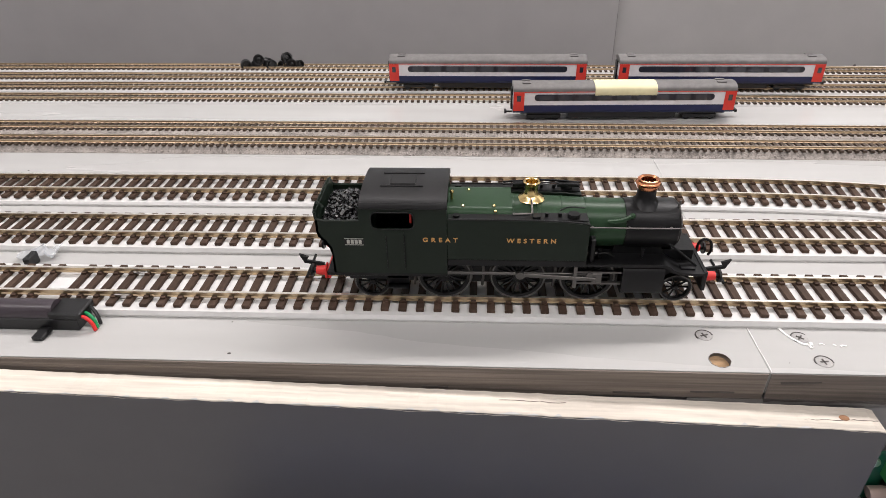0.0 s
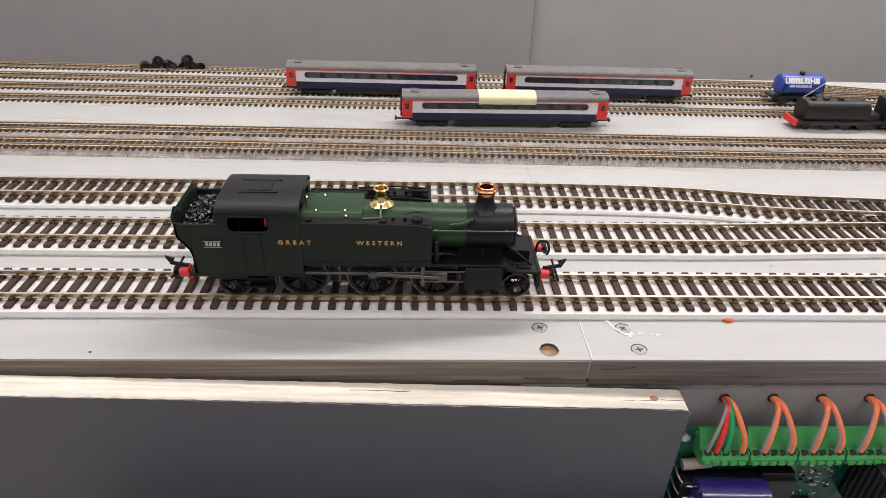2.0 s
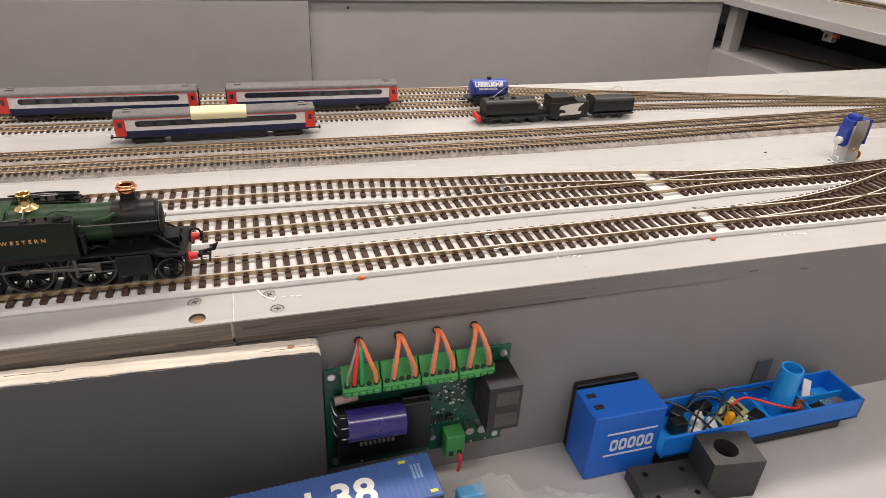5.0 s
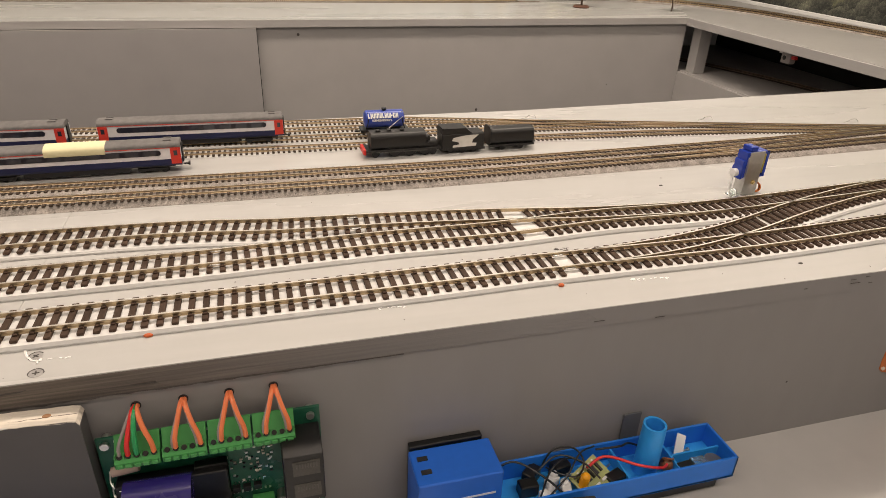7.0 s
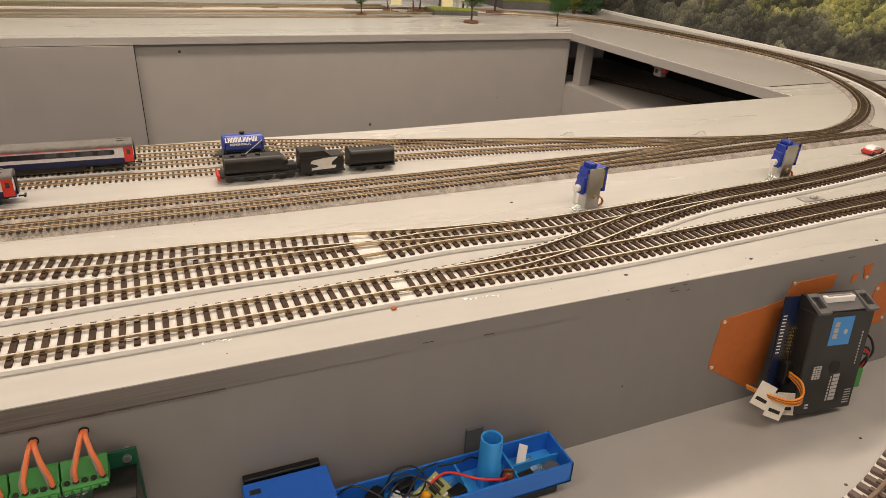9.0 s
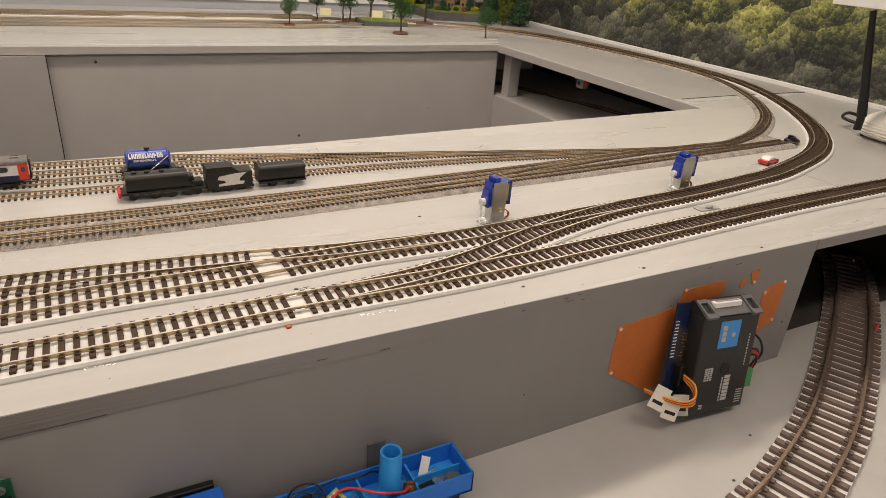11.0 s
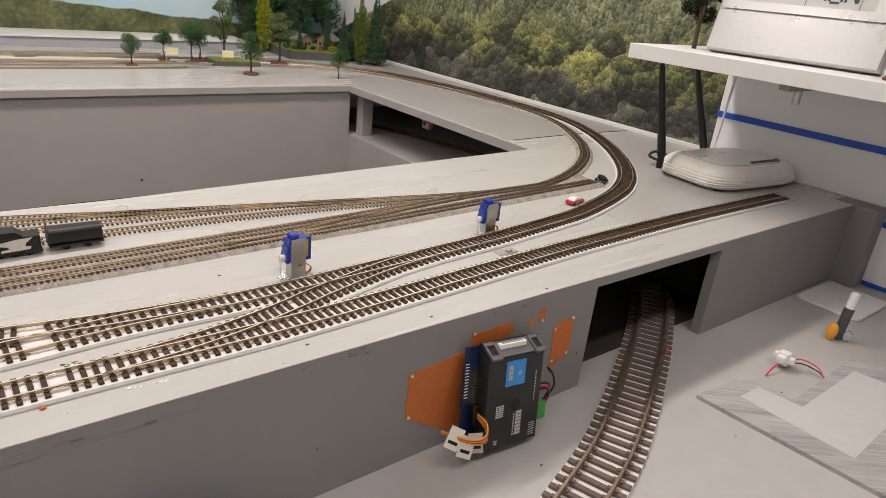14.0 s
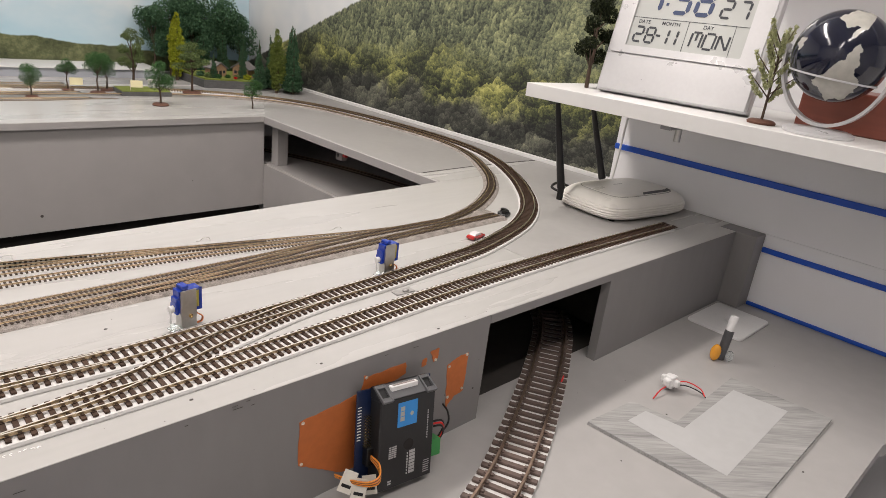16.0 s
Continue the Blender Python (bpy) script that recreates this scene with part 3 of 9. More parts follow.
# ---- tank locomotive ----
# Boiler green darkened for the upright sides, their shade put into the colour.
M["loco_shaded_green"] = mat("loco_shaded_green", (0.0055, 0.0115, 0.0065), 0.40, var=0.12, scale=500, bump=0.04, spec=0.28)
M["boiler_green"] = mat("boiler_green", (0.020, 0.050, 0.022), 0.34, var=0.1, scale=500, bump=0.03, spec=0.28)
M["loco_black"] = mat("loco_black", (0.0055, 0.0055, 0.006), 0.40, var=0.25, scale=600, bump=0.06, spec=0.28)
M["roof_black"] = mat("cab_roof_black", (0.014, 0.0135, 0.014), 0.42, var=0.15, scale=500, bump=0.04, spec=0.28)
M["coal"] = mat("coal", (0.012, 0.012, 0.013), 0.22, var=0.4, scale=900, bump=0.5, spec=0.8)
M["copper"] = mat("copper", (0.62, 0.26, 0.13), 0.25, metal=1.0, var=0.1, scale=500, bump=0.02)
M["brass"] = mat("brass", (0.78, 0.58, 0.26), 0.2, metal=1.0, var=0.1, scale=500, bump=0.02)
M["red"] = mat("buffer_red", (0.62, 0.025, 0.02), 0.45, var=0.1, scale=500, bump=0.05)
M["gold"] = mat("gold_lettering", (0.62, 0.33, 0.10), 0.5, var=0.08, scale=500, bump=0.0)
M["motion_steel"] = mat("rod_steel", (0.13, 0.124, 0.118), 0.42, metal=0.9, var=0.15, scale=600, bump=0.03)
M["pale"] = mat("pale_letter", (0.42, 0.42, 0.38), 0.6, var=0.05, scale=300, bump=0.0)


def letters(name, body, size, m, material, parent, spacing=1.0, bold=0.0, flat=0.00005):
    cu = bpy.data.curves.new(name, "FONT")
    cu.body, cu.size, cu.extrude, cu.space_character, cu.offset = body, size, flat, spacing, bold
    ob = new(name, cu)
    dg = bpy.context.evaluated_depsgraph_get()
    me = bpy.data.meshes.new_from_object(ob.evaluated_get(dg))
    bpy.data.objects.remove(ob)
    me.materials.clear()
    me.materials.append(M[material])
    o = new(name, me)
    o.parent = parent
    o.matrix_local = m
    return o


def wheel(parent, x, side, r, spokes, z=None):
    z = r if z is None else z
    turn = Matrix.Translation((x, side * 0.0078, z)) @ Matrix.Rotation(radians(-90 * side), 4, "X")
    bm = B()
    cyl(bm, (0, 0, 0.0004), (0, 0, 0.0026), r * 0.17, seg=12)
    for k in range(spokes):
        rot = turn.copy() @ Matrix.Rotation(2 * math.pi * k / spokes, 4, "Z")
        box(bm, r * 0.1, r * 0.84, -r * 0.03, r * 0.03, 0.0009, 0.0017, m=Matrix.Rotation(2 * math.pi * k / spokes, 4, "Z"))
    lathe(bm, [(r * 0.82, 0.0004), (r * 0.82, 0.0024), (r * 0.935, 0.0024), (r * 0.935, 0.0004), (r * 0.82, 0.0004)], 32)
    bmesh.ops.transform(bm, matrix=turn, verts=bm.verts[:])
    w = part("wheel", bm, "loco_black", parent)
    bm = lathe(B(), [(r * 0.935, 0.0002), (r * 0.935, 0.0025), (r * 0.99, 0.0026), (r, 0.0022), (r, 0.0007), (r * 1.05, 0.0002), (r * 0.935, 0.0)], 32, turn)
    part("tyre", bm, "motion_steel", w, "bare steel tyre", smooth=True)
    return w


def arch(bm, x0, x1, hw, z0, z1, th, seg=14):
    """A curved roof sheet over y."""
    pts = []
    for k in range(seg + 1):
        a = math.pi * k / seg
        y = -hw * math.cos(a)
        pts.append((y, z0 + (z1 - z0) * (max(0.0, math.sin(a)) ** 0.75)))
    low = [(y * 0.965, z - th) for y, z in pts][::-1]
    prism(bm, pts + low, x0, x1, axis="x")
    return bm


LOCO_X = -0.0468
loco = thing("tank_locomotive", "dark green model tank locomotive with a copper chimney cap", "model locomotive", pose(LOCO_X, 0.0442, 0.0073) @ Matrix.Diagonal((1.0, 0.958, 0.950, 1)))
HW = 0.0166
# frames and footplate
bm = B()
box(bm, -0.118, 0.024, -0.0062, 0.0062, 0.0075, 0.0235)
box(bm, -0.115, -0.095, -0.0105, 0.0105, 0.009, 0.0165, 0.0005)
part("frame", bm, "loco_black", loco)
bm = B()
box(bm, -0.1225, -0.074, -HW, HW, 0.0150, 0.0166, 0.0002)
box(bm, -0.074, -0.0195, -HW + 0.0004, HW - 0.0004, 0.0205, 0.0236, 0.0002)
prism(bm, [(-0.0195, 0.0222), (0.0105, 0.0222), (0.0125, 0.0216), (0.0150, 0.0196), (0.0175, 0.0186), (0.0265, 0.0183), (0.0265, 0.0172), (0.0170, 0.0174), (0.0140, 0.0186), (0.0118, 0.0204), (0.0102, 0.0210), (-0.0195, 0.0210)], -HW, HW)
for k in range(14):
    for s in (-1, 1):
        ball(bm, (-0.018 + k * 0.0021, s * (HW - 0.0008), 0.0223), 0.00022, 6, 4)
part("footplate", bm, "loco_black", loco, smooth=True)
# tanks
for s in (-1, 1):
    bm = B()
    y0, y1 = sorted((s * HW, s * 0.0098))
    prism(bm, [(-0.074, 0.0236), (-0.0197, 0.0236), (-0.0197, 0.0408), (-0.027, 0.0418), (-0.045, 0.0424), (-0.074, 0.0424)], y0, y1)
    bmesh.ops.bevel(bm, geom=bm.edges[:], offset=0.0003, segments=1, affect="EDGES")
    tk = part("side_tank", bm, "loco_shaded_green", loco)
    bm = B()
    tube(bm, [(-0.0735, s * (HW - 0.0002), 0.0426), (-0.045, s * (HW - 0.0002), 0.0426), (-0.0265, s * (HW - 0.0002), 0.0420), (-0.0198, s * (HW - 0.0002), 0.041)], 0.00035, 6)
    part("beading", bm, "loco_black", tk)
    bm = B()
    box(bm, -0.072, -0.0205, s * 0.0100 if s > 0 else -0.0161, 0.0161 if s > 0 else -0.0100, 0.0421, 0.0425)
    lathe(bm, [(0.0, 0.0440), (0.0022, 0.0440), (0.0024, 0.0434), (0.0024, 0.0420)], 16, Matrix.Translation((-0.0258, s * 0.0130, 0)))
    for x in (-0.036, -0.031):
        cyl(bm, (x, s * 0.0128, 0.042), (x, s * 0.0128, 0.0440), 0.0007, seg=8)
    box(bm, -0.0415, -0.0385, s * 0.0140 - 0.0014, s * 0.0140 + 0.0014, 0.042, 0.0436, 0.0002)
    cyl(bm, (-0.0705, s * 0.0135, 0.042), (-0.0705, s * 0.0135, 0.0432), 0.0014, seg=12)
    tube(bm, [(-0.031, s * 0.0115, 0.0445), (-0.0275, s * 0.0105, 0.0455), (-0.0215, s * 0.0105, 0.0452)], 0.0003, 6)
    part("tank_fitting", bm, "loco_black", tk)
# fire irons on the far tank
bm = B()
for k, (ya, za) in enumerate(((0.0112, 0.0448), (0.0125, 0.0455), (0.0138, 0.0446))):
    tube(bm, [(-0.052, ya, za), (-0.035, ya + 0.0004, za + 0.0008), (-0.0205, ya, za)], 0.00035, 6)
box(bm, -0.030, -0.021, 0.0105, 0.0145, 0.0440, 0.0448)
box(bm, -0.048, -0.043, 0.0105, 0.0140, 0.0440, 0.0452)
part("fire_irons", bm, "loco_black", loco)
# cab
win = rounded(-0.1030, -0.0866, 0.0380, 0.0456, 0.0022)
for s in (-1, 1):
    y0, y1 = sorted((s * HW, s * (HW - 0.0009)))
    bm = plate_holes(B(), [(-0.1078, 0.0166), (-0.0740, 0.0166), (-0.0740, 0.0480), (-0.1078, 0.0480)], [win], y0, y1)
    cs = part("cab_side", bm, "loco_shaded_green", loco)
    bm = B()
    pts = [(x, s * (HW + 0.0002), z) for x, z in win]
    tube(bm, pts + pts[:1], 0.00025, 6)
    for x in (-0.0975, -0.0905):
        tube(bm, [(x, s * (HW + 0.0006), 0.0195), (x, s * (HW + 0.0006), 0.0350)], 0.00022, 6)
    part("window_rim", bm, "loco_black", cs)
    bm = B()
    box(bm, -0.0974, -0.0906, s * (HW + 0.0001) - 0.0001, s * (HW + 0.0001) + 0.0001, 0.0186, 0.0372)
    part("cab_door", bm, "loco_shaded_green", cs)
    bm = B()
    for z in (0.0075, 0.0125):
        box(bm, -0.0985, -0.0900, s * 0.0130 - 0.002, s * 0.0130 + 0.002, z, z + 0.0005)
    box(bm, -0.0985, -0.0900, s * 0.0112 - 0.0003, s * 0.0112 + 0.0003, 0.0075, 0.0155)
    part("step", bm, "loco_black", loco)
spect = [rounded(-0.0115, -0.0055, 0.0425, 0.0475, 0.0015), rounded(0.0055, 0.0115, 0.0425, 0.0475, 0.0015)]
for x in (-0.0748, -0.1068):
    bm = plate_holes(B(), [(-HW + 0.0011, 0.0168), (HW - 0.0011, 0.0168), (HW - 0.0011, 0.0478), (0.0125, 0.0498), (0.006, 0.0510), (-0.006, 0.0510), (-0.0125, 0.0498), (-HW + 0.0011, 0.0478)], spect, x, x + 0.0007, axis="x")
    part("cab_front" if x > -0.09 else "cab_back", bm, "loco_shaded_green", loco)
bm = arch(B(), -0.1072, -0.0738, 0.0175, 0.0478, 0.0522, 0.0007)
roof = part("cab_roof", bm, "roof_black", loco, smooth=True)
bm = B()
for s in (-1, 1):
    tube(bm, [(-0.1070, s * 0.0163, 0.0496), (-0.0740, s * 0.0163, 0.0496)], 0.0003, 6)
    tube(bm, [(-0.1000, s * 0.006, 0.0522), (-0.0835, s * 0.006, 0.0522)], 0.0003, 6)
box(bm, -0.0965, -0.0865, -0.0045, 0.0045, 0.0519, 0.0526, 0.0002)
part("roof_vent", bm, "roof_black", roof)
bm = B()
box(bm, -0.0765, -0.0750, -0.012, 0.012, 0.0240, 0.0420)
cyl(bm, (-0.0775, 0.002, 0.041), (-0.0775, 0.002, 0.0455), 0.0006, seg=8)
part("backhead", bm, "loco_black", loco)
bm = B()
box(bm, -0.0885, -0.0876, -0.0145, -0.0135, 0.0395, 0.0440, 0.0002)
part("cab_handle", bm, "red", loco, "small red control handle inside the cab")
# bunker
BUNK = [(-0.1078, 0.0166), (-0.1195, 0.0166), (-0.1195, 0.0255), (-0.1202, 0.0285), (-0.1222, 0.0318), (-0.1242, 0.0340), (-0.1247, 0.0362), (-0.1247, 0.0416), (-0.1078, 0.0416)]
bm = B()
for s in (-1, 1):
    y0, y1 = sorted((s * HW, s * (HW - 0.0009)))
    prism(bm, BUNK, y0, y1)
prism(bm, [(-0.1195, 0.0166), (-0.1195, 0.0255), (-0.1202, 0.0285), (-0.1222, 0.0318), (-0.1242, 0.0340), (-0.1247, 0.0362), (-0.1247, 0.0416), (-0.1252, 0.0452), (-0.1243, 0.0452), (-0.1238, 0.0416), (-0.1238, 0.0362), (-0.1230, 0.0342), (-0.1212, 0.0322), (-0.1190, 0.0285), (-0.1185, 0.0166)], -HW, HW)
box(bm, -0.1238, -0.1078, -HW + 0.001, HW - 0.001, 0.0340, 0.0372)
bunker = part("bunker", bm, "loco_shaded_green", loco)
bm = B()
tube(bm, [(-0.1078, -HW, 0.0418), (-0.1225, -HW, 0.0418), (-0.1248, -HW + 0.001, 0.0440), (-0.1252, -HW + 0.004, 0.0454), (-0.1252, HW - 0.004, 0.0454), (-0.1248, HW - 0.001, 0.0440), (-0.1225, HW, 0.0418), (-0.1078, HW, 0.0418)], 0.0004, 6)
tube(bm, [(-0.1252, -0.0135, 0.0453), (-0.1238, -0.0135, 0.0485), (-0.1215, -0.0135, 0.0462)], 0.0005, 6)
part("bunker_rim", bm, "loco_shaded_green", bunker)
bm = B()
rc = random.Random(5)
for k in range(420):
    x, y = rc.uniform(-0.1228, -0.1085), rc.uniform(-0.0150, 0.0150)
    z = 0.0385 + 0.0052 * math.exp(-((x + 0.1145) / 0.007) ** 2 - (y / 0.011) ** 2) + rc.uniform(-0.0006, 0.0010)
    box(bm, -0.0008, 0.0008, -0.0007, 0.0007, -0.0006, 0.0006, m=Matrix.Translation((x, y, z)) @ Euler((rc.uniform(0, 6), rc.uniform(0, 6), rc.uniform(0, 6))).to_matrix().to_4x4() @ Matrix.Diagonal((rc.uniform(0.6, 1.4), rc.uniform(0.6, 1.3), rc.uniform(0.5, 1.2), 1)))
box(bm, -0.1232, -0.1082, -0.0153, 0.0153, 0.0368, 0.0388)
tagged(part("coal_load", bm, "coal", loco, "glossy black lump coal"), kind="stuff")
# firebox, boiler, smokebox
bm = prism(B(), rounded(-0.0122, 0.0122, 0.0250, 0.0446, 0.0045, 6), -0.0742, -0.0490, axis="x")
part("firebox", bm, "boiler_green", loco, smooth=True)
along = Matrix.Translation((0, 0, 0.0330)) @ Matrix.Rotation(radians(90), 4, "Y")
bm = lathe(B(), [(0.0, -0.0500), (0.0116, -0.0500), (0.0117, -0.0490), (0.0104, -0.0180), (0.0101, -0.0045), (0.0, -0.0045)], 40, along)
boiler = part("boiler", bm, "boiler_green", loco, smooth=True)
for x, r in ((-0.0488, 0.01175), (-0.0385, 0.01135), (-0.0290, 0.01095), (-0.0196, 0.01055)):
    bm = lathe(B(), [(r - 0.0004, x - 0.0006), (r + 0.00012, x - 0.0005), (r + 0.00012, x + 0.0005), (r - 0.0004, x + 0.0006)], 40, along)
    part("boiler_band", bm, "boiler_green", boiler, smooth=True)
bm = lathe(B(), [(0.0, -0.0047), (0.0105, -0.0047), (0.0106, -0.0041), (0.0106, 0.0150), (0.0103, 0.0156), (0.0086, 0.0157), (0.0084, 0.0162), (0.0070, 0.0174), (0.0035, 0.0181), (0.0, 0.0183)], 40, along)
prism(bm, [(-0.0085, 0.0222), (0.0115, 0.0222), (0.0105, 0.0275), (-0.0075, 0.0275)], -0.0075, 0.0075)
smoke = part("smokebox", bm, "loco_black", loco, smooth=True)
bm = B()
pts = [(0.0168, 0.0088 * math.cos(a), 0.0330 + 0.0088 * math.sin(a)) for a in [radians(q) for q in range(-60, 241, 20)]]
tube(bm, pts, 0.0003, 6)
tube(bm, [(0.0186, 0, 0.0330), (0.0192, 0.001, 0.0348)], 0.0003, 6)
tube(bm, [(0.0155, -0.004, 0.0425), (0.0160, -0.004, 0.0455)], 0.0004, 6)
part("door_rail", bm, "motion_steel", smoke)
bm = B()
for s in (-1, 1):
    tube(bm, [(-0.0190, s * 0.0116, 0.0368), (0.0140, s * 0.0116, 0.0368), (0.0165, s * 0.0100, 0.0368)], 0.0003, 6)
    for x in (-0.018, -0.004, 0.012):
        ball(bm, (x, s * 0.0113, 0.0368), 0.0006, 8, 6)
part("handrail", bm, "motion_steel", loco)
bm = B()
tube(bm, [(-0.0120, -0.0098, 0.0385), (-0.0090, -0.0106, 0.0392), (-0.0060, -0.0106, 0.0400), (-0.0035, -0.0095, 0.0408)], 0.0009, 8)
ball(bm, (-0.0028, -0.0092, 0.0410), 0.0012, 8, 6)
part("steam_pipe", bm, "boiler_green", loco, smooth=True)
# chimney
stack = Matrix.Translation((0.0035, 0, 0.0))
bm = lathe(B(), [(0.0068, 0.0416), (0.0054, 0.0430), (0.0042, 0.0446), (0.0037, 0.0458), (0.0036, 0.0498), (0.0026, 0.0498), (0.0026, 0.0430)], 32, stack)
chim = part("chimney", bm, "loco_black", loco, smooth=True)
bm = lathe(B(), [(0.0036, 0.0490), (0.0040, 0.0496), (0.0041, 0.0508), (0.0047, 0.0513), (0.0049, 0.0518), (0.0046, 0.0523), (0.0042, 0.0526), (0.0041, 0.0534), (0.0036, 0.0536), (0.0028, 0.0530), (0.0026, 0.0495)], 32, stack)
part("chimney_cap", bm, "copper", chim, "polished copper chimney cap", smooth=True)
# safety valve bonnet and feed pipes
at = Matrix.Translation((-0.0413, 0, 0))
bm = lathe(B(), [(0.0055, 0.0440), (0.0050, 0.0446), (0.0034, 0.0456), (0.0027, 0.0468), (0.0025, 0.0490), (0.0029, 0.0510), (0.0034, 0.0516), (0.0030, 0.0521), (0.0024, 0.0518), (0.0020, 0.0490)], 28, at)
part("safety_valve", bm, "brass", loco, "polished brass safety valve bonnet", smooth=True)
bm = B()
for s in (-1, 1):
    tube(bm, [(-0.0413, s * 0.0035, 0.0450), (-0.0413, s * 0.0075, 0.0438), (-0.0413, s * 0.0100, 0.0424), (-0.0422, s * 0.0115, 0.0428), (-0.0490, s * 0.0122, 0.0428)], 0.00045, 8)
part("feed_pipe", bm, "motion_steel", loco, smooth=True)
bm = B()
tube(bm, [(-0.0725, -0.003, 0.0448), (-0.0725, -0.003, 0.0478)], 0.0005, 8)
ball(bm, (-0.0725, -0.003, 0.0482), 0.0009, 8, 6)
for x, y in ((-0.068, -0.0085), (-0.056, -0.0085), (-0.0555, -0.011), (-0.066, 0.006)):
    ball(bm, (x, y, 0.0447 if abs(y) < 0.009 else 0.0435), 0.0007, 8, 6)
part("whistle", bm, "brass", loco)
bm = B()
for s in (-1, 1):
    for x in (-0.014, 0.0025):
        tube(bm, [(x, s * 0.0115, 0.0222), (x, s * 0.0115, 0.0270)], 0.0006, 8)
    tube(bm, [(0.0118, s * 0.0085, 0.0290), (0.0245, s * 0.0110, 0.0188)], 0.0006, 8)
    box(bm, -0.0185, -0.0165, s * 0.0130 - 0.002, s * 0.0130 + 0.002, 0.0222, 0.0330, 0.0004)
    tube(bm, [(-0.0165, s * 0.0125, 0.0245), (-0.0120, s * 0.0135, 0.0260), (-0.0085, s * 0.0120, 0.0235)], 0.0004, 6)
part("front_stay", bm, "loco_black", loco)
# cylinders, rods and wheels
for s in (-1, 1):
    bm = prism(B(), rounded(0.0085, 0.0168, 0.0075, 0.0205, 0.002, 3), -0.0050, 0.0112, axis="x") if s > 0 else prism(B(), rounded(-0.0168, -0.0085, 0.0075, 0.0205, 0.002, 3), -0.0050, 0.0112, axis="x")
    part("cylinder", bm, "loco_black", loco, smooth=True)
    bm = B()
    y = s * 0.0140
    box(bm, -0.0790, -0.0140, y - 0.0004, y + 0.0004, 0.0148, 0.0162, 0.0002)
    for x in (-0.0175, -0.0455, -0.0755):
        cyl(bm, (x, y - s * 0.001, 0.0155), (x, y + s * 0.001, 0.0155), 0.0014, seg=12)
    part("coupling_rod", bm, "motion_steel", loco)
    bm = B()
    box(bm, -0.0300, 0.0, -0.0004, 0.0004, -0.0009, 0.0009, 0.0002, m=Matrix.Translation((-0.0150, y + s * 0.0012, 0.0138)) @ Matrix.Rotation(radians(3.5), 4, "Y"))
    cyl(bm, (-0.0450, y, 0.0155), (-0.0450, y + s * 0.0020, 0.0155), 0.0018, seg=12)
    part("connecting_rod", bm, "motion_steel", loco)
    bm = B()
    for z in (0.0110, 0.0165):
        box(bm, -0.0230, -0.0050, y - 0.0006, y + 0.0006, z, z + 0.0009)
    box(bm, -0.0165, -0.0125, y - 0.0009, y + 0.0012, 0.0118, 0.0165, 0.0003)
    box(bm, -0.0240, -0.0225, y - 0.0015, y + 0.0008, 0.0095, 0.0200)
    part("slide_bar", bm, "motion_steel", loco)
    for x in (-0.0175, -0.0455, -0.0755):
        wheel(loco, x, s, 0.0112, 18)
    wheel(loco, 0.0186, s, 0.0066, 10)
    wheel(loco, -0.1055, s, 0.0074, 12)
    for x in (-0.0315, -0.0605, -0.0885):
        part("brake_hanger", tube(B(), [(x, s * 0.0090, 0.0205), (x + 0.001, s * 0.0105, 0.014), (x + 0.0005, s * 0.0090, 0.006)], 0.0006, 6), "motion_steel", loco)
# ends
bm = B()
box(bm, 0.0264, 0.0280, -0.0160, 0.0160, 0.0095, 0.0186, 0.0002)
part("front_beam", bm, "loco_black", loco)
bm = B()
box(bm, -0.1232, -0.1220, -0.0135, 0.0135, 0.0112, 0.0162, 0.0002)
part("rear_beam", bm, "red", loco, "red painted buffer beam")
for x0, dx in ((0.0280, 1), (-0.1235, -1)):
    for s in (-1, 1):
        bm = B()
        cyl(bm, (x0, s * 0.0113, 0.0140), (x0 + dx * 0.0045, s * 0.0113, 0.0140), 0.0022, 0.0019, 16)
        box(bm, x0, x0 + dx * 0.0008, s * 0.0113 - 0.0026, s * 0.0113 + 0.0026, 0.0114, 0.0166, 0.0002)
        bf = part("buffer", bm, "red", loco, smooth=True)
        bm = B()
        cyl(bm, (x0 + dx * 0.0045, s * 0.0113, 0.0140), (x0 + dx * 0.0058, s * 0.0113, 0.0140), 0.0012, seg=12)
        cyl(bm, (x0 + dx * 0.0058, s * 0.0113, 0.0140), (x0 + dx * 0.0066, s * 0.0113, 0.0140), 0.0028, seg=20)
        part("buffer_head", bm, "loco_black", bf)
    bm = B()
    box(bm, x0, x0 + dx * 0.0100, -0.0010, 0.0010, 0.0080, 0.0088)
    tube(bm, [(x0 + dx * 0.0098, -0.009, 0.0088), (x0 + dx * 0.0098, 0.009, 0.0088)], 0.0006, 6)
    prism(bm, [(x0 + dx * 0.0040, 0.0090), (x0 + dx * 0.0125, 0.0105), (x0 + dx * 0.0145, 0.0150), (x0 + dx * 0.0105, 0.0135), (x0 + dx * 0.0115, 0.0118), (x0 + dx * 0.0040, 0.0104)], -0.0006, 0.0006)
    part("coupling_hook", bm, "loco_black", loco)
bm = tube(B(), [(0.0283, 0.003, 0.0150), (0.0290, 0.003, 0.0215), (0.0310, 0.003, 0.0232), (0.0335, 0.003, 0.0222), (0.0345, 0.003, 0.0180), (0.0335, 0.003, 0.0150)], 0.0006, 8)
part("brake_pipe", bm, "loco_black", loco, smooth=True)
bm = B()
for x, y in ((0.0200, -0.006), (0.0200, 0.006), (0.0245, 0.0)):
    box(bm, x - 0.0004, x + 0.0004, y - 0.0007, y + 0.0007, 0.0183, 0.0215)
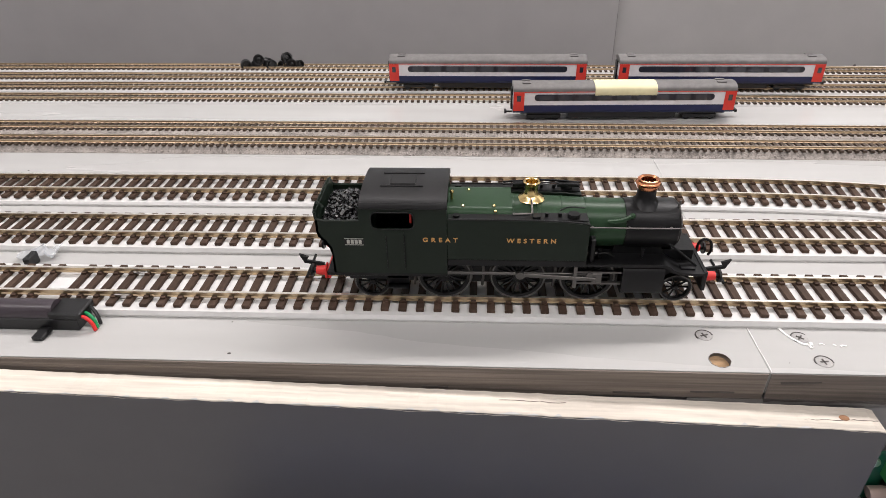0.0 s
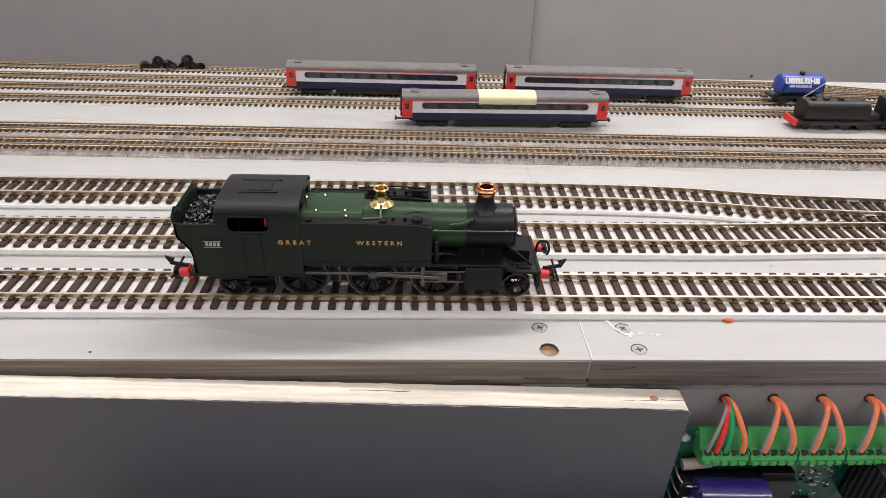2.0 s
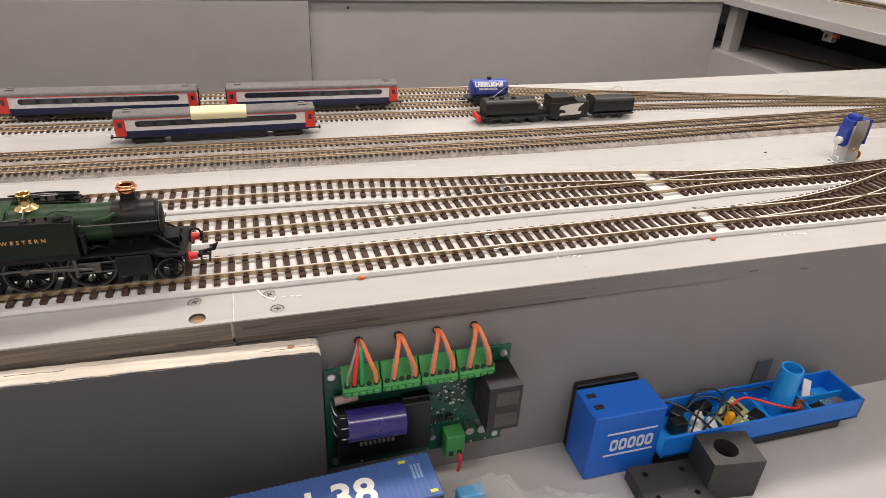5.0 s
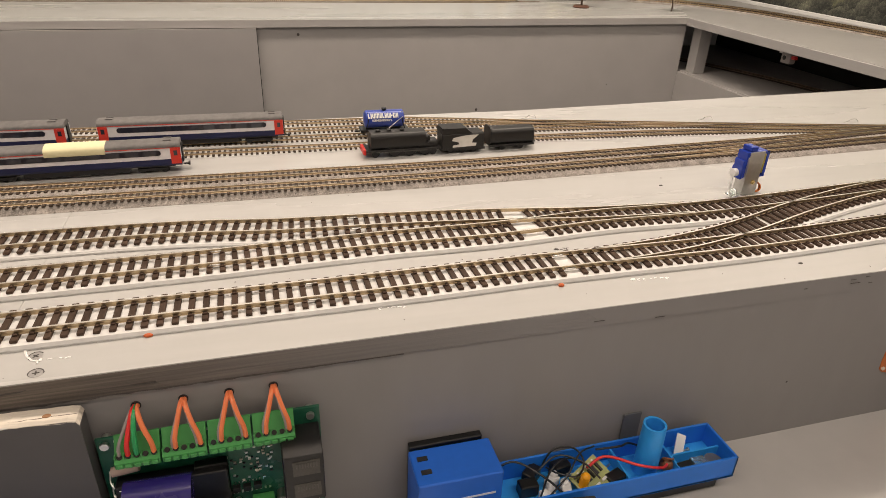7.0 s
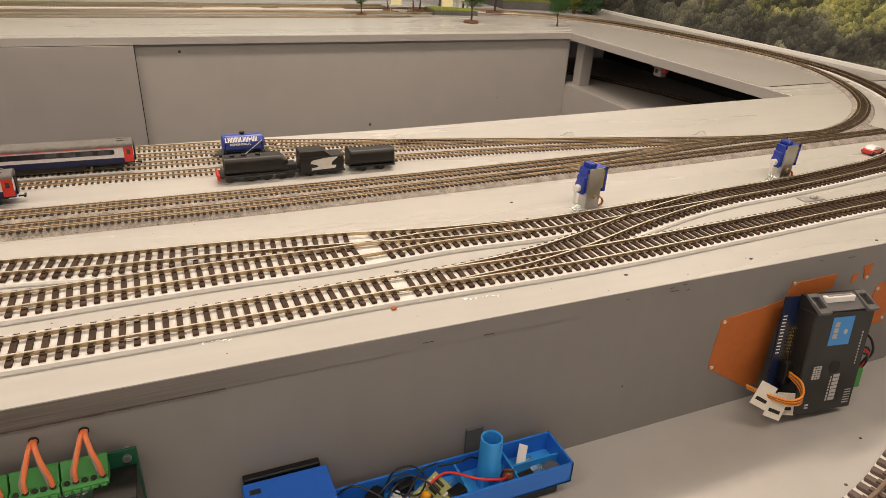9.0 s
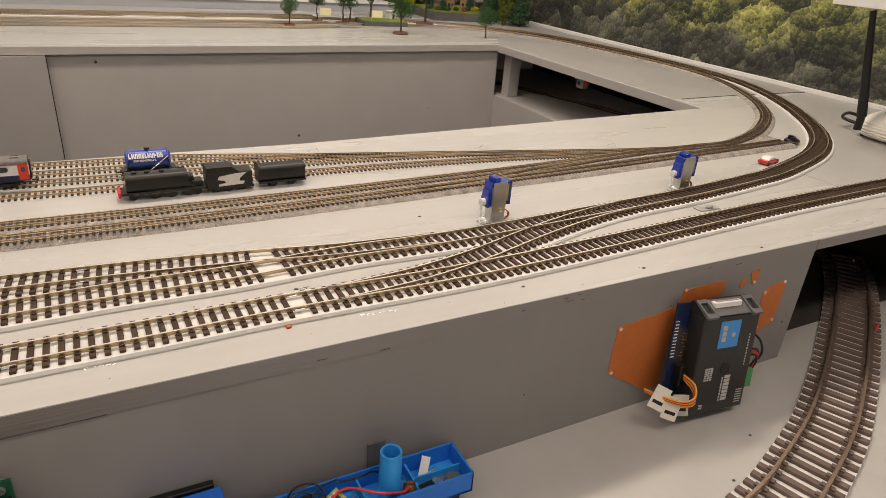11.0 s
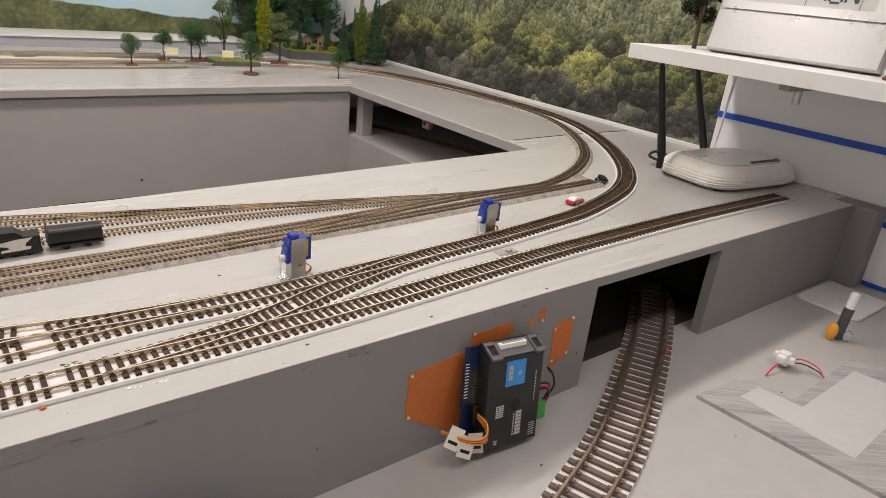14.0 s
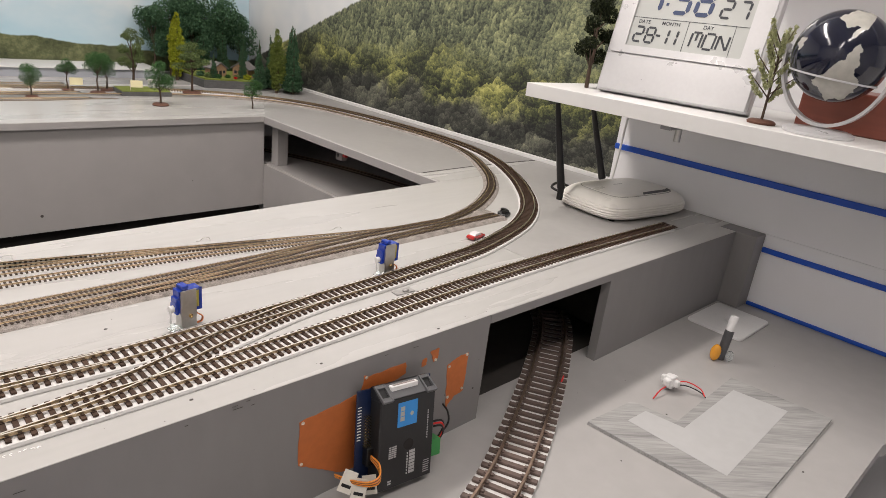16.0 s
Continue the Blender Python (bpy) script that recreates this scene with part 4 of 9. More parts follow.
for y in (-0.012, 0.012):
    box(bm, 0.018, 0.0235, y - 0.002, y + 0.002, 0.0184, 0.0192)
part("lamp_iron", bm, "loco_black", loco)
# lettering on both tanks, number plates as plain bars
for s in (-1, 1):
    for word, cx, w in (("GREAT", -0.0754, 0.0160), ("WESTERN", -0.0399, 0.0222)):
        if s < 0:
            m = Matrix.Translation((cx - w / 2, -HW - 0.00012, 0.0322)) @ Matrix.Rotation(radians(90), 4, "X")
        else:
            m = Matrix.Translation((-0.0935 - cx + w / 2, HW + 0.00012, 0.0322)) @ Matrix.Rotation(radians(180), 4, "Z") @ Matrix.Rotation(radians(90), 4, "X")
        letters("lettering", word, 0.0028, m, "gold", loco, 1.86 if word == "GREAT" else 1.76, 0.00007)
    bm = B()
    box(bm, -0.1140, -0.1064, s * (HW + 0.0002) - 0.0002, s * (HW + 0.0002) + 0.0002, 0.0305, 0.0337, 0.0001)
    np_ = part("number_plate", bm, "loco_black", loco)
    bm = B()
    for k in range(4):
        box(bm, -0.1130 + k * 0.00155, -0.1119 + k * 0.00155, s * (HW + 0.0005) - 0.0001, s * (HW + 0.0005) + 0.0001, 0.0312, 0.0330)
    for z in (0.0306, 0.0335):
        box(bm, -0.1139, -0.1065, s * (HW + 0.0005) - 0.0001, s * (HW + 0.0005) + 0.0001, z - 0.0001, z + 0.0001)
    part("plate_bar", bm, "pale", np_)
bm = box(B(), -0.108, 0.012, -0.0056, 0.0056, 0.0050, 0.0185, 0.0004)
box(bm, -0.100, 0.000, -0.0070, 0.0070, 0.0150, 0.0200, 0.0004)
part("gearbox", bm, "loco_black", loco)


# ---- details on the near deck ----
M["screw"] = mat("screw_paint", (0.36, 0.35, 0.34), 0.4, metal=0.3, var=0.25, scale=500, bump=0.2)
M["screw_dark"] = mat("screw_slot", (0.07, 0.06, 0.055), 0.6, var=0.3, scale=500, bump=0.2)
M["chalk"] = mat("white_marker", (0.86, 0.86, 0.84), 0.7, var=0.05, scale=600, bump=0.1)
M["rust"] = mat("orange_paint_drop", (0.55, 0.11, 0.03), 0.5, var=0.2, scale=500, bump=0.1)
for x, y, a in ((-0.018, 0.0209, 20), (0.0192, 0.0206, 50), (0.0224, 0.0065, 5)):
    sc = thing("screw", "countersunk cross-head screw painted over in grey", "screw", pose(x, y, 0.0, 0, 0, a) @ Matrix.Diagonal((0.75, 0.75, 1, 1)), "screws")
    bm = lathe(B(), [(0.0, 0.0002), (0.0040, 0.0003), (0.0043, 0.0001)], 24)
    part("head", bm, "screw", sc)
    bm = lathe(B(), [(0.0042, 0.0001), (0.0043, 0.00035), (0.0047, 0.00035), (0.0048, 0.0001)], 24)
    bmesh.ops.delete(bm, geom=[f for f in bm.faces if f.calc_center_median().y < -0.001], context="FACES")
    part("gap", bm, "screw_dark", sc)
    bm = B()
    for k in (0, 90):
        box(bm, -0.0021, 0.0021, -0.00038, 0.00038, 0.0002, 0.00042, m=Matrix.Rotation(radians(k), 4, "Z"))
    part("slot", bm, "screw_dark", sc)
wh = thing("bored_hole", "round hole bored through the painted board, bare wood inside", "hole", pose(-0.0163, 0.0063, 0))
part("bore", lathe(B(), [(0.0041, 0.0002), (0.0039, -0.0100)], 28), "ply", wh)
bm = lathe(B(), [(0.0, -0.0030), (0.0022, -0.0028), (0.0040, -0.0022)], 28, Matrix.Rotation(radians(14), 4, "X"))
part("bare_bottom", bm, mat("drilled_wood", (0.36, 0.235, 0.13), 0.8, var=0.5, scale=900, bump=0.6, stretch=(0.3, 1, 1)), wh, "splintered bare wood", smooth=True)
rm_ = random.Random(6)
bm = lathe(B(), [(0.0039, 0.00025), (0.0040, 0.0003), (0.0042, 0.0001)], 28)
bmesh.ops.delete(bm, geom=[f for f in bm.faces if rm_.random() < 0.45], context="FACES")
part("chipped_rim", bm, "screw", wh)


def scrawl(x, y, w, h, seed, z=0.0002, mtl="chalk"):
    """An unreadable marker scrawl: a row of short hooked strokes, the first one a fat blot."""
    r = random.Random(seed)
    bm, n = B(), max(4, int(w / 0.0034))
    for k in range(n):
        cx, cy = x + w * (k + 0.5) / n, y - 0.12 * w * k / n + r.uniform(-0.2, 0.2) * h
        fat = 0.0011 if k == 0 else r.uniform(0.00030, 0.00050)
        a0 = r.uniform(0.3, 1.2)
        pts = [(cx + 0.0013 * math.cos(a0 + q * 1.1) * r.uniform(0.7, 1.2), cy + h * 0.42 * math.sin(a0 + q * 1.1) * r.uniform(0.7, 1.2), z) for q in range(r.choice((2, 3, 4)))]
        tube(bm, pts, fat, 5)
    bmesh.ops.transform(bm, matrix=Matrix.Translation((0, 0, z)) @ Matrix.Diagonal((1, 1, 0.25, 1)) @ Matrix.Translation((0, 0, -z)), verts=bm.verts[:])
    return solid("marker_scrawl", bm, mtl, "short white marker scrawl on the grey board" if mtl == "chalk" else "short dark pencil scrawl on the grey board", "marking", "marker scrawls")


scrawl(0.020, 0.0165, 0.016, 0.0022, 1)
tagged(solid("marker_stroke", tube(B(), [(0.0130, 0.0268, 0.0000), (0.0150, 0.0215, 0.0001), (0.0185, 0.0170, 0.0001), (0.0205, 0.0165, 0.0001), (0.0212, 0.0140, 0.0001)], 0.0006, 5), "chalk"), "white marker stroke beside a screw", "marking", "marker scrawls")
scrawl(0.181, 0.0262, 0.024, 0.0030, 2)
scrawl(0.346, 0.0240, 0.026, 0.0030, 3)
scrawl(0.316, 0.0710, 0.011, 0.0050, 4, mtl="screw_dark")
for k, (x, y, sx) in enumerate(((0.069, 0.0262, 0.0024), (-0.058, 0.122, 0.002), (0.152, 0.0290, 0.002), (0.300, 0.0270, 0.002))):
    bm = ball(B(), (x, y, 0.0008), 0.0016, 10, 6, (sx / 0.0016, 0.9, 0.7))
    solid("paint_drop", bm, "rust", "dried orange paint drop on the underlay edge", "paint drop", "paint drops")
rs = random.Random(11)
bm = B()
for k in range(30):
    x, y = rs.uniform(-0.45, 1.1), rs.choice((rs.uniform(0.004, 0.026), rs.uniform(0.165, 0.19), rs.uniform(0.07, 0.074)))
    r = rs.uniform(0.0002, 0.0006)
    ball(bm, (x, y, 0.0001), r, 7, 4, (rs.uniform(0.8, 1.8), 1, 0.35))
for x, y in ((0.4543, 0.1614), (0.713, 0.006), (0.470, 0.0200), (0.58, 0.012)):
    ball(bm, (x, y, 0.0002), 0.0012, 8, 5, (1.4, 0.9, 0.5))
tagged(solid("deck_specks", bm, "screw_dark"), "scattered dark specks and glue spots", "specks", kind="stuff")
# bare gaps between track lengths: rail joiners
for x, y, s in ((0.1538, 0.0445, 1), (0.19, 0.1285, 1), (-0.262, 0.044, 1), (0.31, 0.0468, 1), (0.30, 0.1005, 1), (0.52, 0.105, 1), (0.10, 0.096, 1)):
    jn = thing("rail_joiner", "small nickel rail joiner with white solder gap", "rail joiner", pose(x, y, 0.0), "rail joiners")
    for q in (-1, 1):
        bm = box(B(), -0.0035, 0.0035, q * 0.0088 - 0.0014, q * 0.0088 + 0.0014, 0.0049, 0.0060, 0.0002)
        part("joiner", bm, "steel", jn)
# chips at the board joint
bm = tube(B(), [(0.0008, 0.0002, 0.0), (0.0010, 0.006, 0.0), (0.0007, 0.014, 0.0), (0.0009, 0.020, 0.0), (0.0007, 0.028, 0.0)], 0.00016, 5)
solid("joint_chip", bm, "chalk", "chipped pale edge along the joint of two boards", "chipped edge")

# ---- small gauge coaches ----
M["coach_blue"] = mat("coach_blue", (0.007, 0.013, 0.066), 0.35, var=0.08, scale=400, bump=0.02)
M["coach_white"] = mat("coach_white", (0.72, 0.70, 0.72), 0.4, var=0.06, scale=400, bump=0.02)
M["coach_red"] = mat("coach_red", (0.68, 0.045, 0.03), 0.4, var=0.08, scale=400, bump=0.02)
M["coach_roof"] = mat("coach_roof", (0.15, 0.142, 0.138), 0.6, var=0.3, scale=300, bump=0.1, stain=0.3, stain_col=(0.2, 0.19, 0.185))
M["coach_band"] = mat("coach_window_surround", (0.010, 0.010, 0.020), 0.35, var=0.1, scale=400, bump=0.02)
M["coach_glass"] = mat("coach_window", (0.035, 0.038, 0.052), 0.12, var=0.2, scale=300, bump=0.0, coat=0.5)
M["tape"] = mat("cream_tape", (0.80, 0.74, 0.47), 0.7, var=0.05, scale=400, bump=0.2)


def coach(m, label):
    c = thing("passenger_coach", label, "model coach", m @ Matrix.Diagonal((1, 1, 0.93, 1)), "small gauge coaches")
    L, W = 0.0775, 0.0092
    bm = prism(B(), [(-W + 0.0008, 0.0068), (W - 0.0008, 0.0068), (W, 0.0085), (W, 0.0128), (-W, 0.0128), (-W, 0.0085)], -L, L, axis="x")
    part("lower_body", bm, "coach_blue", c)
    bm = prism(B(), [(-W, 0.01285), (W, 0.01285), (W - 0.0004, 0.0232), (-W + 0.0004, 0.0232)], -L, L, axis="x")
    part("upper_body", bm, "coach_white", c)
    bm = B()
    pts = [(-W * math.cos(math.pi * k / 14), 0.0232 + 0.0048 * math.sin(math.pi * k / 14) ** 0.7) for k in range(15)]
    prism(bm, pts, -L, L, axis="x")
    rf = part("roof", bm, "coach_roof", c, smooth=True)
    for x in (-0.068, 0.068):
        for y in (-0.003, 0.003):
            part("roof_vent", box(B(), x - 0.003, x + 0.003, y - 0.0011, y + 0.0011, 0.0275, 0.0285), "coach_roof", rf)
    for s in (-1, 1):
        y = s * (W + 0.0001)
        band = part("window_band", prism(B(), rounded(-0.0625, 0.0625, 0.0163, 0.0212, 0.0022, 4), y - 0.0001, y + 0.0001), "coach_band", c)
        for k in range(9):
            x = -0.0545 + k * 0.0136
            bm = prism(B(), rounded(x - 0.0048, x + 0.0048, 0.0168, 0.0207, 0.0007, 2), y - 0.0002 * s, y + 0.0002 * s)
            part("window", bm, "coach_glass", band)
        part("cantrail_line", box(B(), -L, L, y - 0.0001, y + 0.0001, 0.0227, 0.0232), "coach_red", c)
        for e in (-1, 1):
            x = e * 0.0735
            bm = box(B(), x - 0.0038, x + 0.0038, y - 0.00025, y + 0.00025, 0.0085, 0.0226, 0.0001)
            dr = part("door", bm, "coach_red", c)
            part("window", box(B(), x - 0.0014, x + 0.0014, y - 0.0004, y + 0.0004, 0.0160, 0.0205), "coach_glass", dr)
    bm = B()
    box(bm, -0.072, 0.072, -0.0080, 0.0080, 0.0058, 0.0069)
    box(bm, -0.038, 0.038, -0.0078, 0.0078, 0.0022, 0.0060, 0.0004)
    for e in (-1, 1):
        box(bm, e * 0.055 - 0.012, e * 0.055 + 0.012, -0.0072, 0.0072, 0.0020, 0.0050, 0.0004)
    part("underframe", bm, "black", c)
    for e in (-1, 1):
        for q in (-1, 1):
            for s in (-1, 1):
                x = e * 0.055 + q * 0.0085
                part("wheel", cyl(B(), (x, s * 0.0042, 0.0032), (x, s * 0.0058, 0.0032), 0.0032, seg=14), "black", c)
        bm = B()
        box(bm, e * L, e * (L + 0.0055), -0.0008, 0.0008, 0.0042, 0.0052)
        box(bm, e * (L + 0.004), e * (L + 0.0055), -0.0025, 0.0025, 0.0040, 0.0060)
        part("coupling", bm, "black", c)
        part("gangway", box(B(), e * L, e * (L + 0.0012), -0.0035, 0.0035, 0.0075, 0.0240, 0.0004), "black", c)
    return c


front = coach(pose(-0.0072, 0.2700, 0.0001, 0, 0, 1.2), "blue, white and red model coach with cream tape on its roof")
bm = B()
tp = [(-0.0096 * math.cos(a), 0.0232 + 0.0052 * max(0.0, math.sin(a)) ** 0.7) for a in [math.pi * k / 14 for k in range(10)]]
tp = [(-0.0096, 0.0205)] + tp
prism(bm, tp + [(y * 0.97, z - 0.0004) for y, z in tp[::-1]], -0.0205, 0.0225, axis="x")
part("tape_patch", bm, "tape", front, "strip of cream masking tape", smooth=True)
coach(pose(-0.1025, 0.3305, 0.0024, 0, 0, -0.6), "blue, white and red model coach standing on a siding")
coach(pose(0.0775, 0.3290, 0.0024, 0, 0, -0.5), "blue, white and red model coach standing on a siding")

# ---- tank wagon ----
M["tank_blue"] = mat("tank_blue", (0.03, 0.065, 0.36), 0.3, var=0.1, scale=400, bump=0.02)
tw = thing("tank_wagon", "blue model tank wagon with white lettering bars", "model wagon", pose(0.2500, 0.3265, 0.0024))
bm = lathe(B(), [(0.0, -0.0195), (0.0060, -0.0193), (0.0080, -0.0180), (0.0083, -0.0165), (0.0083, 0.0165), (0.0080, 0.0180), (0.0060, 0.0193), (0.0, 0.0195)], 24, Matrix.Translation((0, 0, 0.0165)) @ Matrix.Rotation(radians(90), 4, "Y"))
tb = part("barrel", bm, "tank_blue", tw, smooth=True)
bm = B()
box(bm, -0.0235, 0.0235, -0.0075, 0.0075, 0.0055, 0.0078, 0.0004)
for e in (-1, 1):
    box(bm, e * 0.0125 - 0.005, e * 0.0125 + 0.005, -0.0072, 0.0072, 0.0020, 0.0056, 0.0004)
    box(bm, e * 0.0235, e * 0.0285, -0.001, 0.001, 0.0045, 0.0055)
part("chassis", bm, "black", tw)
for e in (-1, 1):
    for s in (-1, 1):
        part("wheel", cyl(B(), (e * 0.0125, s * 0.0045, 0.0032), (e * 0.0125, s * 0.006, 0.0032), 0.0032, seg=14), "black", tw)
        part("strap", tube(B(), [(e * 0.019, s * 0.008, 0.0080), (e * 0.0165, s * 0.0086, 0.0165), (e * 0.0165, s * 0.004, 0.0240)], 0.0004, 6), "black", tw)
part("filler", lathe(B(), [(0.0022, 0.0245), (0.0022, 0.0262), (0.0026, 0.0262), (0.0026, 0.0268), (0.0, 0.0270)], 16), "black", tb)
part("ladder", tube(B(), [(0.017, -0.0092, 0.0205), (0.006, -0.0095, 0.0120), (0.000, -0.0095, 0.0075)], 0.0004, 6), "steel", tw)
bm = B()
rl = random.Random(41)
for s in (-1, 1):
    for x0, rise, hgt, n, wide in ((-0.0165, 34, 0.0048, 11, 0.0023), (-0.0125, 4, 0.0020, 14, 0.0012)):
        x = x0
        for k in range(n):
            w = wide * rl.uniform(0.75, 1.15)
            lay = Matrix.Translation((0, 0, 0.0165)) @ Matrix.Rotation(radians(rise * s), 4, "X")
            y0, y1 = sorted((s * 0.0081, s * 0.0086))
            box(bm, x, x + w * 0.42, y0, y1, -hgt / 2, hgt / 2, m=lay)
            zz = rl.choice((-hgt / 2, -hgt * 0.14, hgt * 0.22))
            box(bm, x + w * 0.42, x + w, y0, y1, zz, zz + hgt * 0.28, m=lay)
            if rl.random() < 0.7:
                box(bm, x + w * 0.66, x + w, y0, y1, -hgt / 2, hgt / 2, m=lay)
            x += w + wide * 0.2
part("lettering_bar", bm, "chalk", tb)

# ---- small black locomotive with bare white patch on its tender ----
M["weathered_black"] = mat("weathered_black", (0.009, 0.0085, 0.0085), 0.45, var=0.35, scale=400, bump=0.1)
M["raw_casting"] = mat("bare_white_casting", (0.66, 0.64, 0.60), 0.6, var=0.1, scale=300, bump=0.1)
nl = thing("streamlined_locomotive", "small black model locomotive standing on the board, red buffer beam", "model locomotive", pose(0.2625, 0.2765, 0.0001, 0, 0, 0.8), "small locomotives")
bm = prism(B(), rounded(-0.0088, 0.0088, 0.0070, 0.0222, 0.0045, 5), -0.0355, 0.0145, axis="x")
box(bm, -0.040, 0.0290, -0.0090, 0.0090, 0.0055, 0.0075, 0.0003)
box(bm, 0.0150, 0.0270, -0.0060, 0.0060, 0.0070, 0.0125, 0.0006)
box(bm, 0.0170, 0.0200, -0.0035, 0.0035, 0.0120, 0.0165, 0.0004)
part("casing", bm, "weathered_black", nl, smooth=True)
part("firebox_end", cyl(B(), (0.0145, 0, 0.0140), (0.0175, 0, 0.0140), 0.0055, seg=18), "black", nl)
bm = B()
for x in (-0.028, -0.018, -0.006):
    box(bm, x - 0.002, x + 0.002, -0.002, 0.002, 0.0222, 0.0240, 0.0006)
part("dome", bm, "weathered_black", nl)
for s in (-1, 1):
    for x in (-0.014, 0.0, 0.014):
        part("wheel", lathe(B(), [(0.0015, 0.0), (0.0062, 0.0), (0.0062, 0.0015), (0.0050, 0.0017), (0.0, 0.0012)], 20, Matrix.Translation((x, s * 0.0060, 0.0064)) @ Matrix.Rotation(radians(-90 * s), 4, "X")), "black", nl)
    for x in (-0.031, 0.022):
        part("wheel", cyl(B(), (x, s * 0.005, 0.0035), (x, s * 0.0066, 0.0035), 0.0035, seg=14), "black", nl)
    part("rod", box(B(), -0.030, 0.016, s * 0.0084 - 0.0004, s * 0.0084 + 0.0004, 0.0050, 0.0062), "motion_steel", nl)
part("buffer_beam", box(B(), -0.0425, -0.0400, -0.0088, 0.0088, 0.0035, 0.0085, 0.0004), "red", nl, "red buffer beam")
td = thing("tender", "small black model tender with a bare white patch", "model tender", pose(0.3127, 0.2772, 0.0001, 0, 0, 0.8), "small locomotives")
bm = box(B(), -0.0205, 0.0205, -0.0086, 0.0086, 0.0040, 0.0186, 0.0009)
box(bm, -0.0215, 0.0215, -0.0088, 0.0088, 0.0030, 0.0048)
prism(bm, [(-0.0205, 0.0186), (-0.0200, 0.0236), (0.0020, 0.0236), (0.0085, 0.0186)], -0.0084, 0.0084)
part("body", bm, "weathered_black", td)
bm = prism(B(), [(-0.0100, 0.0058), (0.0120, 0.0066), (0.0130, 0.0092), (0.0085, 0.0096), (0.0090, 0.0125), (0.0145, 0.0172), (0.0020, 0.0168), (-0.0095, 0.0150), (-0.0110, 0.0122), (-0.0050, 0.0108), (-0.0035, 0.0086), (-0.0098, 0.0078)], -0.0090, -0.0086)
part("bare_patch", bm, "raw_casting", td, "unpainted white patch")
bm = B()
for x in (-0.011, 0.0, 0.011):
    for s in (-1, 1):
        cyl(bm, (x, s * 0.005, 0.0035), (x, s * 0.0066, 0.0035), 0.0035, seg=14)
part("running_gear", bm, "black", td)
tn = thing("small_tank_body", "small black model boiler wagon at the end of the row", "model wagon", pose(0.3618, 0.2780, 0.0001, 0, 0, 0.8), "small locomotives")
bm = prism(B(), rounded(-0.0084, 0.0084, 0.0055, 0.0205, 0.0045, 5), -0.0215, 0.0215, axis="x")
box(bm, -0.0225, 0.0225, -0.0086, 0.0086, 0.0040, 0.0058, 0.0003)
part("body", bm, "weathered_black", tn, smooth=True)
part("end_ring", prism(B(), rounded(-0.0092, 0.0092, 0.0050, 0.0222, 0.0050, 5), -0.0228, -0.0215, axis="x"), "weathered_black", tn)
bm = B()
for x in (-0.009, 0.009):
    for s in (-1, 1):
        cyl(bm, (x, s * 0.005, 0.0035), (x, s * 0.0066, 0.0035), 0.0035, seg=14)
box(bm, 0.0225, 0.0265, -0.001, 0.001, 0.0042, 0.0052)
part("running_gear", bm, "black", tn)

# ---- servo motors on steel brackets ----
M["servo_blue"] = mat("servo_blue", (0.012, 0.045, 0.36), 0.22, var=0.1, scale=300, bump=0.02, coat=0.3)
M["servo_label"] = mat("servo_label", (0.42, 0.36, 0.06), 0.4, var=0.3, scale=700, bump=0.0)
M["white_plastic"] = mat("white_plastic", (0.78, 0.78, 0.78), 0.35, var=0.04, scale=300, bump=0.02)
M["orange_wire"] = mat("orange_wire", (0.62, 0.17, 0.04), 0.4, var=0.1, scale=300, bump=0.02)
M["brown_wire"] = mat("brown_wire", (0.20, 0.075, 0.03), 0.4, var=0.1, scale=300, bump=0.02)
M["clear"] = glass("clear_plastic")


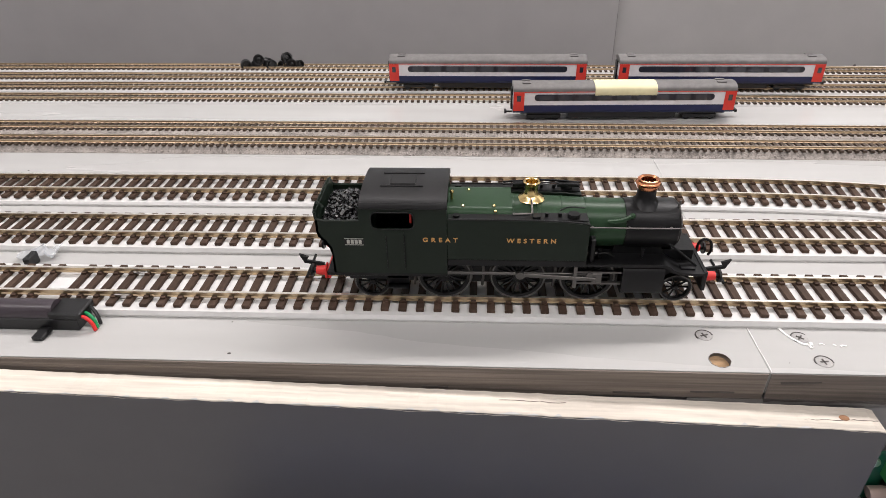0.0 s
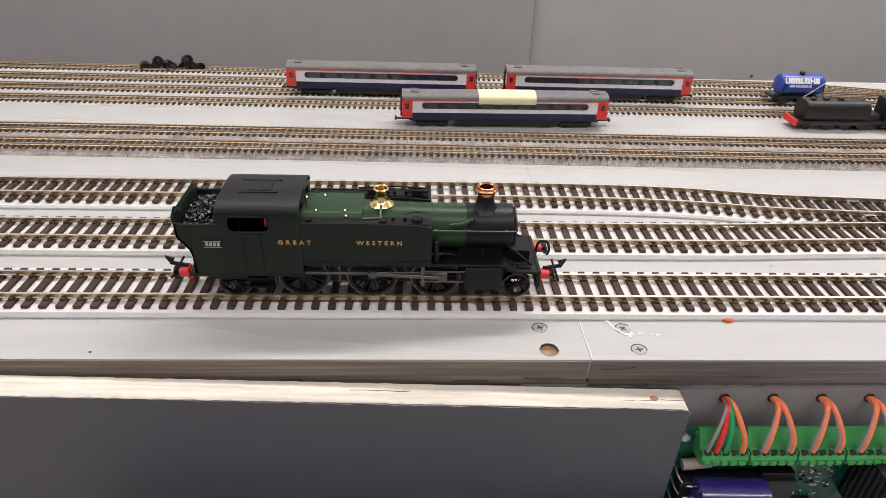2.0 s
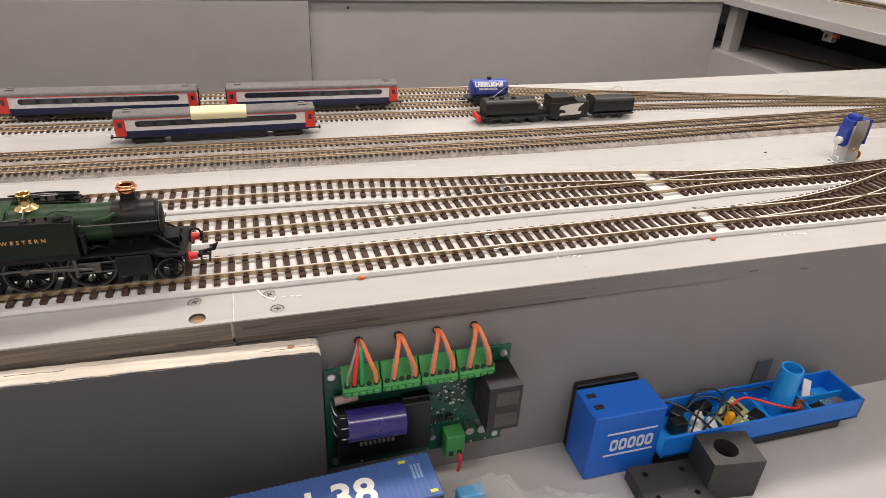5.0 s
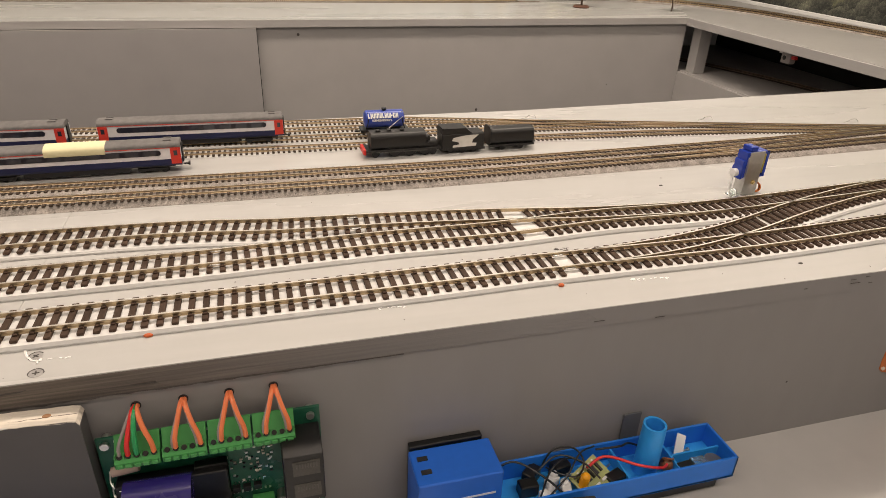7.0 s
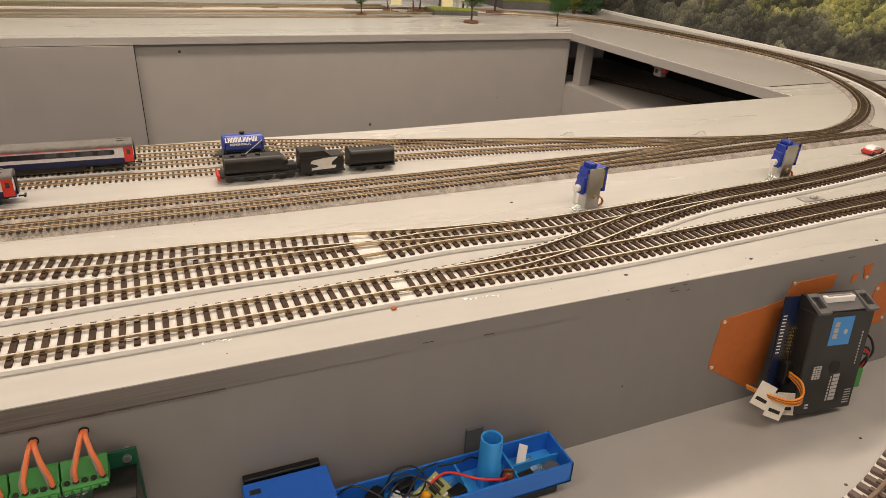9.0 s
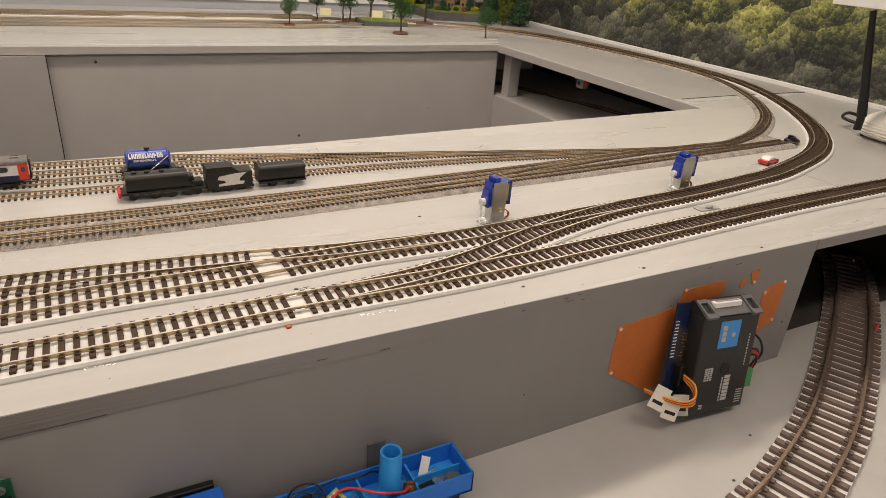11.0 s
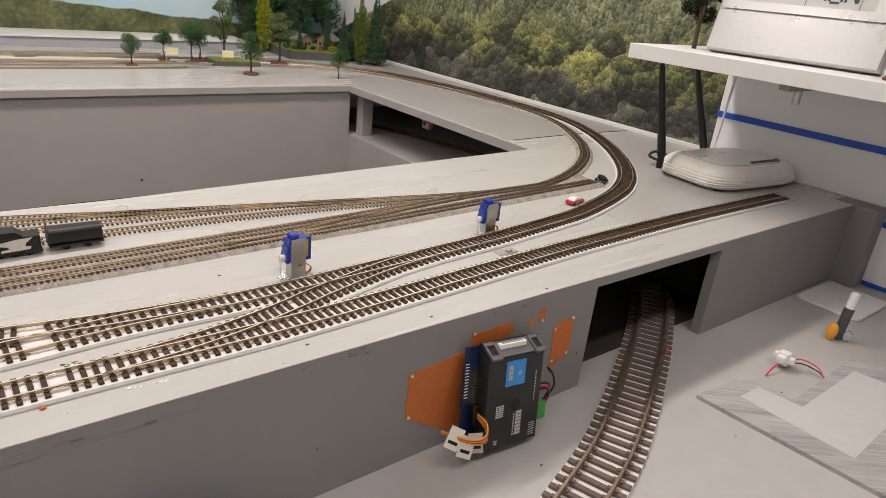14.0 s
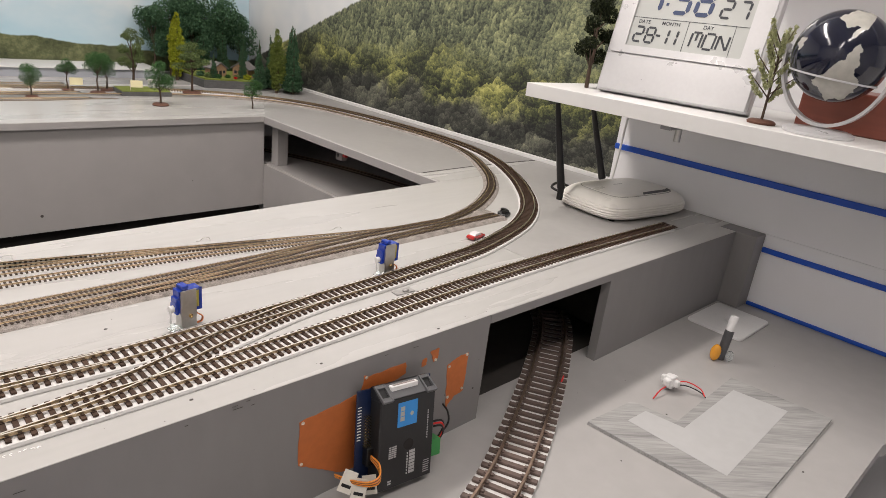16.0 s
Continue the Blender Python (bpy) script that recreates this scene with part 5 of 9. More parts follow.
def servo(x, y, turn):
    s = thing("servo_motor", "blue servo motor on an upright steel bracket beside the track", "servo", pose(x, y, 0, 0, 0, turn) @ Matrix.Diagonal((0.88, 0.92, 0.90, 1)), "servo motors")
    bm = B()
    box(bm, -0.0085, 0.0085, -0.0006, 0.0002, 0.0, 0.041, 0.0002)
    box(bm, -0.0085, -0.0078, 0.0, 0.010, 0.0, 0.036, 0.0002)
    box(bm, -0.0085, 0.0085, -0.0006, 0.0140, 0.0, 0.0008)
    part("bracket", bm, "steel", s, "bare folded steel bracket")
    bm = box(B(), -0.0095, 0.0145, 0.0015, 0.0135, 0.0165, 0.0405, 0.0006)
    box(bm, -0.0120, -0.0090, 0.0022, 0.0128, 0.0150, 0.0330, 0.0006)
    box(bm, -0.0060, 0.0020, 0.0020, 0.0130, 0.0405, 0.0450, 0.0008)
    cyl(bm, (-0.0125, 0.0075, 0.0235), (-0.0095, 0.0075, 0.0235), 0.0055, seg=20)
    bd = part("motor_case", bm, "servo_blue", s)
    bm = box(B(), 0.0085, 0.0120, 0.0008, 0.0014, 0.0200, 0.0380)
    part("label", bm, "servo_label", bd, "yellow printed label")
    bm = box(B(), 0.0088, 0.0150, 0.0004, 0.0016, 0.0385, 0.0405)
    box(bm, 0.0122, 0.0150, 0.0004, 0.0016, 0.0165, 0.0405)
    box(bm, 0.0088, 0.0150, 0.0004, 0.0016, 0.0165, 0.0185)
    part("case_rim", bm, "servo_blue", bd)
    bm = B()
    cyl(bm, (-0.0170, 0.0075, 0.0205), (-0.0125, 0.0075, 0.0205), 0.0036, seg=16)
    box(bm, -0.0170, -0.0150, 0.0060, 0.0090, 0.0050, 0.0205, 0.0006)
    part("horn", bm, "white_plastic", s, "white plastic servo horn", smooth=True)
    part("screw", lathe(B(), [(0.0, 0.0), (0.0022, 0.0), (0.0020, 0.0014), (0.0, 0.0018)], 12, Matrix.Translation((0.0015, -0.0006, 0.0125)) @ Matrix.Rotation(radians(90), 4, "X")), "brass", s)
    bm = B()
    for k, c in enumerate(("orange_wire", "brown_wire", "orange_wire")):
        o = 0.0009 * k
        part("wire", tube(B(), [(0.0085, 0.006 + o, 0.0160), (0.0120, 0.0035 + o, 0.0105), (0.0165, 0.0020 + o, 0.0065), (0.0150, 0.0010 + o, 0.0022), (0.0095, 0.0020 + o, 0.0012), (0.0050, 0.0060 + o, 0.0010)], 0.0006, 6), c, s)
    bm = B()
    box(bm, -0.0200, -0.0050, -0.0020, 0.0080, 0.0002, 0.0016, 0.0005)
    ball(bm, (-0.0165, 0.0020, 0.0040), 0.0030, 12, 8, (1, 1, 1.2))
    o = part("glue", bm, "clear", s, "lump of clear glue and plastic", smooth=True)
    o.visible_shadow = False
    return s


servo(0.5155, 0.1300, 6)
servo(0.7560, 0.1390, 3)
# wire linkages beside the turnouts
for x, y in ((0.49, 0.1255), (0.735, 0.1335), (0.41, 0.366), (0.61, 0.330), (0.78, 0.295)):
    bm = tube(B(), [(x, y, 0.0003), (x + 0.006, y + 0.002, 0.0003), (x + 0.009, y, 0.0035), (x + 0.015, y - 0.001, 0.0035), (x + 0.016, y - 0.004, 0.0004)], 0.0004, 6)
    solid("point_link", bm, "steel", "bent steel wire linkage beside a turnout", "wire linkage", "wire linkages")
# turnout point motor plate
bm = box(B(), 0.726, 0.752, 0.0860, 0.0975, 0.0001, 0.0012, 0.0004)
ball(bm, (0.741, 0.0900, 0.0020), 0.0035, 12, 8, (1.3, 0.8, 0.6))
solid("glue_pad", bm, "screw", "grey glued pad between two tracks", "glue pad", smooth=True)

# ---- red car ----
M["car_red"] = mat("car_red", (0.55, 0.02, 0.02), 0.25, var=0.08, scale=300, bump=0.01, coat=0.6)
car = thing("toy_car", "tiny red model car with pale roof on the grey board", "model car", pose(0.948, 0.181, 0.0, 0, 0, 8))
bm = prism(B(), [(-0.0150, 0.0020), (0.0150, 0.0020), (0.0152, 0.0045), (0.0135, 0.0058), (0.0060, 0.0064), (-0.0100, 0.0066), (-0.0148, 0.0060), (-0.0155, 0.0040)], -0.0060, 0.0060)
bmesh.ops.bevel(bm, geom=bm.edges[:], offset=0.0006, segments=2, affect="EDGES")
part("body", bm, "car_red", car, smooth=True)
bm = prism(B(), [(-0.0100, 0.0064), (0.0060, 0.0064), (0.0025, 0.0098), (-0.0070, 0.0098)], -0.0051, 0.0051)
cb = part("cabin", bm, "coach_white", car)
part("windscreen", prism(B(), [(0.0056, 0.0069), (0.0062, 0.0069), (0.0034, 0.0095), (0.0028, 0.0095)], -0.0045, 0.0045), "coach_glass", cb)
for x in (-0.0095, 0.0095):
    for s in (-1, 1):
        part("wheel", cyl(B(), (x, s * 0.0050, 0.0024), (x, s * 0.0064, 0.0024), 0.0024, seg=14), "black", car)
for x, y in ((1.072, 0.236), (1.080, 0.246)):
    bm = box(B(), -0.0110, 0.0110, -0.0062, 0.0062, 0.0, 0.0052, 0.0010)
    cyl(bm, (-0.004, 0, 0.0050), (-0.004, 0, 0.0098), 0.0036, seg=12)
    box(bm, 0.0010, 0.0085, -0.0040, 0.0040, 0.0050, 0.0072, 0.0006)
    o = solid("buffer_block", bm, "black", "small black plastic block at the end of a track", "plastic block", "plastic blocks")
    o.matrix_world = pose(x, y, 0.0002, 0, 0, 20)

# ---- heap of loose black wheels at the back edge ----
rj = random.Random(8)
for k in range(9):
    x = -0.318 + 0.0058 * k + rj.uniform(-0.001, 0.001)
    r = rj.choice((0.0040, 0.0048, 0.0034))
    w = thing("loose_wheel", "loose black plastic wheel in a small heap", "wheel", pose(x, 0.412 + rj.uniform(-0.006, 0.004) - 0.02, r * 0.98 + (0.0048 if k in (2, 6) else 0.0), 90 + rj.uniform(-25, 25), rj.uniform(-20, 20), rj.uniform(0, 90)), "loose wheels")
    part("rim", lathe(B(), [(r * 0.7, -0.002), (r, -0.002), (r, 0.002), (r * 0.7, 0.002), (r * 0.7, -0.002)], 20), "black", w, smooth=True)
    part("hub", lathe(B(), [(0.0, 0.0012), (r * 0.25, 0.0014), (r * 0.7, 0.0006), (r * 0.7, -0.0006), (r * 0.25, -0.0014), (0.0, -0.0012)], 20), "black", w)

# ---- black point motor beside the front track ----
pm = thing("point_motor", "long black point motor with red, green and black wires", "point motor", pose(-0.3055, 0.0215, 0) @ Matrix.Diagonal((1, 0.92, 0.95, 1)))
bm = box(B(), -0.060, 0.0330, -0.0058, 0.0058, 0.0001, 0.0062, 0.0005)
box(bm, 0.0215, 0.0352, -0.0062, 0.0062, 0.0060, 0.0094, 0.0006)
part("base", bm, "black", pm)
bm = cyl(B(), (-0.060, 0, 0.0068), (0.0225, 0, 0.0068), 0.0052, seg=28)
part("coil", bm, mat("purple_black", (0.045, 0.035, 0.042), 0.3, var=0.2, scale=300, bump=0.05), pm, "satin purple-black coil cover", smooth=True)
part("lug", box(B(), 0.0165, 0.0215, -0.0135, -0.0055, 0.0001, 0.0022, 0.0005), "black", pm)
M["wire_red"] = mat("red_wire", (0.70, 0.03, 0.03), 0.35, var=0.08, scale=300, bump=0.02)
M["wire_green"] = mat("green_wire", (0.01, 0.30, 0.10), 0.35, var=0.08, scale=300, bump=0.02)
M["wire_black"] = mat("black_wire", (0.015, 0.015, 0.016), 0.35, var=0.08, scale=300, bump=0.02)
for c, o in (("wire_red", -0.0045), ("wire_green", -0.0015), ("wire_black", 0.0030)):
    part("wire", tube(B(), [(0.033, o, 0.0070), (0.0360, o * 0.9 - 0.0006, 0.0068), (0.0385, o * 0.7 - 0.0018, 0.0040), (0.0395, o * 0.6 - 0.0028, 0.0004)], 0.0008, 8), c, pm)
lv = solid("point_lever", box(B(), -0.0015, 0.0015, -0.004, 0.004, 0, 0.006, 0.0005), "black", "small black turnout lever at the sleeper ends", "lever")
lv.matrix_world = pose(-0.322, 0.0645, 0.0)
bm = B()
rk = random.Random(3)
vs = [[bm.verts.new((-0.331 + 0.003 * i + rk.uniform(-0.001, 0.001), 0.067 + 0.003 * j + rk.uniform(-0.001, 0.001), 0.0006 + rk.uniform(0, 0.005))) for i in range(7)] for j in range(4)]
for j in range(3):
    for i in range(6):
        bm.faces.new((vs[j][i], vs[j][i + 1], vs[j + 1][i + 1], vs[j + 1][i]))
solid("plastic_scrap", bm, glass("film", (0.9, 0.93, 0.96), 0.25, 0.6), "crumpled scrap of clear plastic film", "plastic scrap")


# ---- wooden panel leaning before the fascia ----
pn = thing("fascia_board", "grey painted plywood panel with bare wood top edge before the fascia", "panel")
def ptop(x):
    return -0.0135 - 0.0290 * x
xs = [-1.2 + 0.031 * k for k in range(26)] + [-0.40 + 0.0035 * k for k in range(125)]
rp = random.Random(2)
edge = [(x, ptop(x) + rp.uniform(-0.0002, 0.0002)) for x in xs if x < 0.035] + [(0.0365, ptop(0.0365)), (0.0400, ptop(0.04) - 0.0008), (0.0412, ptop(0.0412) - 0.0030)]
bm = prism(B(), edge + [(0.0412, ZL + 0.0002), (-1.2, ZL + 0.0002)], -0.0140, -0.0030)
part("board", bm, "panel_grey", pn)
bm = B()
rr, drop = [], 0.0
for x, z in edge:
    drop = min(0.0007, max(-0.0006, 0.6 * drop + rp.uniform(-0.0004, 0.0004)))
    rr.append((x, z + 0.0005, -0.0141 + rp.uniform(-0.0002, 0.0002), drop))
a = [bm.verts.new((x, -0.01405, z - 0.0009 + q)) for x, z, y, q in rr]
b = [bm.verts.new((x, -0.01385, z - 0.0002 + 0.3 * q)) for x, z, y, q in rr]
c = [bm.verts.new((x, -0.0028, z)) for x, z, y, q in rr]
d = [bm.verts.new((x, -0.0028, z - 0.002)) for x, z, y, q in rr]
for p, q in ((a, b), (b, c), (c, d)):
    for k in range(len(rr) - 1):
        bm.faces.new((p[k], p[k + 1], q[k + 1], q[k]))
part("bare_edge", bm, "rawwood", pn, "bare pine edge with chipped paint")
bm = B()
for k in range(26):
    x = -0.30 + 0.0125 * k + rp.uniform(-0.004, 0.004)
    w, h = rp.uniform(0.0010, 0.0042), rp.uniform(0.0004, 0.0013)
    y0 = -0.0143
    prism(bm, [(x - w, y0), (x + w, y0), (x + w * 0.6, y0 + h * 0.7), (x + w * 0.1, y0 + h), (x - w * 0.5, y0 + h * 0.5)], ptop(x) + 0.0004, ptop(x) + 0.0007, axis="z")
tagged(part("paint_chip", bm, "deck", pn, "grey paint left on the bare edge"), kind="stuff")
bm = B()
for x0, x1, y0 in ((0.012, 0.026, -0.0098), (0.029, 0.040, -0.0090), (-0.10, -0.075, -0.0072)):
    n = 8
    mid = [(x0 + (x1 - x0) * k / n, y0 + rp.uniform(-0.0003, 0.0003)) for k in range(n + 1)]
    for (xa, ya), (xb, yb) in zip(mid, mid[1:]):
        prism(bm, [(xa, ya - 0.00004), (xb, yb - 0.00004), (xb, yb + 0.00004), (xa, ya + 0.00004)], ptop(xa) + 0.0004, ptop(xa) + 0.00062, axis="z")
tagged(part("grain_split", bm, "brown_sleeper", pn, "fine dark splits along the grain"), kind="stuff")
part("knot", ball(B(), (0.0271, -0.0082, ptop(0.0271) + 0.0004), 0.0016, 12, 6, (1.2, 0.9, 0.25)), mat("knot_brown", (0.30, 0.15, 0.07), 0.7, var=0.3, scale=600, bump=0.2), pn)
# dark strip beneath the deck edge
solid("shadow_batten", box(B(), -0.028, 0.062, -0.0006, 0.0001, -0.0150, -0.0130), "ply_grey", "narrow batten under the deck edge", "batten", kind="structure")
bm = B()
rm = random.Random(9)
for k in range(9):
    x, w = rm.uniform(-0.5, 0.30), rm.uniform(0.004, 0.02)
    z = rm.uniform(-0.0110, -0.0080)
    box(bm, x, x + w, -0.00105, -0.0008, z, z + rm.uniform(0.0003, 0.0009))
line = spline([(x, -0.0008, z) for x, z in CRACK[:3]], 0.004)
low_side = [(p.x, p.z - 0.0013 * (1 - 0.75 * max(0.0, p.x) / 0.22) * rm.uniform(0.5, 1.3)) for p in line]
prism(bm, [(p.x, p.z + 0.0001) for p in line] + low_side[::-1], -0.0009, -0.0006)
prism(bm, [(0.0045, -0.0040), (0.0170, -0.0037), (0.0195, -0.0034), (0.0160, -0.0045), (0.0050, -0.0049)], -0.0009, -0.0006)
tagged(solid("edge_cracks", bm, "screw_dark"), "dark cracks and voids in the board edge", "cracks", kind="stuff")
bm = B()
for k in range(9):
    x, w = rm.uniform(0.3, 0.78), rm.uniform(0.002, 0.008)
    z = rm.uniform(-0.012, -0.0022)
    box(bm, x, x + w, -0.00105, -0.0008, z, z + 0.0004)
for k in range(6):
    x, z = rm.uniform(0.45, 0.78), rm.uniform(-0.1, -0.02)
    ball(bm, (x, 0.0001, z), rm.uniform(0.0006, 0.0013), 8, 5, (1, 0.3, 1))
tagged(solid("fascia_scuffs", bm, "screw_dark"), "small dark scuffs and nail holes on the fascia", "scuffs", kind="stuff")

# ---- circuit board with green terminals ----
M["pcb"] = mat("pcb_green", (0.006, 0.085, 0.048), 0.3, var=0.2, scale=300, bump=0.05)
M["term"] = mat("terminal_green", (0.055, 0.30, 0.085), 0.38, var=0.08, scale=300, bump=0.03)
M["tin"] = mat("tinned", (0.7, 0.7, 0.68), 0.3, metal=1.0, var=0.1, scale=400, bump=0.05)
M["cap_purple"] = mat("capacitor_sleeve", (0.026, 0.018, 0.15), 0.25, var=0.08, scale=300, bump=0.0, coat=0.4)
M["wire_orange"] = mat("salmon_wire", (0.85, 0.22, 0.09), 0.35, var=0.06, scale=300, bump=0.0)
M["wire_grey"] = mat("grey_wire", (0.28, 0.25, 0.24), 0.4, var=0.06, scale=300, bump=0.0)
pcb = thing("circuit_board", "green circuit board with four terminal blocks screwed to the fascia", "circuit board")
part("board", box(B(), 0.0425, 0.1500, -0.0062, -0.0046, -0.1080, -0.0345, 0.0002), "pcb", pcb)
bm = B()
for x, z in ((0.0465, -0.0385), (0.1450, -0.0395), (0.1450, -0.1020), (0.0470, -0.1020)):
    bm = cyl(B(), (x, -0.0075, z), (x, 0.0, z), 0.0022, seg=14)
    cyl(bm, (x, -0.0080, z), (x, -0.0062, z), 0.0021, seg=8)
    part("standoff", bm, "tin", pcb)
for k in range(4):
    x0 = 0.0515 + 0.0215 * k
    bm = prism(B(), [(-0.0062, -0.0462), (-0.0160, -0.0462), (-0.0166, -0.0425), (-0.0152, -0.0408), (-0.0124, -0.0398), (-0.0072, -0.0328), (-0.0062, -0.0328)], x0, x0 + 0.0205, axis="x")
    tb_ = part("terminal_block", bm, "term", pcb)
    bm = B()
    for q in range(5):
        x = x0 + 0.0024 + q * 0.0039
        cyl(bm, (x, -0.0150, -0.0396), (x, -0.0134, -0.0420), 0.0013, seg=10)
    part("screw_hole", bm, "dark", tb_)
    bm = B()
    for q in range(5):
        x = x0 + 0.0024 + q * 0.0039
        box(bm, x - 0.0015, x + 0.0015, -0.0174, -0.0160, -0.0454, -0.0432, 0.0003)
    part("lever", bm, "term", tb_)
    bm = B()
    for q in range(6):
        x = x0 + 0.0003 + q * 0.0040
        box(bm, x - 0.0003, x + 0.0003, -0.0156, -0.0130, -0.0415, -0.0391)
    part("divider", bm, "term", tb_)
    hx, hz = 0.0626 + 0.0218 * k, -0.0218
    part("wire_hole", cyl(B(), (hx, -0.0004, hz), (hx, 0.0006, hz), 0.0024, seg=16), "dark", pcb)
    pairs = [(0, "wire_grey"), (1, "wire_red"), (2, "wire_green"), (4, "wire_orange")] if k == 0 else [(1, "wire_orange"), (0.65, "wire_grey"), (4, "wire_orange"), (3.6, "wire_grey")]
    for q, colour in pairs:
        x = x0 + 0.0024 + q * 0.0039
        bow = -0.011 if q < 2 else -0.012
        m1 = hx + (x - hx) * 0.55
        part("wire", tube(B(), [(hx + (x - hx) * 0.08, 0.0002, hz), (hx + (x - hx) * 0.2, -0.0062, hz + 0.0012), (m1, bow, hz - 0.0045), (hx + (x - hx) * 0.92, -0.0142, -0.0335), (x, -0.0142, -0.0405)], 0.00125 if colour != "wire_grey" else 0.0008, 8), colour, pcb)
part("capacitor", cyl(B(), (0.0525, -0.0185, -0.0645), (0.0840, -0.0185, -0.0655), 0.0088, seg=28), "cap_purple", pcb, "large purple electrolytic capacitor", smooth=True)
bm = box(B(), 0.0480, 0.1010, -0.0145, -0.0062, -0.0960, -0.0600, 0.0006)
box(bm, 0.0850, 0.1010, -0.0115, -0.0062, -0.0780, -0.0580, 0.0004)
chip = part("heatsink", bm, "black", pcb)
bm = B()
for q in range(5):
    box(bm, 0.0855 + q * 0.003, 0.0870 + q * 0.003, -0.0122, -0.0112, -0.0640, -0.0605)
part("pin", bm, "tin", chip)
bm = B()
for q in range(8):
    box(bm, 0.0600 + q * 0.0026, 0.0615 + q * 0.0026, -0.0150, -0.0145, -0.0850, -0.0825)
part("printing_bar", bm, "wire_grey", chip)
part("inductor", cyl(B(), (0.0475, -0.0095, -0.0535), (0.0600, -0.0095, -0.0520), 0.0026, seg=14), mat("pink_ceramic", (0.42, 0.31, 0.27), 0.5, var=0.1, scale=300, bump=0.05), pcb, smooth=True)
bm = B()
for z in (-0.056, -0.064, -0.072):
    tube(bm, [(0.0455, -0.0062, z), (0.0465, -0.012, z - 0.003), (0.0495, -0.0140, z - 0.006), (0.0525, -0.0150, z - 0.006)], 0.0004, 6)
part("lead", bm, "tin", pcb)
rj45 = part("socket_block", box(B(), 0.1290, 0.1490, -0.0300, -0.0062, -0.0760, -0.0445, 0.0005), "black", pcb)
bm = B()
for z in (-0.0525, -0.0680):
    box(bm, 0.1335, 0.1470, -0.0303, -0.0300, z - 0.0048, z + 0.0048)
part("socket_mouth", bm, mat("socket_grey", (0.07, 0.066, 0.06), 0.5, var=0.3, scale=900, bump=0.1), rj45)
bm = B()
for z in (-0.0525, -0.0680):
    for q in range(8):
        box(bm, 0.1352 + q * 0.0014, 0.1360 + q * 0.0014, -0.0306, -0.0303, z + 0.0002, z + 0.0036)
part("contact", bm, "motion_steel", rj45)
bm = B()
for q in range(7):
    box(bm, 0.1287, 0.1290, -0.0290 + q * 0.0032, -0.0276 + q * 0.0032, -0.0745, -0.0460)
part("vent_slot", bm, "dark", rj45)
part("toggle", cyl(B(), (0.1330, -0.0120, -0.0445), (0.1340, -0.0140, -0.0415), 0.0010, seg=10), "tin", rj45)
rq = random.Random(6)
for q in range(46):
    x, z = rq.uniform(0.100, 0.124), rq.uniform(-0.078, -0.054)
    bm = box(B(), x - 0.0007, x + 0.0007, -0.0070, -0.0062, z - 0.0004, z + 0.0004)
    part("chip_resistor", bm, rq.choice(("tin", "tin", "black", "rawwood")), pcb)
bm = B()
for q in range(9):
    box(bm, 0.1010 + q * 0.0024, 0.1020 + q * 0.0024, -0.0068, -0.0062, -0.0862, -0.0846)
    box(bm, 0.1030 + q * 0.0018, 0.1036 + q * 0.0018, -0.0066, -0.0062, -0.0790, -0.0782)
part("solder_row", bm, "tin", pcb)
for q, x in enumerate((0.1035, 0.1090, 0.1145)):
    part("transistor", box(B(), x - 0.0020, x + 0.0020, -0.0092, -0.0062, -0.0835, -0.0800, 0.0002), "black", pcb)
for q in range(10):
    x = 0.0560 + q * 0.0092
    part("relay_chip", box(B(), x - 0.0028, x + 0.0028, -0.0085, -0.0062, -0.0525, -0.0490, 0.0002), "black", pcb)
for x, r in ((0.1265, 0.0027), (0.1345, 0.0031), (0.1035, 0.0018)):
    bm = cyl(B(), (x, -0.0062, -0.0910), (x, -0.0130, -0.0910), r, seg=18)
    part("can_capacitor", bm, "steel", pcb, smooth=True)
bm = box(B(), 0.1110, 0.1225, -0.0165, -0.0062, -0.1060, -0.0895, 0.0004)
tl = part("terminal_plug", bm, "term", pcb)
bm = B()
for x in (0.1142, 0.1194):
    box(bm, x - 0.0014, x + 0.0014, -0.0168, -0.0164, -0.1045, -0.1010)
part("wire_mouth", bm, "dark", tl)
part("wire", tube(B(), [(0.1190, -0.0160, -0.1035), (0.1198, -0.0185, -0.1085), (0.1195, -0.0170, -0.1180)], 0.0011, 8), "wire_red", pcb)
bm = B()
for q in range(26):
    x, z = rq.uniform(0.046, 0.149), rq.choice((-0.0375, -0.0365, -0.0885, -0.1060, rq.uniform(-0.1, -0.05)))
    cyl(bm, (x, -0.0070, z), (x, -0.0062, z), 0.0007, seg=8)
part("solder", bm, "tin", pcb)

# ---- long blue box with white lettering ----
M["box_blue"] = mat("box_blue", (0.050, 0.115, 0.33), 0.5, var=0.06, scale=200, bump=0.05)
M["box_navy"] = mat("box_navy", (0.014, 0.024, 0.10), 0.5, var=0.06, scale=200, bump=0.05)
hb = thing("long_box", "long blue cardboard box with white lettering on the lower board", "cardboard box", pose(0.0960, -0.0272, ZL, 0, 0, 2.8))
part("box", box(B(), -0.32, 0.0, -0.0300, 0.0, 0.0002, 0.0455, 0.0006), "box_blue", hb)
bm = B()
for q in range(104):
    x = -0.3185 + q * 0.00305
    prism(bm, [(x - 0.0010, 0.04545), (x - 0.0006, 0.04575), (x + 0.0006, 0.04575), (x + 0.0010, 0.04545)], -0.0297, -0.0003)
tagged(part("rib", bm, "box_blue", hb), kind="stuff")
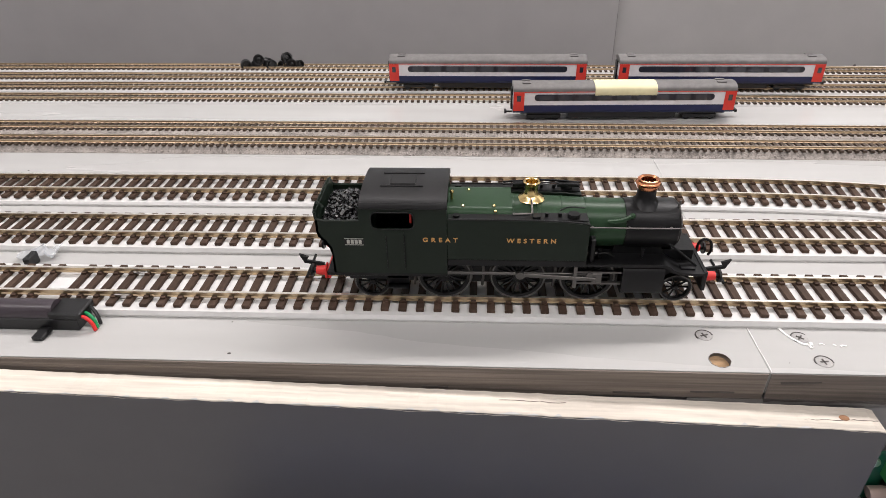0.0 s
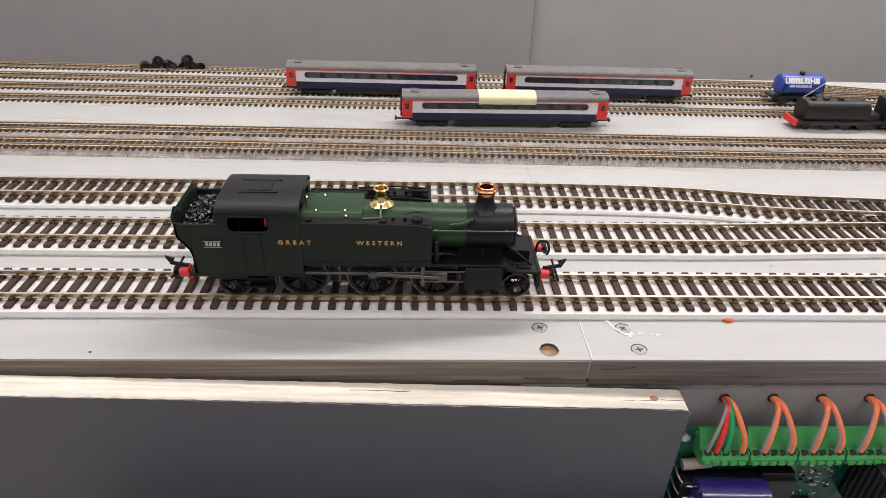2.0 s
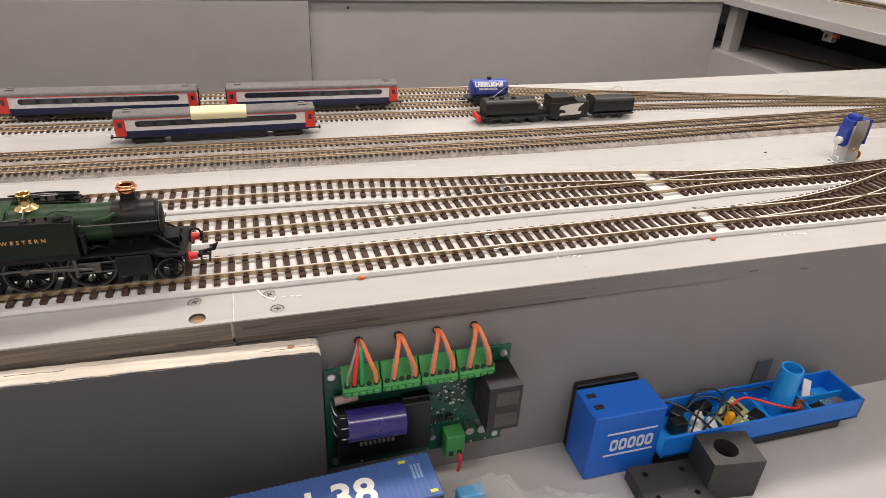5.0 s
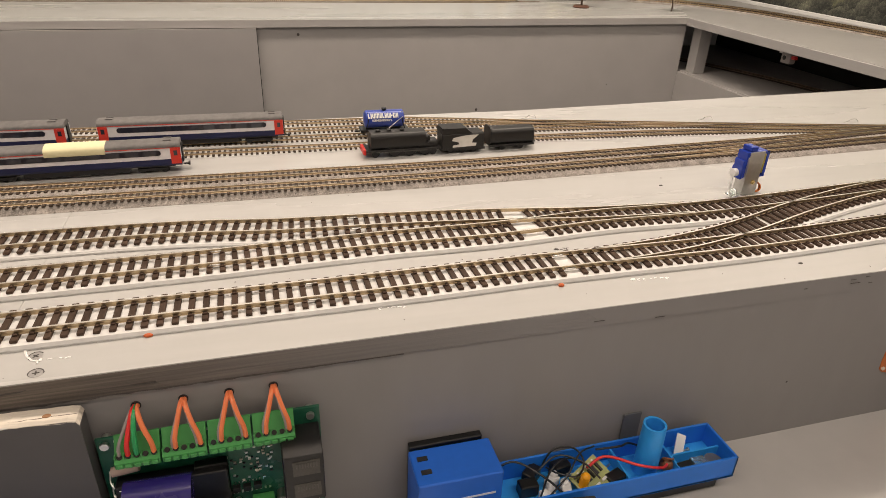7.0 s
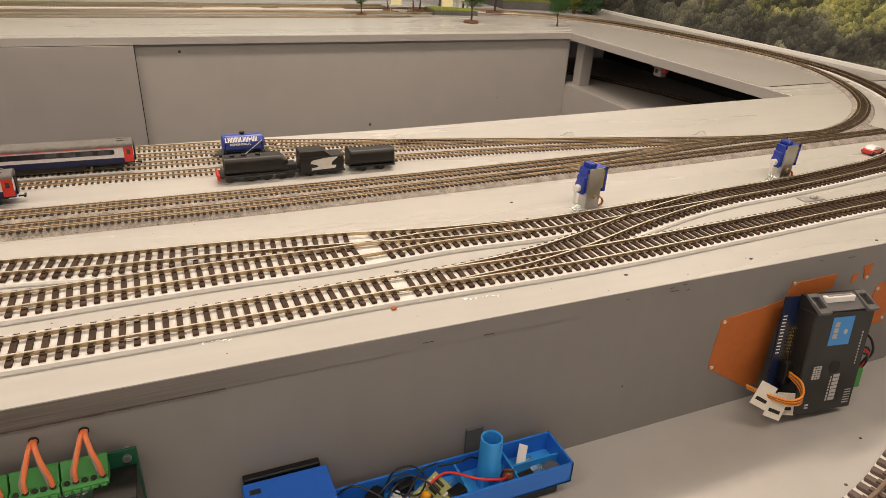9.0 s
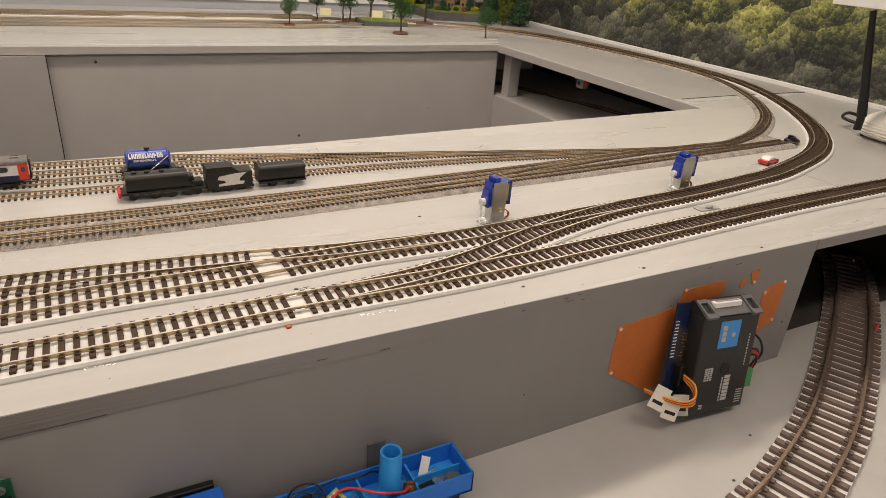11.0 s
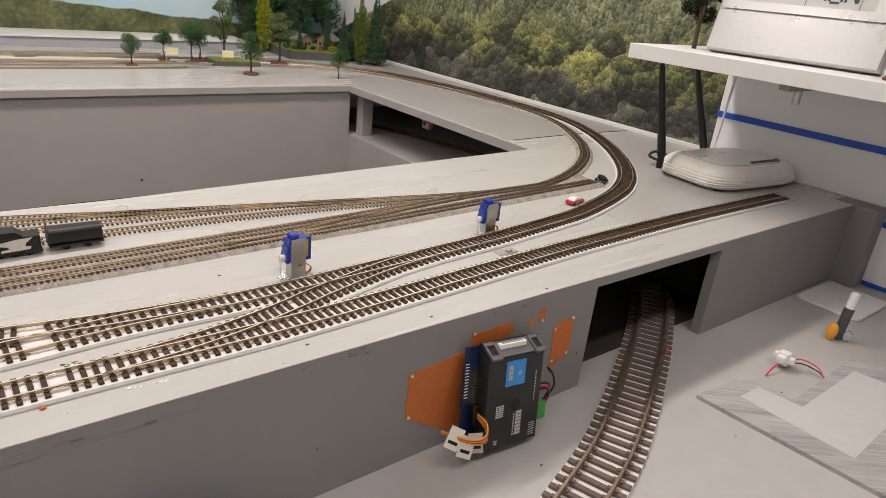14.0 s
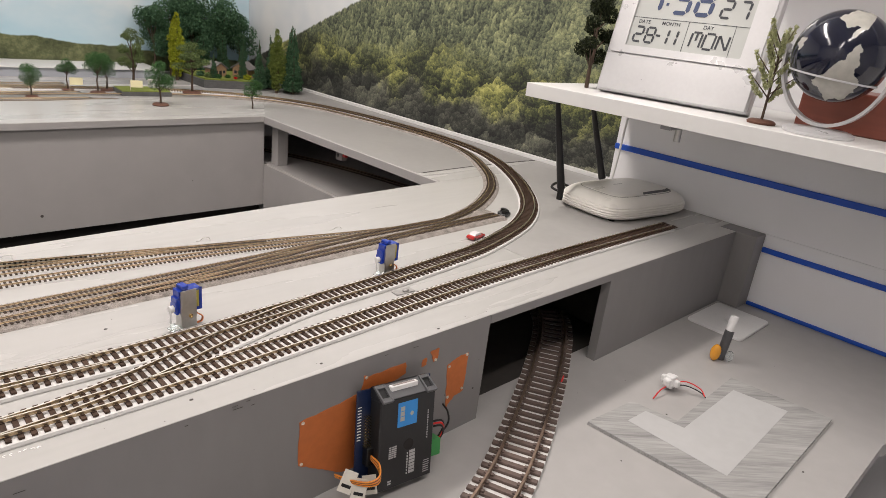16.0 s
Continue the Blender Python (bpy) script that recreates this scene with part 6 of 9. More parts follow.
part("front_side", box(B(), -0.3195, -0.0005, -0.0304, -0.0300, 0.0006, 0.0450), "box_navy", hb)
letters("lettering", "38", 0.0235, Matrix.Translation((-0.0577, -0.0250, 0.0459)), "chalk", hb, 1.05, 0.0007)
for x0, x1, y1 in ((0.0007, 0.0038, 0.0167), (0.0062, 0.0095, 0.0120), (0.0135, 0.0168, 0.0125), (0.0190, 0.0222, 0.0125), (0.0252, 0.0285, 0.0125), (0.0298, 0.0325, 0.0122), (0.0358, 0.0392, 0.0155)):
    part("name_bar", box(B(), -0.1060 + x0, -0.1060 + x1, -0.0252, -0.0250 + y1, 0.04585, 0.04595), "chalk", hb)
bm = B()
for x, y in ((-0.0150, -0.0035), (-0.0035, -0.0265)):
    box(bm, x - 0.003, x + 0.001, y - 0.001, y + 0.001, 0.0456, 0.0458)
part("yellow_mark", bm, mat("yellow_ink", (0.65, 0.60, 0.08), 0.5, var=0.05, scale=200, bump=0), hb)
bm = B()
for q in range(3):
    box(bm, -0.0125 + q * 0.0020, -0.0112 + q * 0.0020, -0.0165, -0.0065, 0.0456, 0.0458)
part("print_bar", bm, mat("pale_blue_ink", (0.22, 0.34, 0.55), 0.5, var=0.05, scale=200, bump=0), hb)

# ---- crumpled clear bag ----
bm = B()
rb = random.Random(12)
N1_, N2_ = 26, 18
grid = []
for j in range(N2_):
    row = []
    for i in range(N1_):
        u, v = i / (N1_ - 1), j / (N2_ - 1)
        x = 0.112 + 0.095 * u + 0.012 * math.sin(5 * v) + rb.uniform(-0.0015, 0.0015)
        y = -0.030 - 0.085 * v - 0.02 * u + rb.uniform(-0.0015, 0.0015)
        z = ZL + 0.004 + 0.020 * math.exp(-((u - 0.25) / 0.3) ** 2) * (0.4 + 0.6 * abs(math.sin(6 * v + 7 * u))) * (1 - 0.3 * v) + rb.uniform(0, 0.0065)
        row.append(bm.verts.new((x, y, z)))
    grid.append(row)
for j in range(N2_ - 1):
    for i in range(N1_ - 1):
        bm.faces.new((grid[j][i], grid[j][i + 1], grid[j + 1][i + 1], grid[j + 1][i]))
bagm = glass("bag_film", (0.90, 0.91, 0.92), 0.06, 0.0)
bagm.node_tree.nodes["Principled BSDF"].inputs["Alpha"].default_value = 0.17
bag = thing("plastic_bag", "crumpled clear plastic bag with light blue parts inside", "plastic bag")
o = part("film", bm, bagm, bag, smooth=True)
o.visible_shadow = False
M["sky_blue"] = mat("sky_blue_plastic", (0.12, 0.42, 0.75), 0.4, var=0.08, scale=200, bump=0.03)
bm = box(B(), 0.108, 0.122, -0.062, -0.040, ZL + 0.0006, ZL + 0.016, 0.001, m=Matrix.Translation((0.115, -0.05, 0)) @ Matrix.Rotation(radians(18), 4, "Z") @ Matrix.Translation((-0.115, 0.05, 0)))
box(bm, 0.112, 0.128, -0.042, -0.034, ZL + 0.0006, ZL + 0.020, 0.001)
part("blue_piece", bm, "sky_blue", bag)
bm = B()
for k in range(7):
    box(bm, -0.003, 0.003, -0.002, 0.002, 0, 0.003, 0.0004, m=Matrix.Translation((0.123 + 0.004 * k, -0.046 - 0.005 * (k % 3), ZL + 0.0008)) @ Matrix.Rotation(k, 4, "Z"))
part("black_piece", bm, "black", bag)

# ---- bright blue box and tray ----
M["tray_blue"] = mat("tray_blue", (0.004, 0.175, 0.70), 0.35, var=0.07, scale=200, bump=0.05)
M["cup_blue"] = mat("cup_blue", (0.012, 0.33, 0.84), 0.35, var=0.06, scale=200, bump=0.05)
tr_ = thing("blue_tray", "bright blue plastic tray with a closed box end", "plastic tray")
bm = box(B(), 0.1985, 0.2478, -0.0330, -0.0055, ZL + 0.0002, -0.0790, 0.0008)
bx = part("box_end", bm, mat("box_end_blue", (0.006, 0.125, 0.60), 0.42, var=0.07, scale=200, bump=0.08), tr_)
bm = B()
for y in (-0.0135, -0.0235):
    box(bm, 0.2020, 0.2080, y - 0.0016, y + 0.0016, -0.0793, -0.0785)
part("slot", bm, "dark", bx)
bm = B()
for z in (-0.0945, -0.1125):
    box(bm, 0.2085, 0.2435, -0.0334, -0.0331, z, z + 0.0012)
for k in range(5):
    x = 0.2120 + 0.0062 * k
    plate_holes(bm, rounded(x, x + 0.0052, -0.1085, -0.0990, 0.0020), [rounded(x + 0.0014, x + 0.0038, -0.1065, -0.1010, 0.0010)], -0.0334, -0.0331)
part("logo_shape", bm, mat("logo_silver", (0.62, 0.66, 0.74), 0.4, var=0.05, scale=200, bump=0), bx)
bm = B()
T0, T1, F0, F1, ZB, ZT = 0.2479, 0.4060, -0.0385, -0.0060, ZL + 0.0132, -0.1010
box(bm, T0, T1, F0, F1, ZB, ZB + 0.0016)
box(bm, T0, T1, F0, F0 + 0.0016, ZB, ZT, 0.0003)
box(bm, T0, T1, F1 - 0.0016, F1, ZB, ZT, 0.0003)
box(bm, T1 - 0.0016, T1, F0, F1, ZB, ZT, 0.0003)
part("tray", bm, "tray_blue", tr_)
# Inner faces in brighter blue: light through the plastic put into the colour.
part("tray_floor", box(B(), T0 + 0.0005, T1 - 0.0018, F0 + 0.0018, F1 - 0.0018, ZB + 0.00165, ZB + 0.0022), "cup_blue", tr_)
for a_ in ((0.332, 0.3335, F0 + 0.0016, F1 - 0.0016), (0.3675, 0.3690, F0 + 0.0016, F1 - 0.0016), (0.3691, T1 - 0.0017, -0.0225, -0.0212)):
    part("divider", box(B(), *a_, ZB + 0.0016, ZB + 0.011), "cup_blue", tr_)
bm = lathe(B(), [(0.0078, ZB + 0.0016), (0.0072, -0.0770), (0.0058, -0.0770), (0.0055, -0.1050), (0.0, -0.1050)], 32, Matrix.Translation((0.3510, -0.0215, 0)))
part("cup", bm, "cup_blue", tr_, "round blue tube cup", smooth=True)
solid("tray_base", box(B(), 0.2482, 0.4005, -0.0335, -0.0100, ZL + 0.0001, ZL + 0.0130, 0.0012), "black", "black plastic block under the blue tray", "plastic block")
zp = ZB + 0.0023
def loose(name, label, cat, bm, mtl, smooth=False):
    return solid(name, bm, mtl, label, cat, "parts in the tray", smooth=smooth)
lean = Matrix.Translation((0.3105, -0.0225, zp)) @ Matrix.Rotation(radians(24), 4, "X") @ Matrix.Rotation(radians(28), 4, "Z")
bm = box(B(), -0.0120, 0.0120, -0.0095, 0.0095, 0.0078, 0.0088, m=lean)
loose("stripboard", "pale yellow-green scrap of circuit board", "circuit board", bm, mat("stripboard", (0.33, 0.36, 0.13), 0.4, var=0.15, scale=300, bump=0.1))
board = bpy.data.objects["stripboard"]
for k in range(6):
    x = -0.0090 + 0.0034 * k
    part("chip", box(B(), x - 0.0009, x + 0.0009, -0.0010, 0.0052, 0.0089, 0.0103, 0.0002, m=lean), "black", board)
    part("solder_pad", box(B(), x - 0.0006, x + 0.0006, 0.0058, 0.0080, 0.0089, 0.0093, m=lean), "steel", board)
for k in range(3):
    x = -0.0070 + 0.0060 * k
    part("resistor", cyl(B(), lean @ Vector((x - 0.0018, -0.0052, 0.0098)), lean @ Vector((x + 0.0018, -0.0052, 0.0098)), 0.0009, seg=8), "white_plastic", board)
bm = cyl(B(), (0.2900, -0.0285, zp + 0.004), (0.2915, -0.0285, zp + 0.0120), 0.0030, seg=16)
ball(bm, (0.2916, -0.0285, zp + 0.0125), 0.0030, 14, 8)
loose("amber_led", "small amber light-emitting diode", "lamp", bm, mat("amber", (0.85, 0.36, 0.02), 0.2, var=0.05, scale=200, bump=0), True).matrix_world = pose(0.0125, 0, 0)
for k, (x, y, a) in enumerate(((0.287, -0.019, 30), (0.293, -0.027, 70), (0.280, -0.028, 10))):
    bm = box(B(), -0.0045, 0.0045, -0.003, 0.003, 0, 0.006, 0.0006)
    ball(bm, (0.003, 0.001, 0.006), 0.0028, 10, 6)
    loose("plug_piece", "small white plastic plug", "plug", bm, "white_plastic").matrix_world = pose(x, y, zp + 0.0003, 0, 0, a)
for k, (x, y, a) in enumerate(((0.270, -0.021, 0), (0.276, -0.012, 40), (0.296, -0.011, 10), (0.3255, -0.028, 20), (0.374, -0.032, 5))):
    bm = box(B(), -0.006, 0.006, -0.004, 0.004, 0, 0.009, 0.0008)
    loose("black_piece", "small black plastic part", "plastic part", bm, "black").matrix_world = pose(x, y, zp + 0.0002, 0, 0, a)
bm = box(B(), -0.009, 0.009, -0.0032, 0.0032, -0.0004, 0.0004, m=Matrix.Translation((0.3790, -0.0160, zp + 0.007)) @ Euler((0.5, -0.7, 0.9)).to_matrix().to_4x4())
loose("white_tag", "white plastic tag with a small hole", "tag", bm, "white_plastic")
bm = cyl(B(), (0.3950, -0.0300, zp), (0.3950, -0.0300, zp + 0.007), 0.0055, seg=18)
loose("grey_knob", "dark grey round knob", "knob", bm, mat("knob_grey", (0.09, 0.10, 0.13), 0.5, var=0.1, scale=200, bump=0.05))
bm = box(B(), 0.379, 0.389, -0.0345, -0.0265, zp, zp + 0.009, 0.0005)
o = loose("clear_cube", "small clear plastic cube", "plastic cube", bm, "clear")
bm = ball(B(), (0.3640, -0.0250, zp + 0.005), 0.0045, 12, 8)
tube(bm, [(0.3640, -0.0250, zp + 0.005), (0.3600, -0.0250, zp + 0.011), (0.3650, -0.0280, zp + 0.012), (0.3690, -0.0240, zp + 0.008)], 0.0007, 6)
loose("small_motor", "small brown coil motor", "motor", bm, "brown_wire")
loose("pink_wire", "thin pink-red wire over the tray", "wire", tube(B(), [(0.308, -0.022, zp + 0.013), (0.322, -0.019, zp + 0.016), (0.340, -0.030, zp + 0.015), (0.356, -0.031, zp + 0.010), (0.364, -0.026, zp + 0.007)], 0.0009, 8), "wire_red", True)
loose("dark_wire", "thin black wire curled over the tray", "wire", tube(B(), [(0.245, -0.012, zp + 0.010), (0.262, -0.012, zp + 0.019), (0.277, -0.024, zp + 0.016), (0.288, -0.033, zp + 0.008)], 0.0007, 8), "wire_black", True)
loose("dark_wire", "thin black wire curled over the tray", "wire", tube(B(), [(0.318, -0.013, zp + 0.017), (0.333, -0.016, zp + 0.019), (0.345, -0.011, zp + 0.014), (0.362, -0.019, zp + 0.008)], 0.0007, 8), "wire_black", True)
for k, pts in enumerate((
        [(0.282, -0.010, zp + 0.004), (0.290, -0.009, zp + 0.019), (0.303, -0.011, zp + 0.020), (0.308, -0.018, zp + 0.014), (0.300, -0.026, zp + 0.012), (0.288, -0.024, zp + 0.015), (0.284, -0.015, zp + 0.012)],
        [(0.278, -0.014, zp + 0.008), (0.292, -0.012, zp + 0.017), (0.306, -0.020, zp + 0.016), (0.314, -0.030, zp + 0.010)],
        [(0.276, -0.034, zp + 0.006), (0.290, -0.030, zp + 0.018), (0.304, -0.018, zp + 0.022), (0.318, -0.011, zp + 0.018)],
        [(0.2745, -0.030, zp + 0.004), (0.284, -0.022, zp + 0.018), (0.300, -0.014, zp + 0.015), (0.312, -0.013, zp + 0.006)])):
    loose("dark_wire", "thin black wire curled over the tray", "wire", tube(B(), pts, 0.0006, 8), "wire_black", True)
rw_ = random.Random(23)
for k, (x, y) in enumerate(((0.262, -0.030), (0.300, -0.014), (0.316, -0.031), (0.326, -0.016), (0.341, -0.030), (0.375, -0.030), (0.388, -0.014))):
    bm = cyl(B(), (0, 0, 0.0008), (0.005, 0, 0.0012), 0.0007, seg=8)
    cyl(bm, (-0.0008, 0, 0.0008), (0.0, 0, 0.0008), 0.0016, seg=10)
    loose("small_screw", "tiny bright steel screw lying in the tray", "screw", bm, "steel").matrix_world = pose(x, y, zp + 0.0006, 0, 0, rw_.uniform(0, 360))
loose("spring", "small brass coil spring in the tray", "spring", tube(B(), [(0.270 + 0.0006 * q, -0.0125 + 0.0016 * math.cos(q * 1.3), zp + 0.0022 + 0.0016 * math.sin(q * 1.3)) for q in range(18)], 0.0003, 5), "brass", True)
solid("foam_pad", box(B(), 0.1995, 0.2440, -0.0050, -0.0001, ZL + 0.0002, -0.0772, 0.0006), "black", "thin black slab behind the blue box", "pad")
solid("dark_tape", box(B(), 0.3430, 0.3560, -0.0014, 0.0001, -0.1120, -0.0860, 0.0003), mat("slate_tape", (0.09, 0.095, 0.105), 0.5, var=0.1, scale=200, bump=0.05), "dark grey plastic tab on the fascia", "tab")

# ---- black printed blocks ----
M["print_black"] = mat("printed_black", (0.030, 0.028, 0.028), 0.5, var=0.2, scale=500, bump=0.35, stretch=(1, 1, 6))
jb_ = thing("printed_block", "flat black printed block with four screw holes", "plastic block", pose(0.2455, -0.0550, ZL + 0.0001, 0, 0, -4))
part("plate", plate_holes(B(), [(-0.0215, -0.016), (0.0215, -0.016), (0.0215, 0.016), (-0.0215, 0.016)], [[(x + 0.002 * math.cos(a), y + 0.002 * math.sin(a)) for a in [math.pi * q / 6 for q in range(12)]] for x, y in ((-0.013, -0.009), (0.013, -0.009), (0.013, 0.009), (-0.013, 0.009))], 0.0, 0.0098, axis="z"), "print_black", jb_)
hb_ = thing("printed_holder", "black printed block with a round hole in its top", "plastic block", pose(0.2830, -0.0545, ZL + 0.0001, 0, 0, -8))
part("block", plate_holes(B(), [(-0.0170, -0.0125), (0.0170, -0.0125), (0.0170, 0.0125), (-0.0170, 0.0125)], [[(-0.003 + 0.0075 * math.cos(a), 0.0075 * math.sin(a)) for a in [math.pi * q / 12 for q in range(24)]]], 0.0, 0.0305, axis="z"), "print_black", hb_)
part("hole_floor", box(B(), -0.0165, 0.0165, -0.012, 0.012, 0.0004, 0.004), "dark", hb_)

# ---- black controller module with orange paint behind it ----
M["orange_paint"] = mat("orange_primer", (0.52, 0.145, 0.035), 0.6, var=0.14, scale=120, bump=0.2, stain=0.25, stain_col=(0.32, 0.10, 0.04))
def patch(poly):
    rz = random.Random(len(poly))
    pts = []
    for k in range(len(poly)):
        (x0, z0), (x1, z1) = poly[k], poly[(k + 1) % len(poly)]
        for q in range(6):
            t = q / 6
            w = 0.0006 if q == 0 else 0.0008
            pts.append((x0 + (x1 - x0) * t + rz.uniform(-w, w), z0 + (z1 - z0) * t + rz.uniform(-w, w)))
    return solid("orange_patch", prism(B(), pts, -0.0003, 0.0004), "orange_paint", "patch of orange primer on the grey fascia", "paint patch", "orange patches")
patch([(0.553, -0.042), (0.5535, -0.0875), (0.575, -0.1005), (0.600, -0.116), (0.615, -0.118), (0.618, -0.035), (0.600, -0.0380)])
patch([(0.616, -0.046), (0.6185, -0.0185), (0.624, -0.0215), (0.668, -0.0215), (0.670, -0.033)])
patch([(0.727, -0.0425), (0.740, -0.0385), (0.757, -0.0365), (0.7555, -0.083), (0.741, -0.086), (0.731, -0.0975), (0.729, -0.070)])
patch([(0.7055, -0.0315), (0.700, -0.0195), (0.7115, -0.0180), (0.7105, -0.0300)])
patch([(0.690, -0.0255), (0.696, -0.024), (0.695, -0.032), (0.689, -0.033)])
bm = B()
for x, z in ((0.556, -0.044), (0.556, -0.0865), (0.621, -0.0215), (0.7075, -0.0300), (0.729, -0.0450), (0.754, -0.0385), (0.7525, -0.0790), (0.732, -0.0830)):
    cyl(bm, (x, -0.0012, z), (x, 0.0006, z), 0.0016, seg=6)
tagged(solid("rawl_hole", bm, "rawwood"), "small pale nail holes in the fascia", "nail holes", kind="stuff")
M["module_black"] = mat("module_black", (0.016, 0.0165, 0.018), 0.38, var=0.12, scale=500, bump=0.12)
M["module_blue"] = mat("module_pcb_blue", (0.008, 0.018, 0.060), 0.35, var=0.2, scale=300, bump=0.05)
es = thing("controller_module", "black controller module with a blue label, wired to the fascia", "controller", Matrix.Translation((0.6480, -0.0098, -0.0785)) @ Matrix.Rotation(radians(-4), 4, "Z") @ Matrix.Rotation(radians(4), 4, "Y") @ Matrix.Rotation(radians(-9), 4, "X") @ Matrix.Diagonal((0.95, 0.95, 0.95, 1)))
part("circuit_board", box(B(), -0.0480, 0.0400, -0.0090, -0.0075, -0.0470, 0.0500, 0.0002), "module_blue", es)
bm = box(B(), -0.0330, 0.0330, -0.0270, -0.0092, -0.0500, 0.0420, 0.0012)
prism(bm, [(-0.0270, 0.0420), (-0.0092, 0.0420), (-0.0092, 0.0520), (-0.0130, 0.0520)], -0.0330, 0.0330, axis="x")
cs_ = part("case", bm, "module_black", es)
bm = box(B(), -0.0170, 0.0150, -0.0205, -0.0150, 0.0445, 0.0520, 0.0006)
part("socket", bm, "white_plastic", es, "white multi-pin socket")
part("socket_slot", box(B(), -0.0140, 0.0120, -0.0190, -0.0165, 0.0518, 0.0524), "wire_grey", es)
M["module_grey"] = mat("module_grey", (0.11, 0.112, 0.118), 0.4, var=0.1, scale=400, bump=0.1)
for x in (-0.0325, 0.0205):
    slope = Matrix.Translation((x + 0.006, -0.0200, 0.0472)) @ Matrix.Rotation(radians(32), 4, "X")
    bm = box(B(), -0.0060, -0.0042, -0.0110, 0.0090, -0.0010, 0.0022, 0.0003, m=slope)
    box(bm, 0.0042, 0.0060, -0.0110, 0.0090, -0.0010, 0.0022, 0.0003, m=slope)
    box(bm, -0.0043, 0.0043, -0.0110, -0.0060, -0.0010, 0.0020, 0.0003, m=slope)
    box(bm, -0.0043, 0.0043, 0.0050, 0.0090, -0.0010, 0.0020, 0.0003, m=slope)
    part("clip", bm, "module_grey", cs_)
part("top_face", prism(B(), [(-0.0268, 0.0424), (-0.0132, 0.0522), (-0.0132, 0.0526), (-0.0268, 0.0428)], -0.0200, 0.0200, axis="x"), "module_grey", cs_)
part("label", box(B(), -0.0130, 0.0105, -0.0273, -0.0270, 0.0120, 0.0370), mat("label_blue", (0.03, 0.26, 0.66), 0.4, var=0.06, scale=100, bump=0), cs_, "bright blue square label")
bm = B()
for k in range(3):
    box(bm, -0.0100, -0.0050, -0.0276, -0.0273, 0.0180 + k * 0.0052, 0.0222 + k * 0.0052)
ball(bm, (0.0040, -0.0273, 0.0235), 0.0022, 12, 6, (1, 0.1, 1))
part("logo_shape", bm, "pale", cs_)
part("key_hole", cyl(B(), (0.0020, -0.0274, -0.0085), (0.0020, -0.0269, -0.0085), 0.0058, seg=24), "dark", cs_)
M["print_pale"] = mat("pale_print", (0.45, 0.45, 0.45), 0.5, var=0.1, scale=400, bump=0)
bm = B()
for k in range(7):
    box(bm, 0.0035, 0.0105, -0.0273, -0.0270, -0.0400 + k * 0.0036, -0.0372 + k * 0.0036)
for k in range(8):
    box(bm, 0.0005, 0.0018, -0.0273, -0.0270, -0.0400 + k * 0.0030, -0.0380 + k * 0.0030)
for i in range(3):
    for j in range(6):
        box(bm, -0.0215 + i * 0.0032, -0.0190 + i * 0.0032, -0.0273, -0.0270, -0.0180 + j * 0.0021, -0.0165 + j * 0.0021)
for k in range(12):
    box(bm, 0.0240, 0.0252, -0.0273, -0.0270, -0.0080 + k * 0.0026, -0.0064 + k * 0.0026)
for k in range(6):
    box(bm, 0.0215, 0.0290, -0.0273, -0.0270, -0.0445 + k * 0.0024, -0.0437 + k * 0.0024)
box(bm, -0.0215, -0.0175, -0.0273, -0.0270, -0.0450, -0.0435)
box(bm, -0.0215, -0.0175, -0.0273, -0.0270, -0.0425, -0.0410)
part("print_bar", bm, "print_pale", cs_)
bm = B()
for i in range(3):
    for k in range(11):
        x, z = -0.0395 + i * 0.0024, -0.0060 + k * 0.0030
        cyl(bm, (x, -0.0150, z), (x, -0.0090, z), 0.00035, seg=6)
part("pin", bm, "brass", es)
bm = B()
for k in range(12):
    box(bm, -0.0465, -0.0425, -0.0093, -0.0090, 0.0000 + k * 0.0030, 0.0008 + k * 0.0030)
part("board_mark", bm, "chalk", es)
M["wire_amber"] = mat("amber_wire", (0.80, 0.27, 0.03), 0.35, var=0.06, scale=300, bump=0.0)
part("ribbon_plug", box(B(), -0.0400, -0.0320, -0.0180, -0.0092, -0.0250, -0.0060, 0.0008), "black", es)
for k in range(5):
    o_ = 0.0016 * k
    part("wire", tube(B(), [tuple(p_) for p_ in spline([(-0.0355, -0.0175, -0.0140 - o_ * 0.5), (-0.0335, -0.0290, -0.0180 - o_), (-0.0370, -0.0350, -0.0265 - o_), (-0.0480, -0.0330, -0.0300 - o_ * 0.6), (-0.0600, -0.0220, -0.0290 - o_ * 0.4), (-0.0690, -0.0080, -0.0270 - o_ * 0.3)], 0.003)], 0.0009, 8), "wire_amber" if k % 2 == 0 else "brown_wire", es, smooth=True)
for k, (x, z, a) in enumerate(((-0.0530, -0.0370, 16), (-0.0400, -0.0380, -8), (-0.0620, -0.0290, 26))):
    bm = box(B(), -0.0066, 0.0066, -0.0004, 0.0004, -0.0120, 0.0090, m=Matrix.Translation((x, -0.0270 + 0.003 * k, z)) @ Matrix.Rotation(radians(a), 4, "Y") @ Matrix.Rotation(radians(-32), 4, "Z"))
    tg = part("paper_tag", bm, mat("paper_tag", (0.72, 0.69, 0.62), 0.8, var=0.06, scale=300, bump=0.1), es, "white paper wire tag")
    bm = box(B(), -0.0045, 0.0045, -0.0007, -0.0004, -0.0070, -0.0040, m=Matrix.Translation((x, -0.0270 + 0.003 * k, z)) @ Matrix.Rotation(radians(a), 4, "Y") @ Matrix.Rotation(radians(-32), 4, "Z"))
    part("writing_bar", bm, "black", tg)
bm = box(B(), 0.0400, 0.0520, -0.0180, -0.0050, -0.0380, -0.0200, 0.0005)
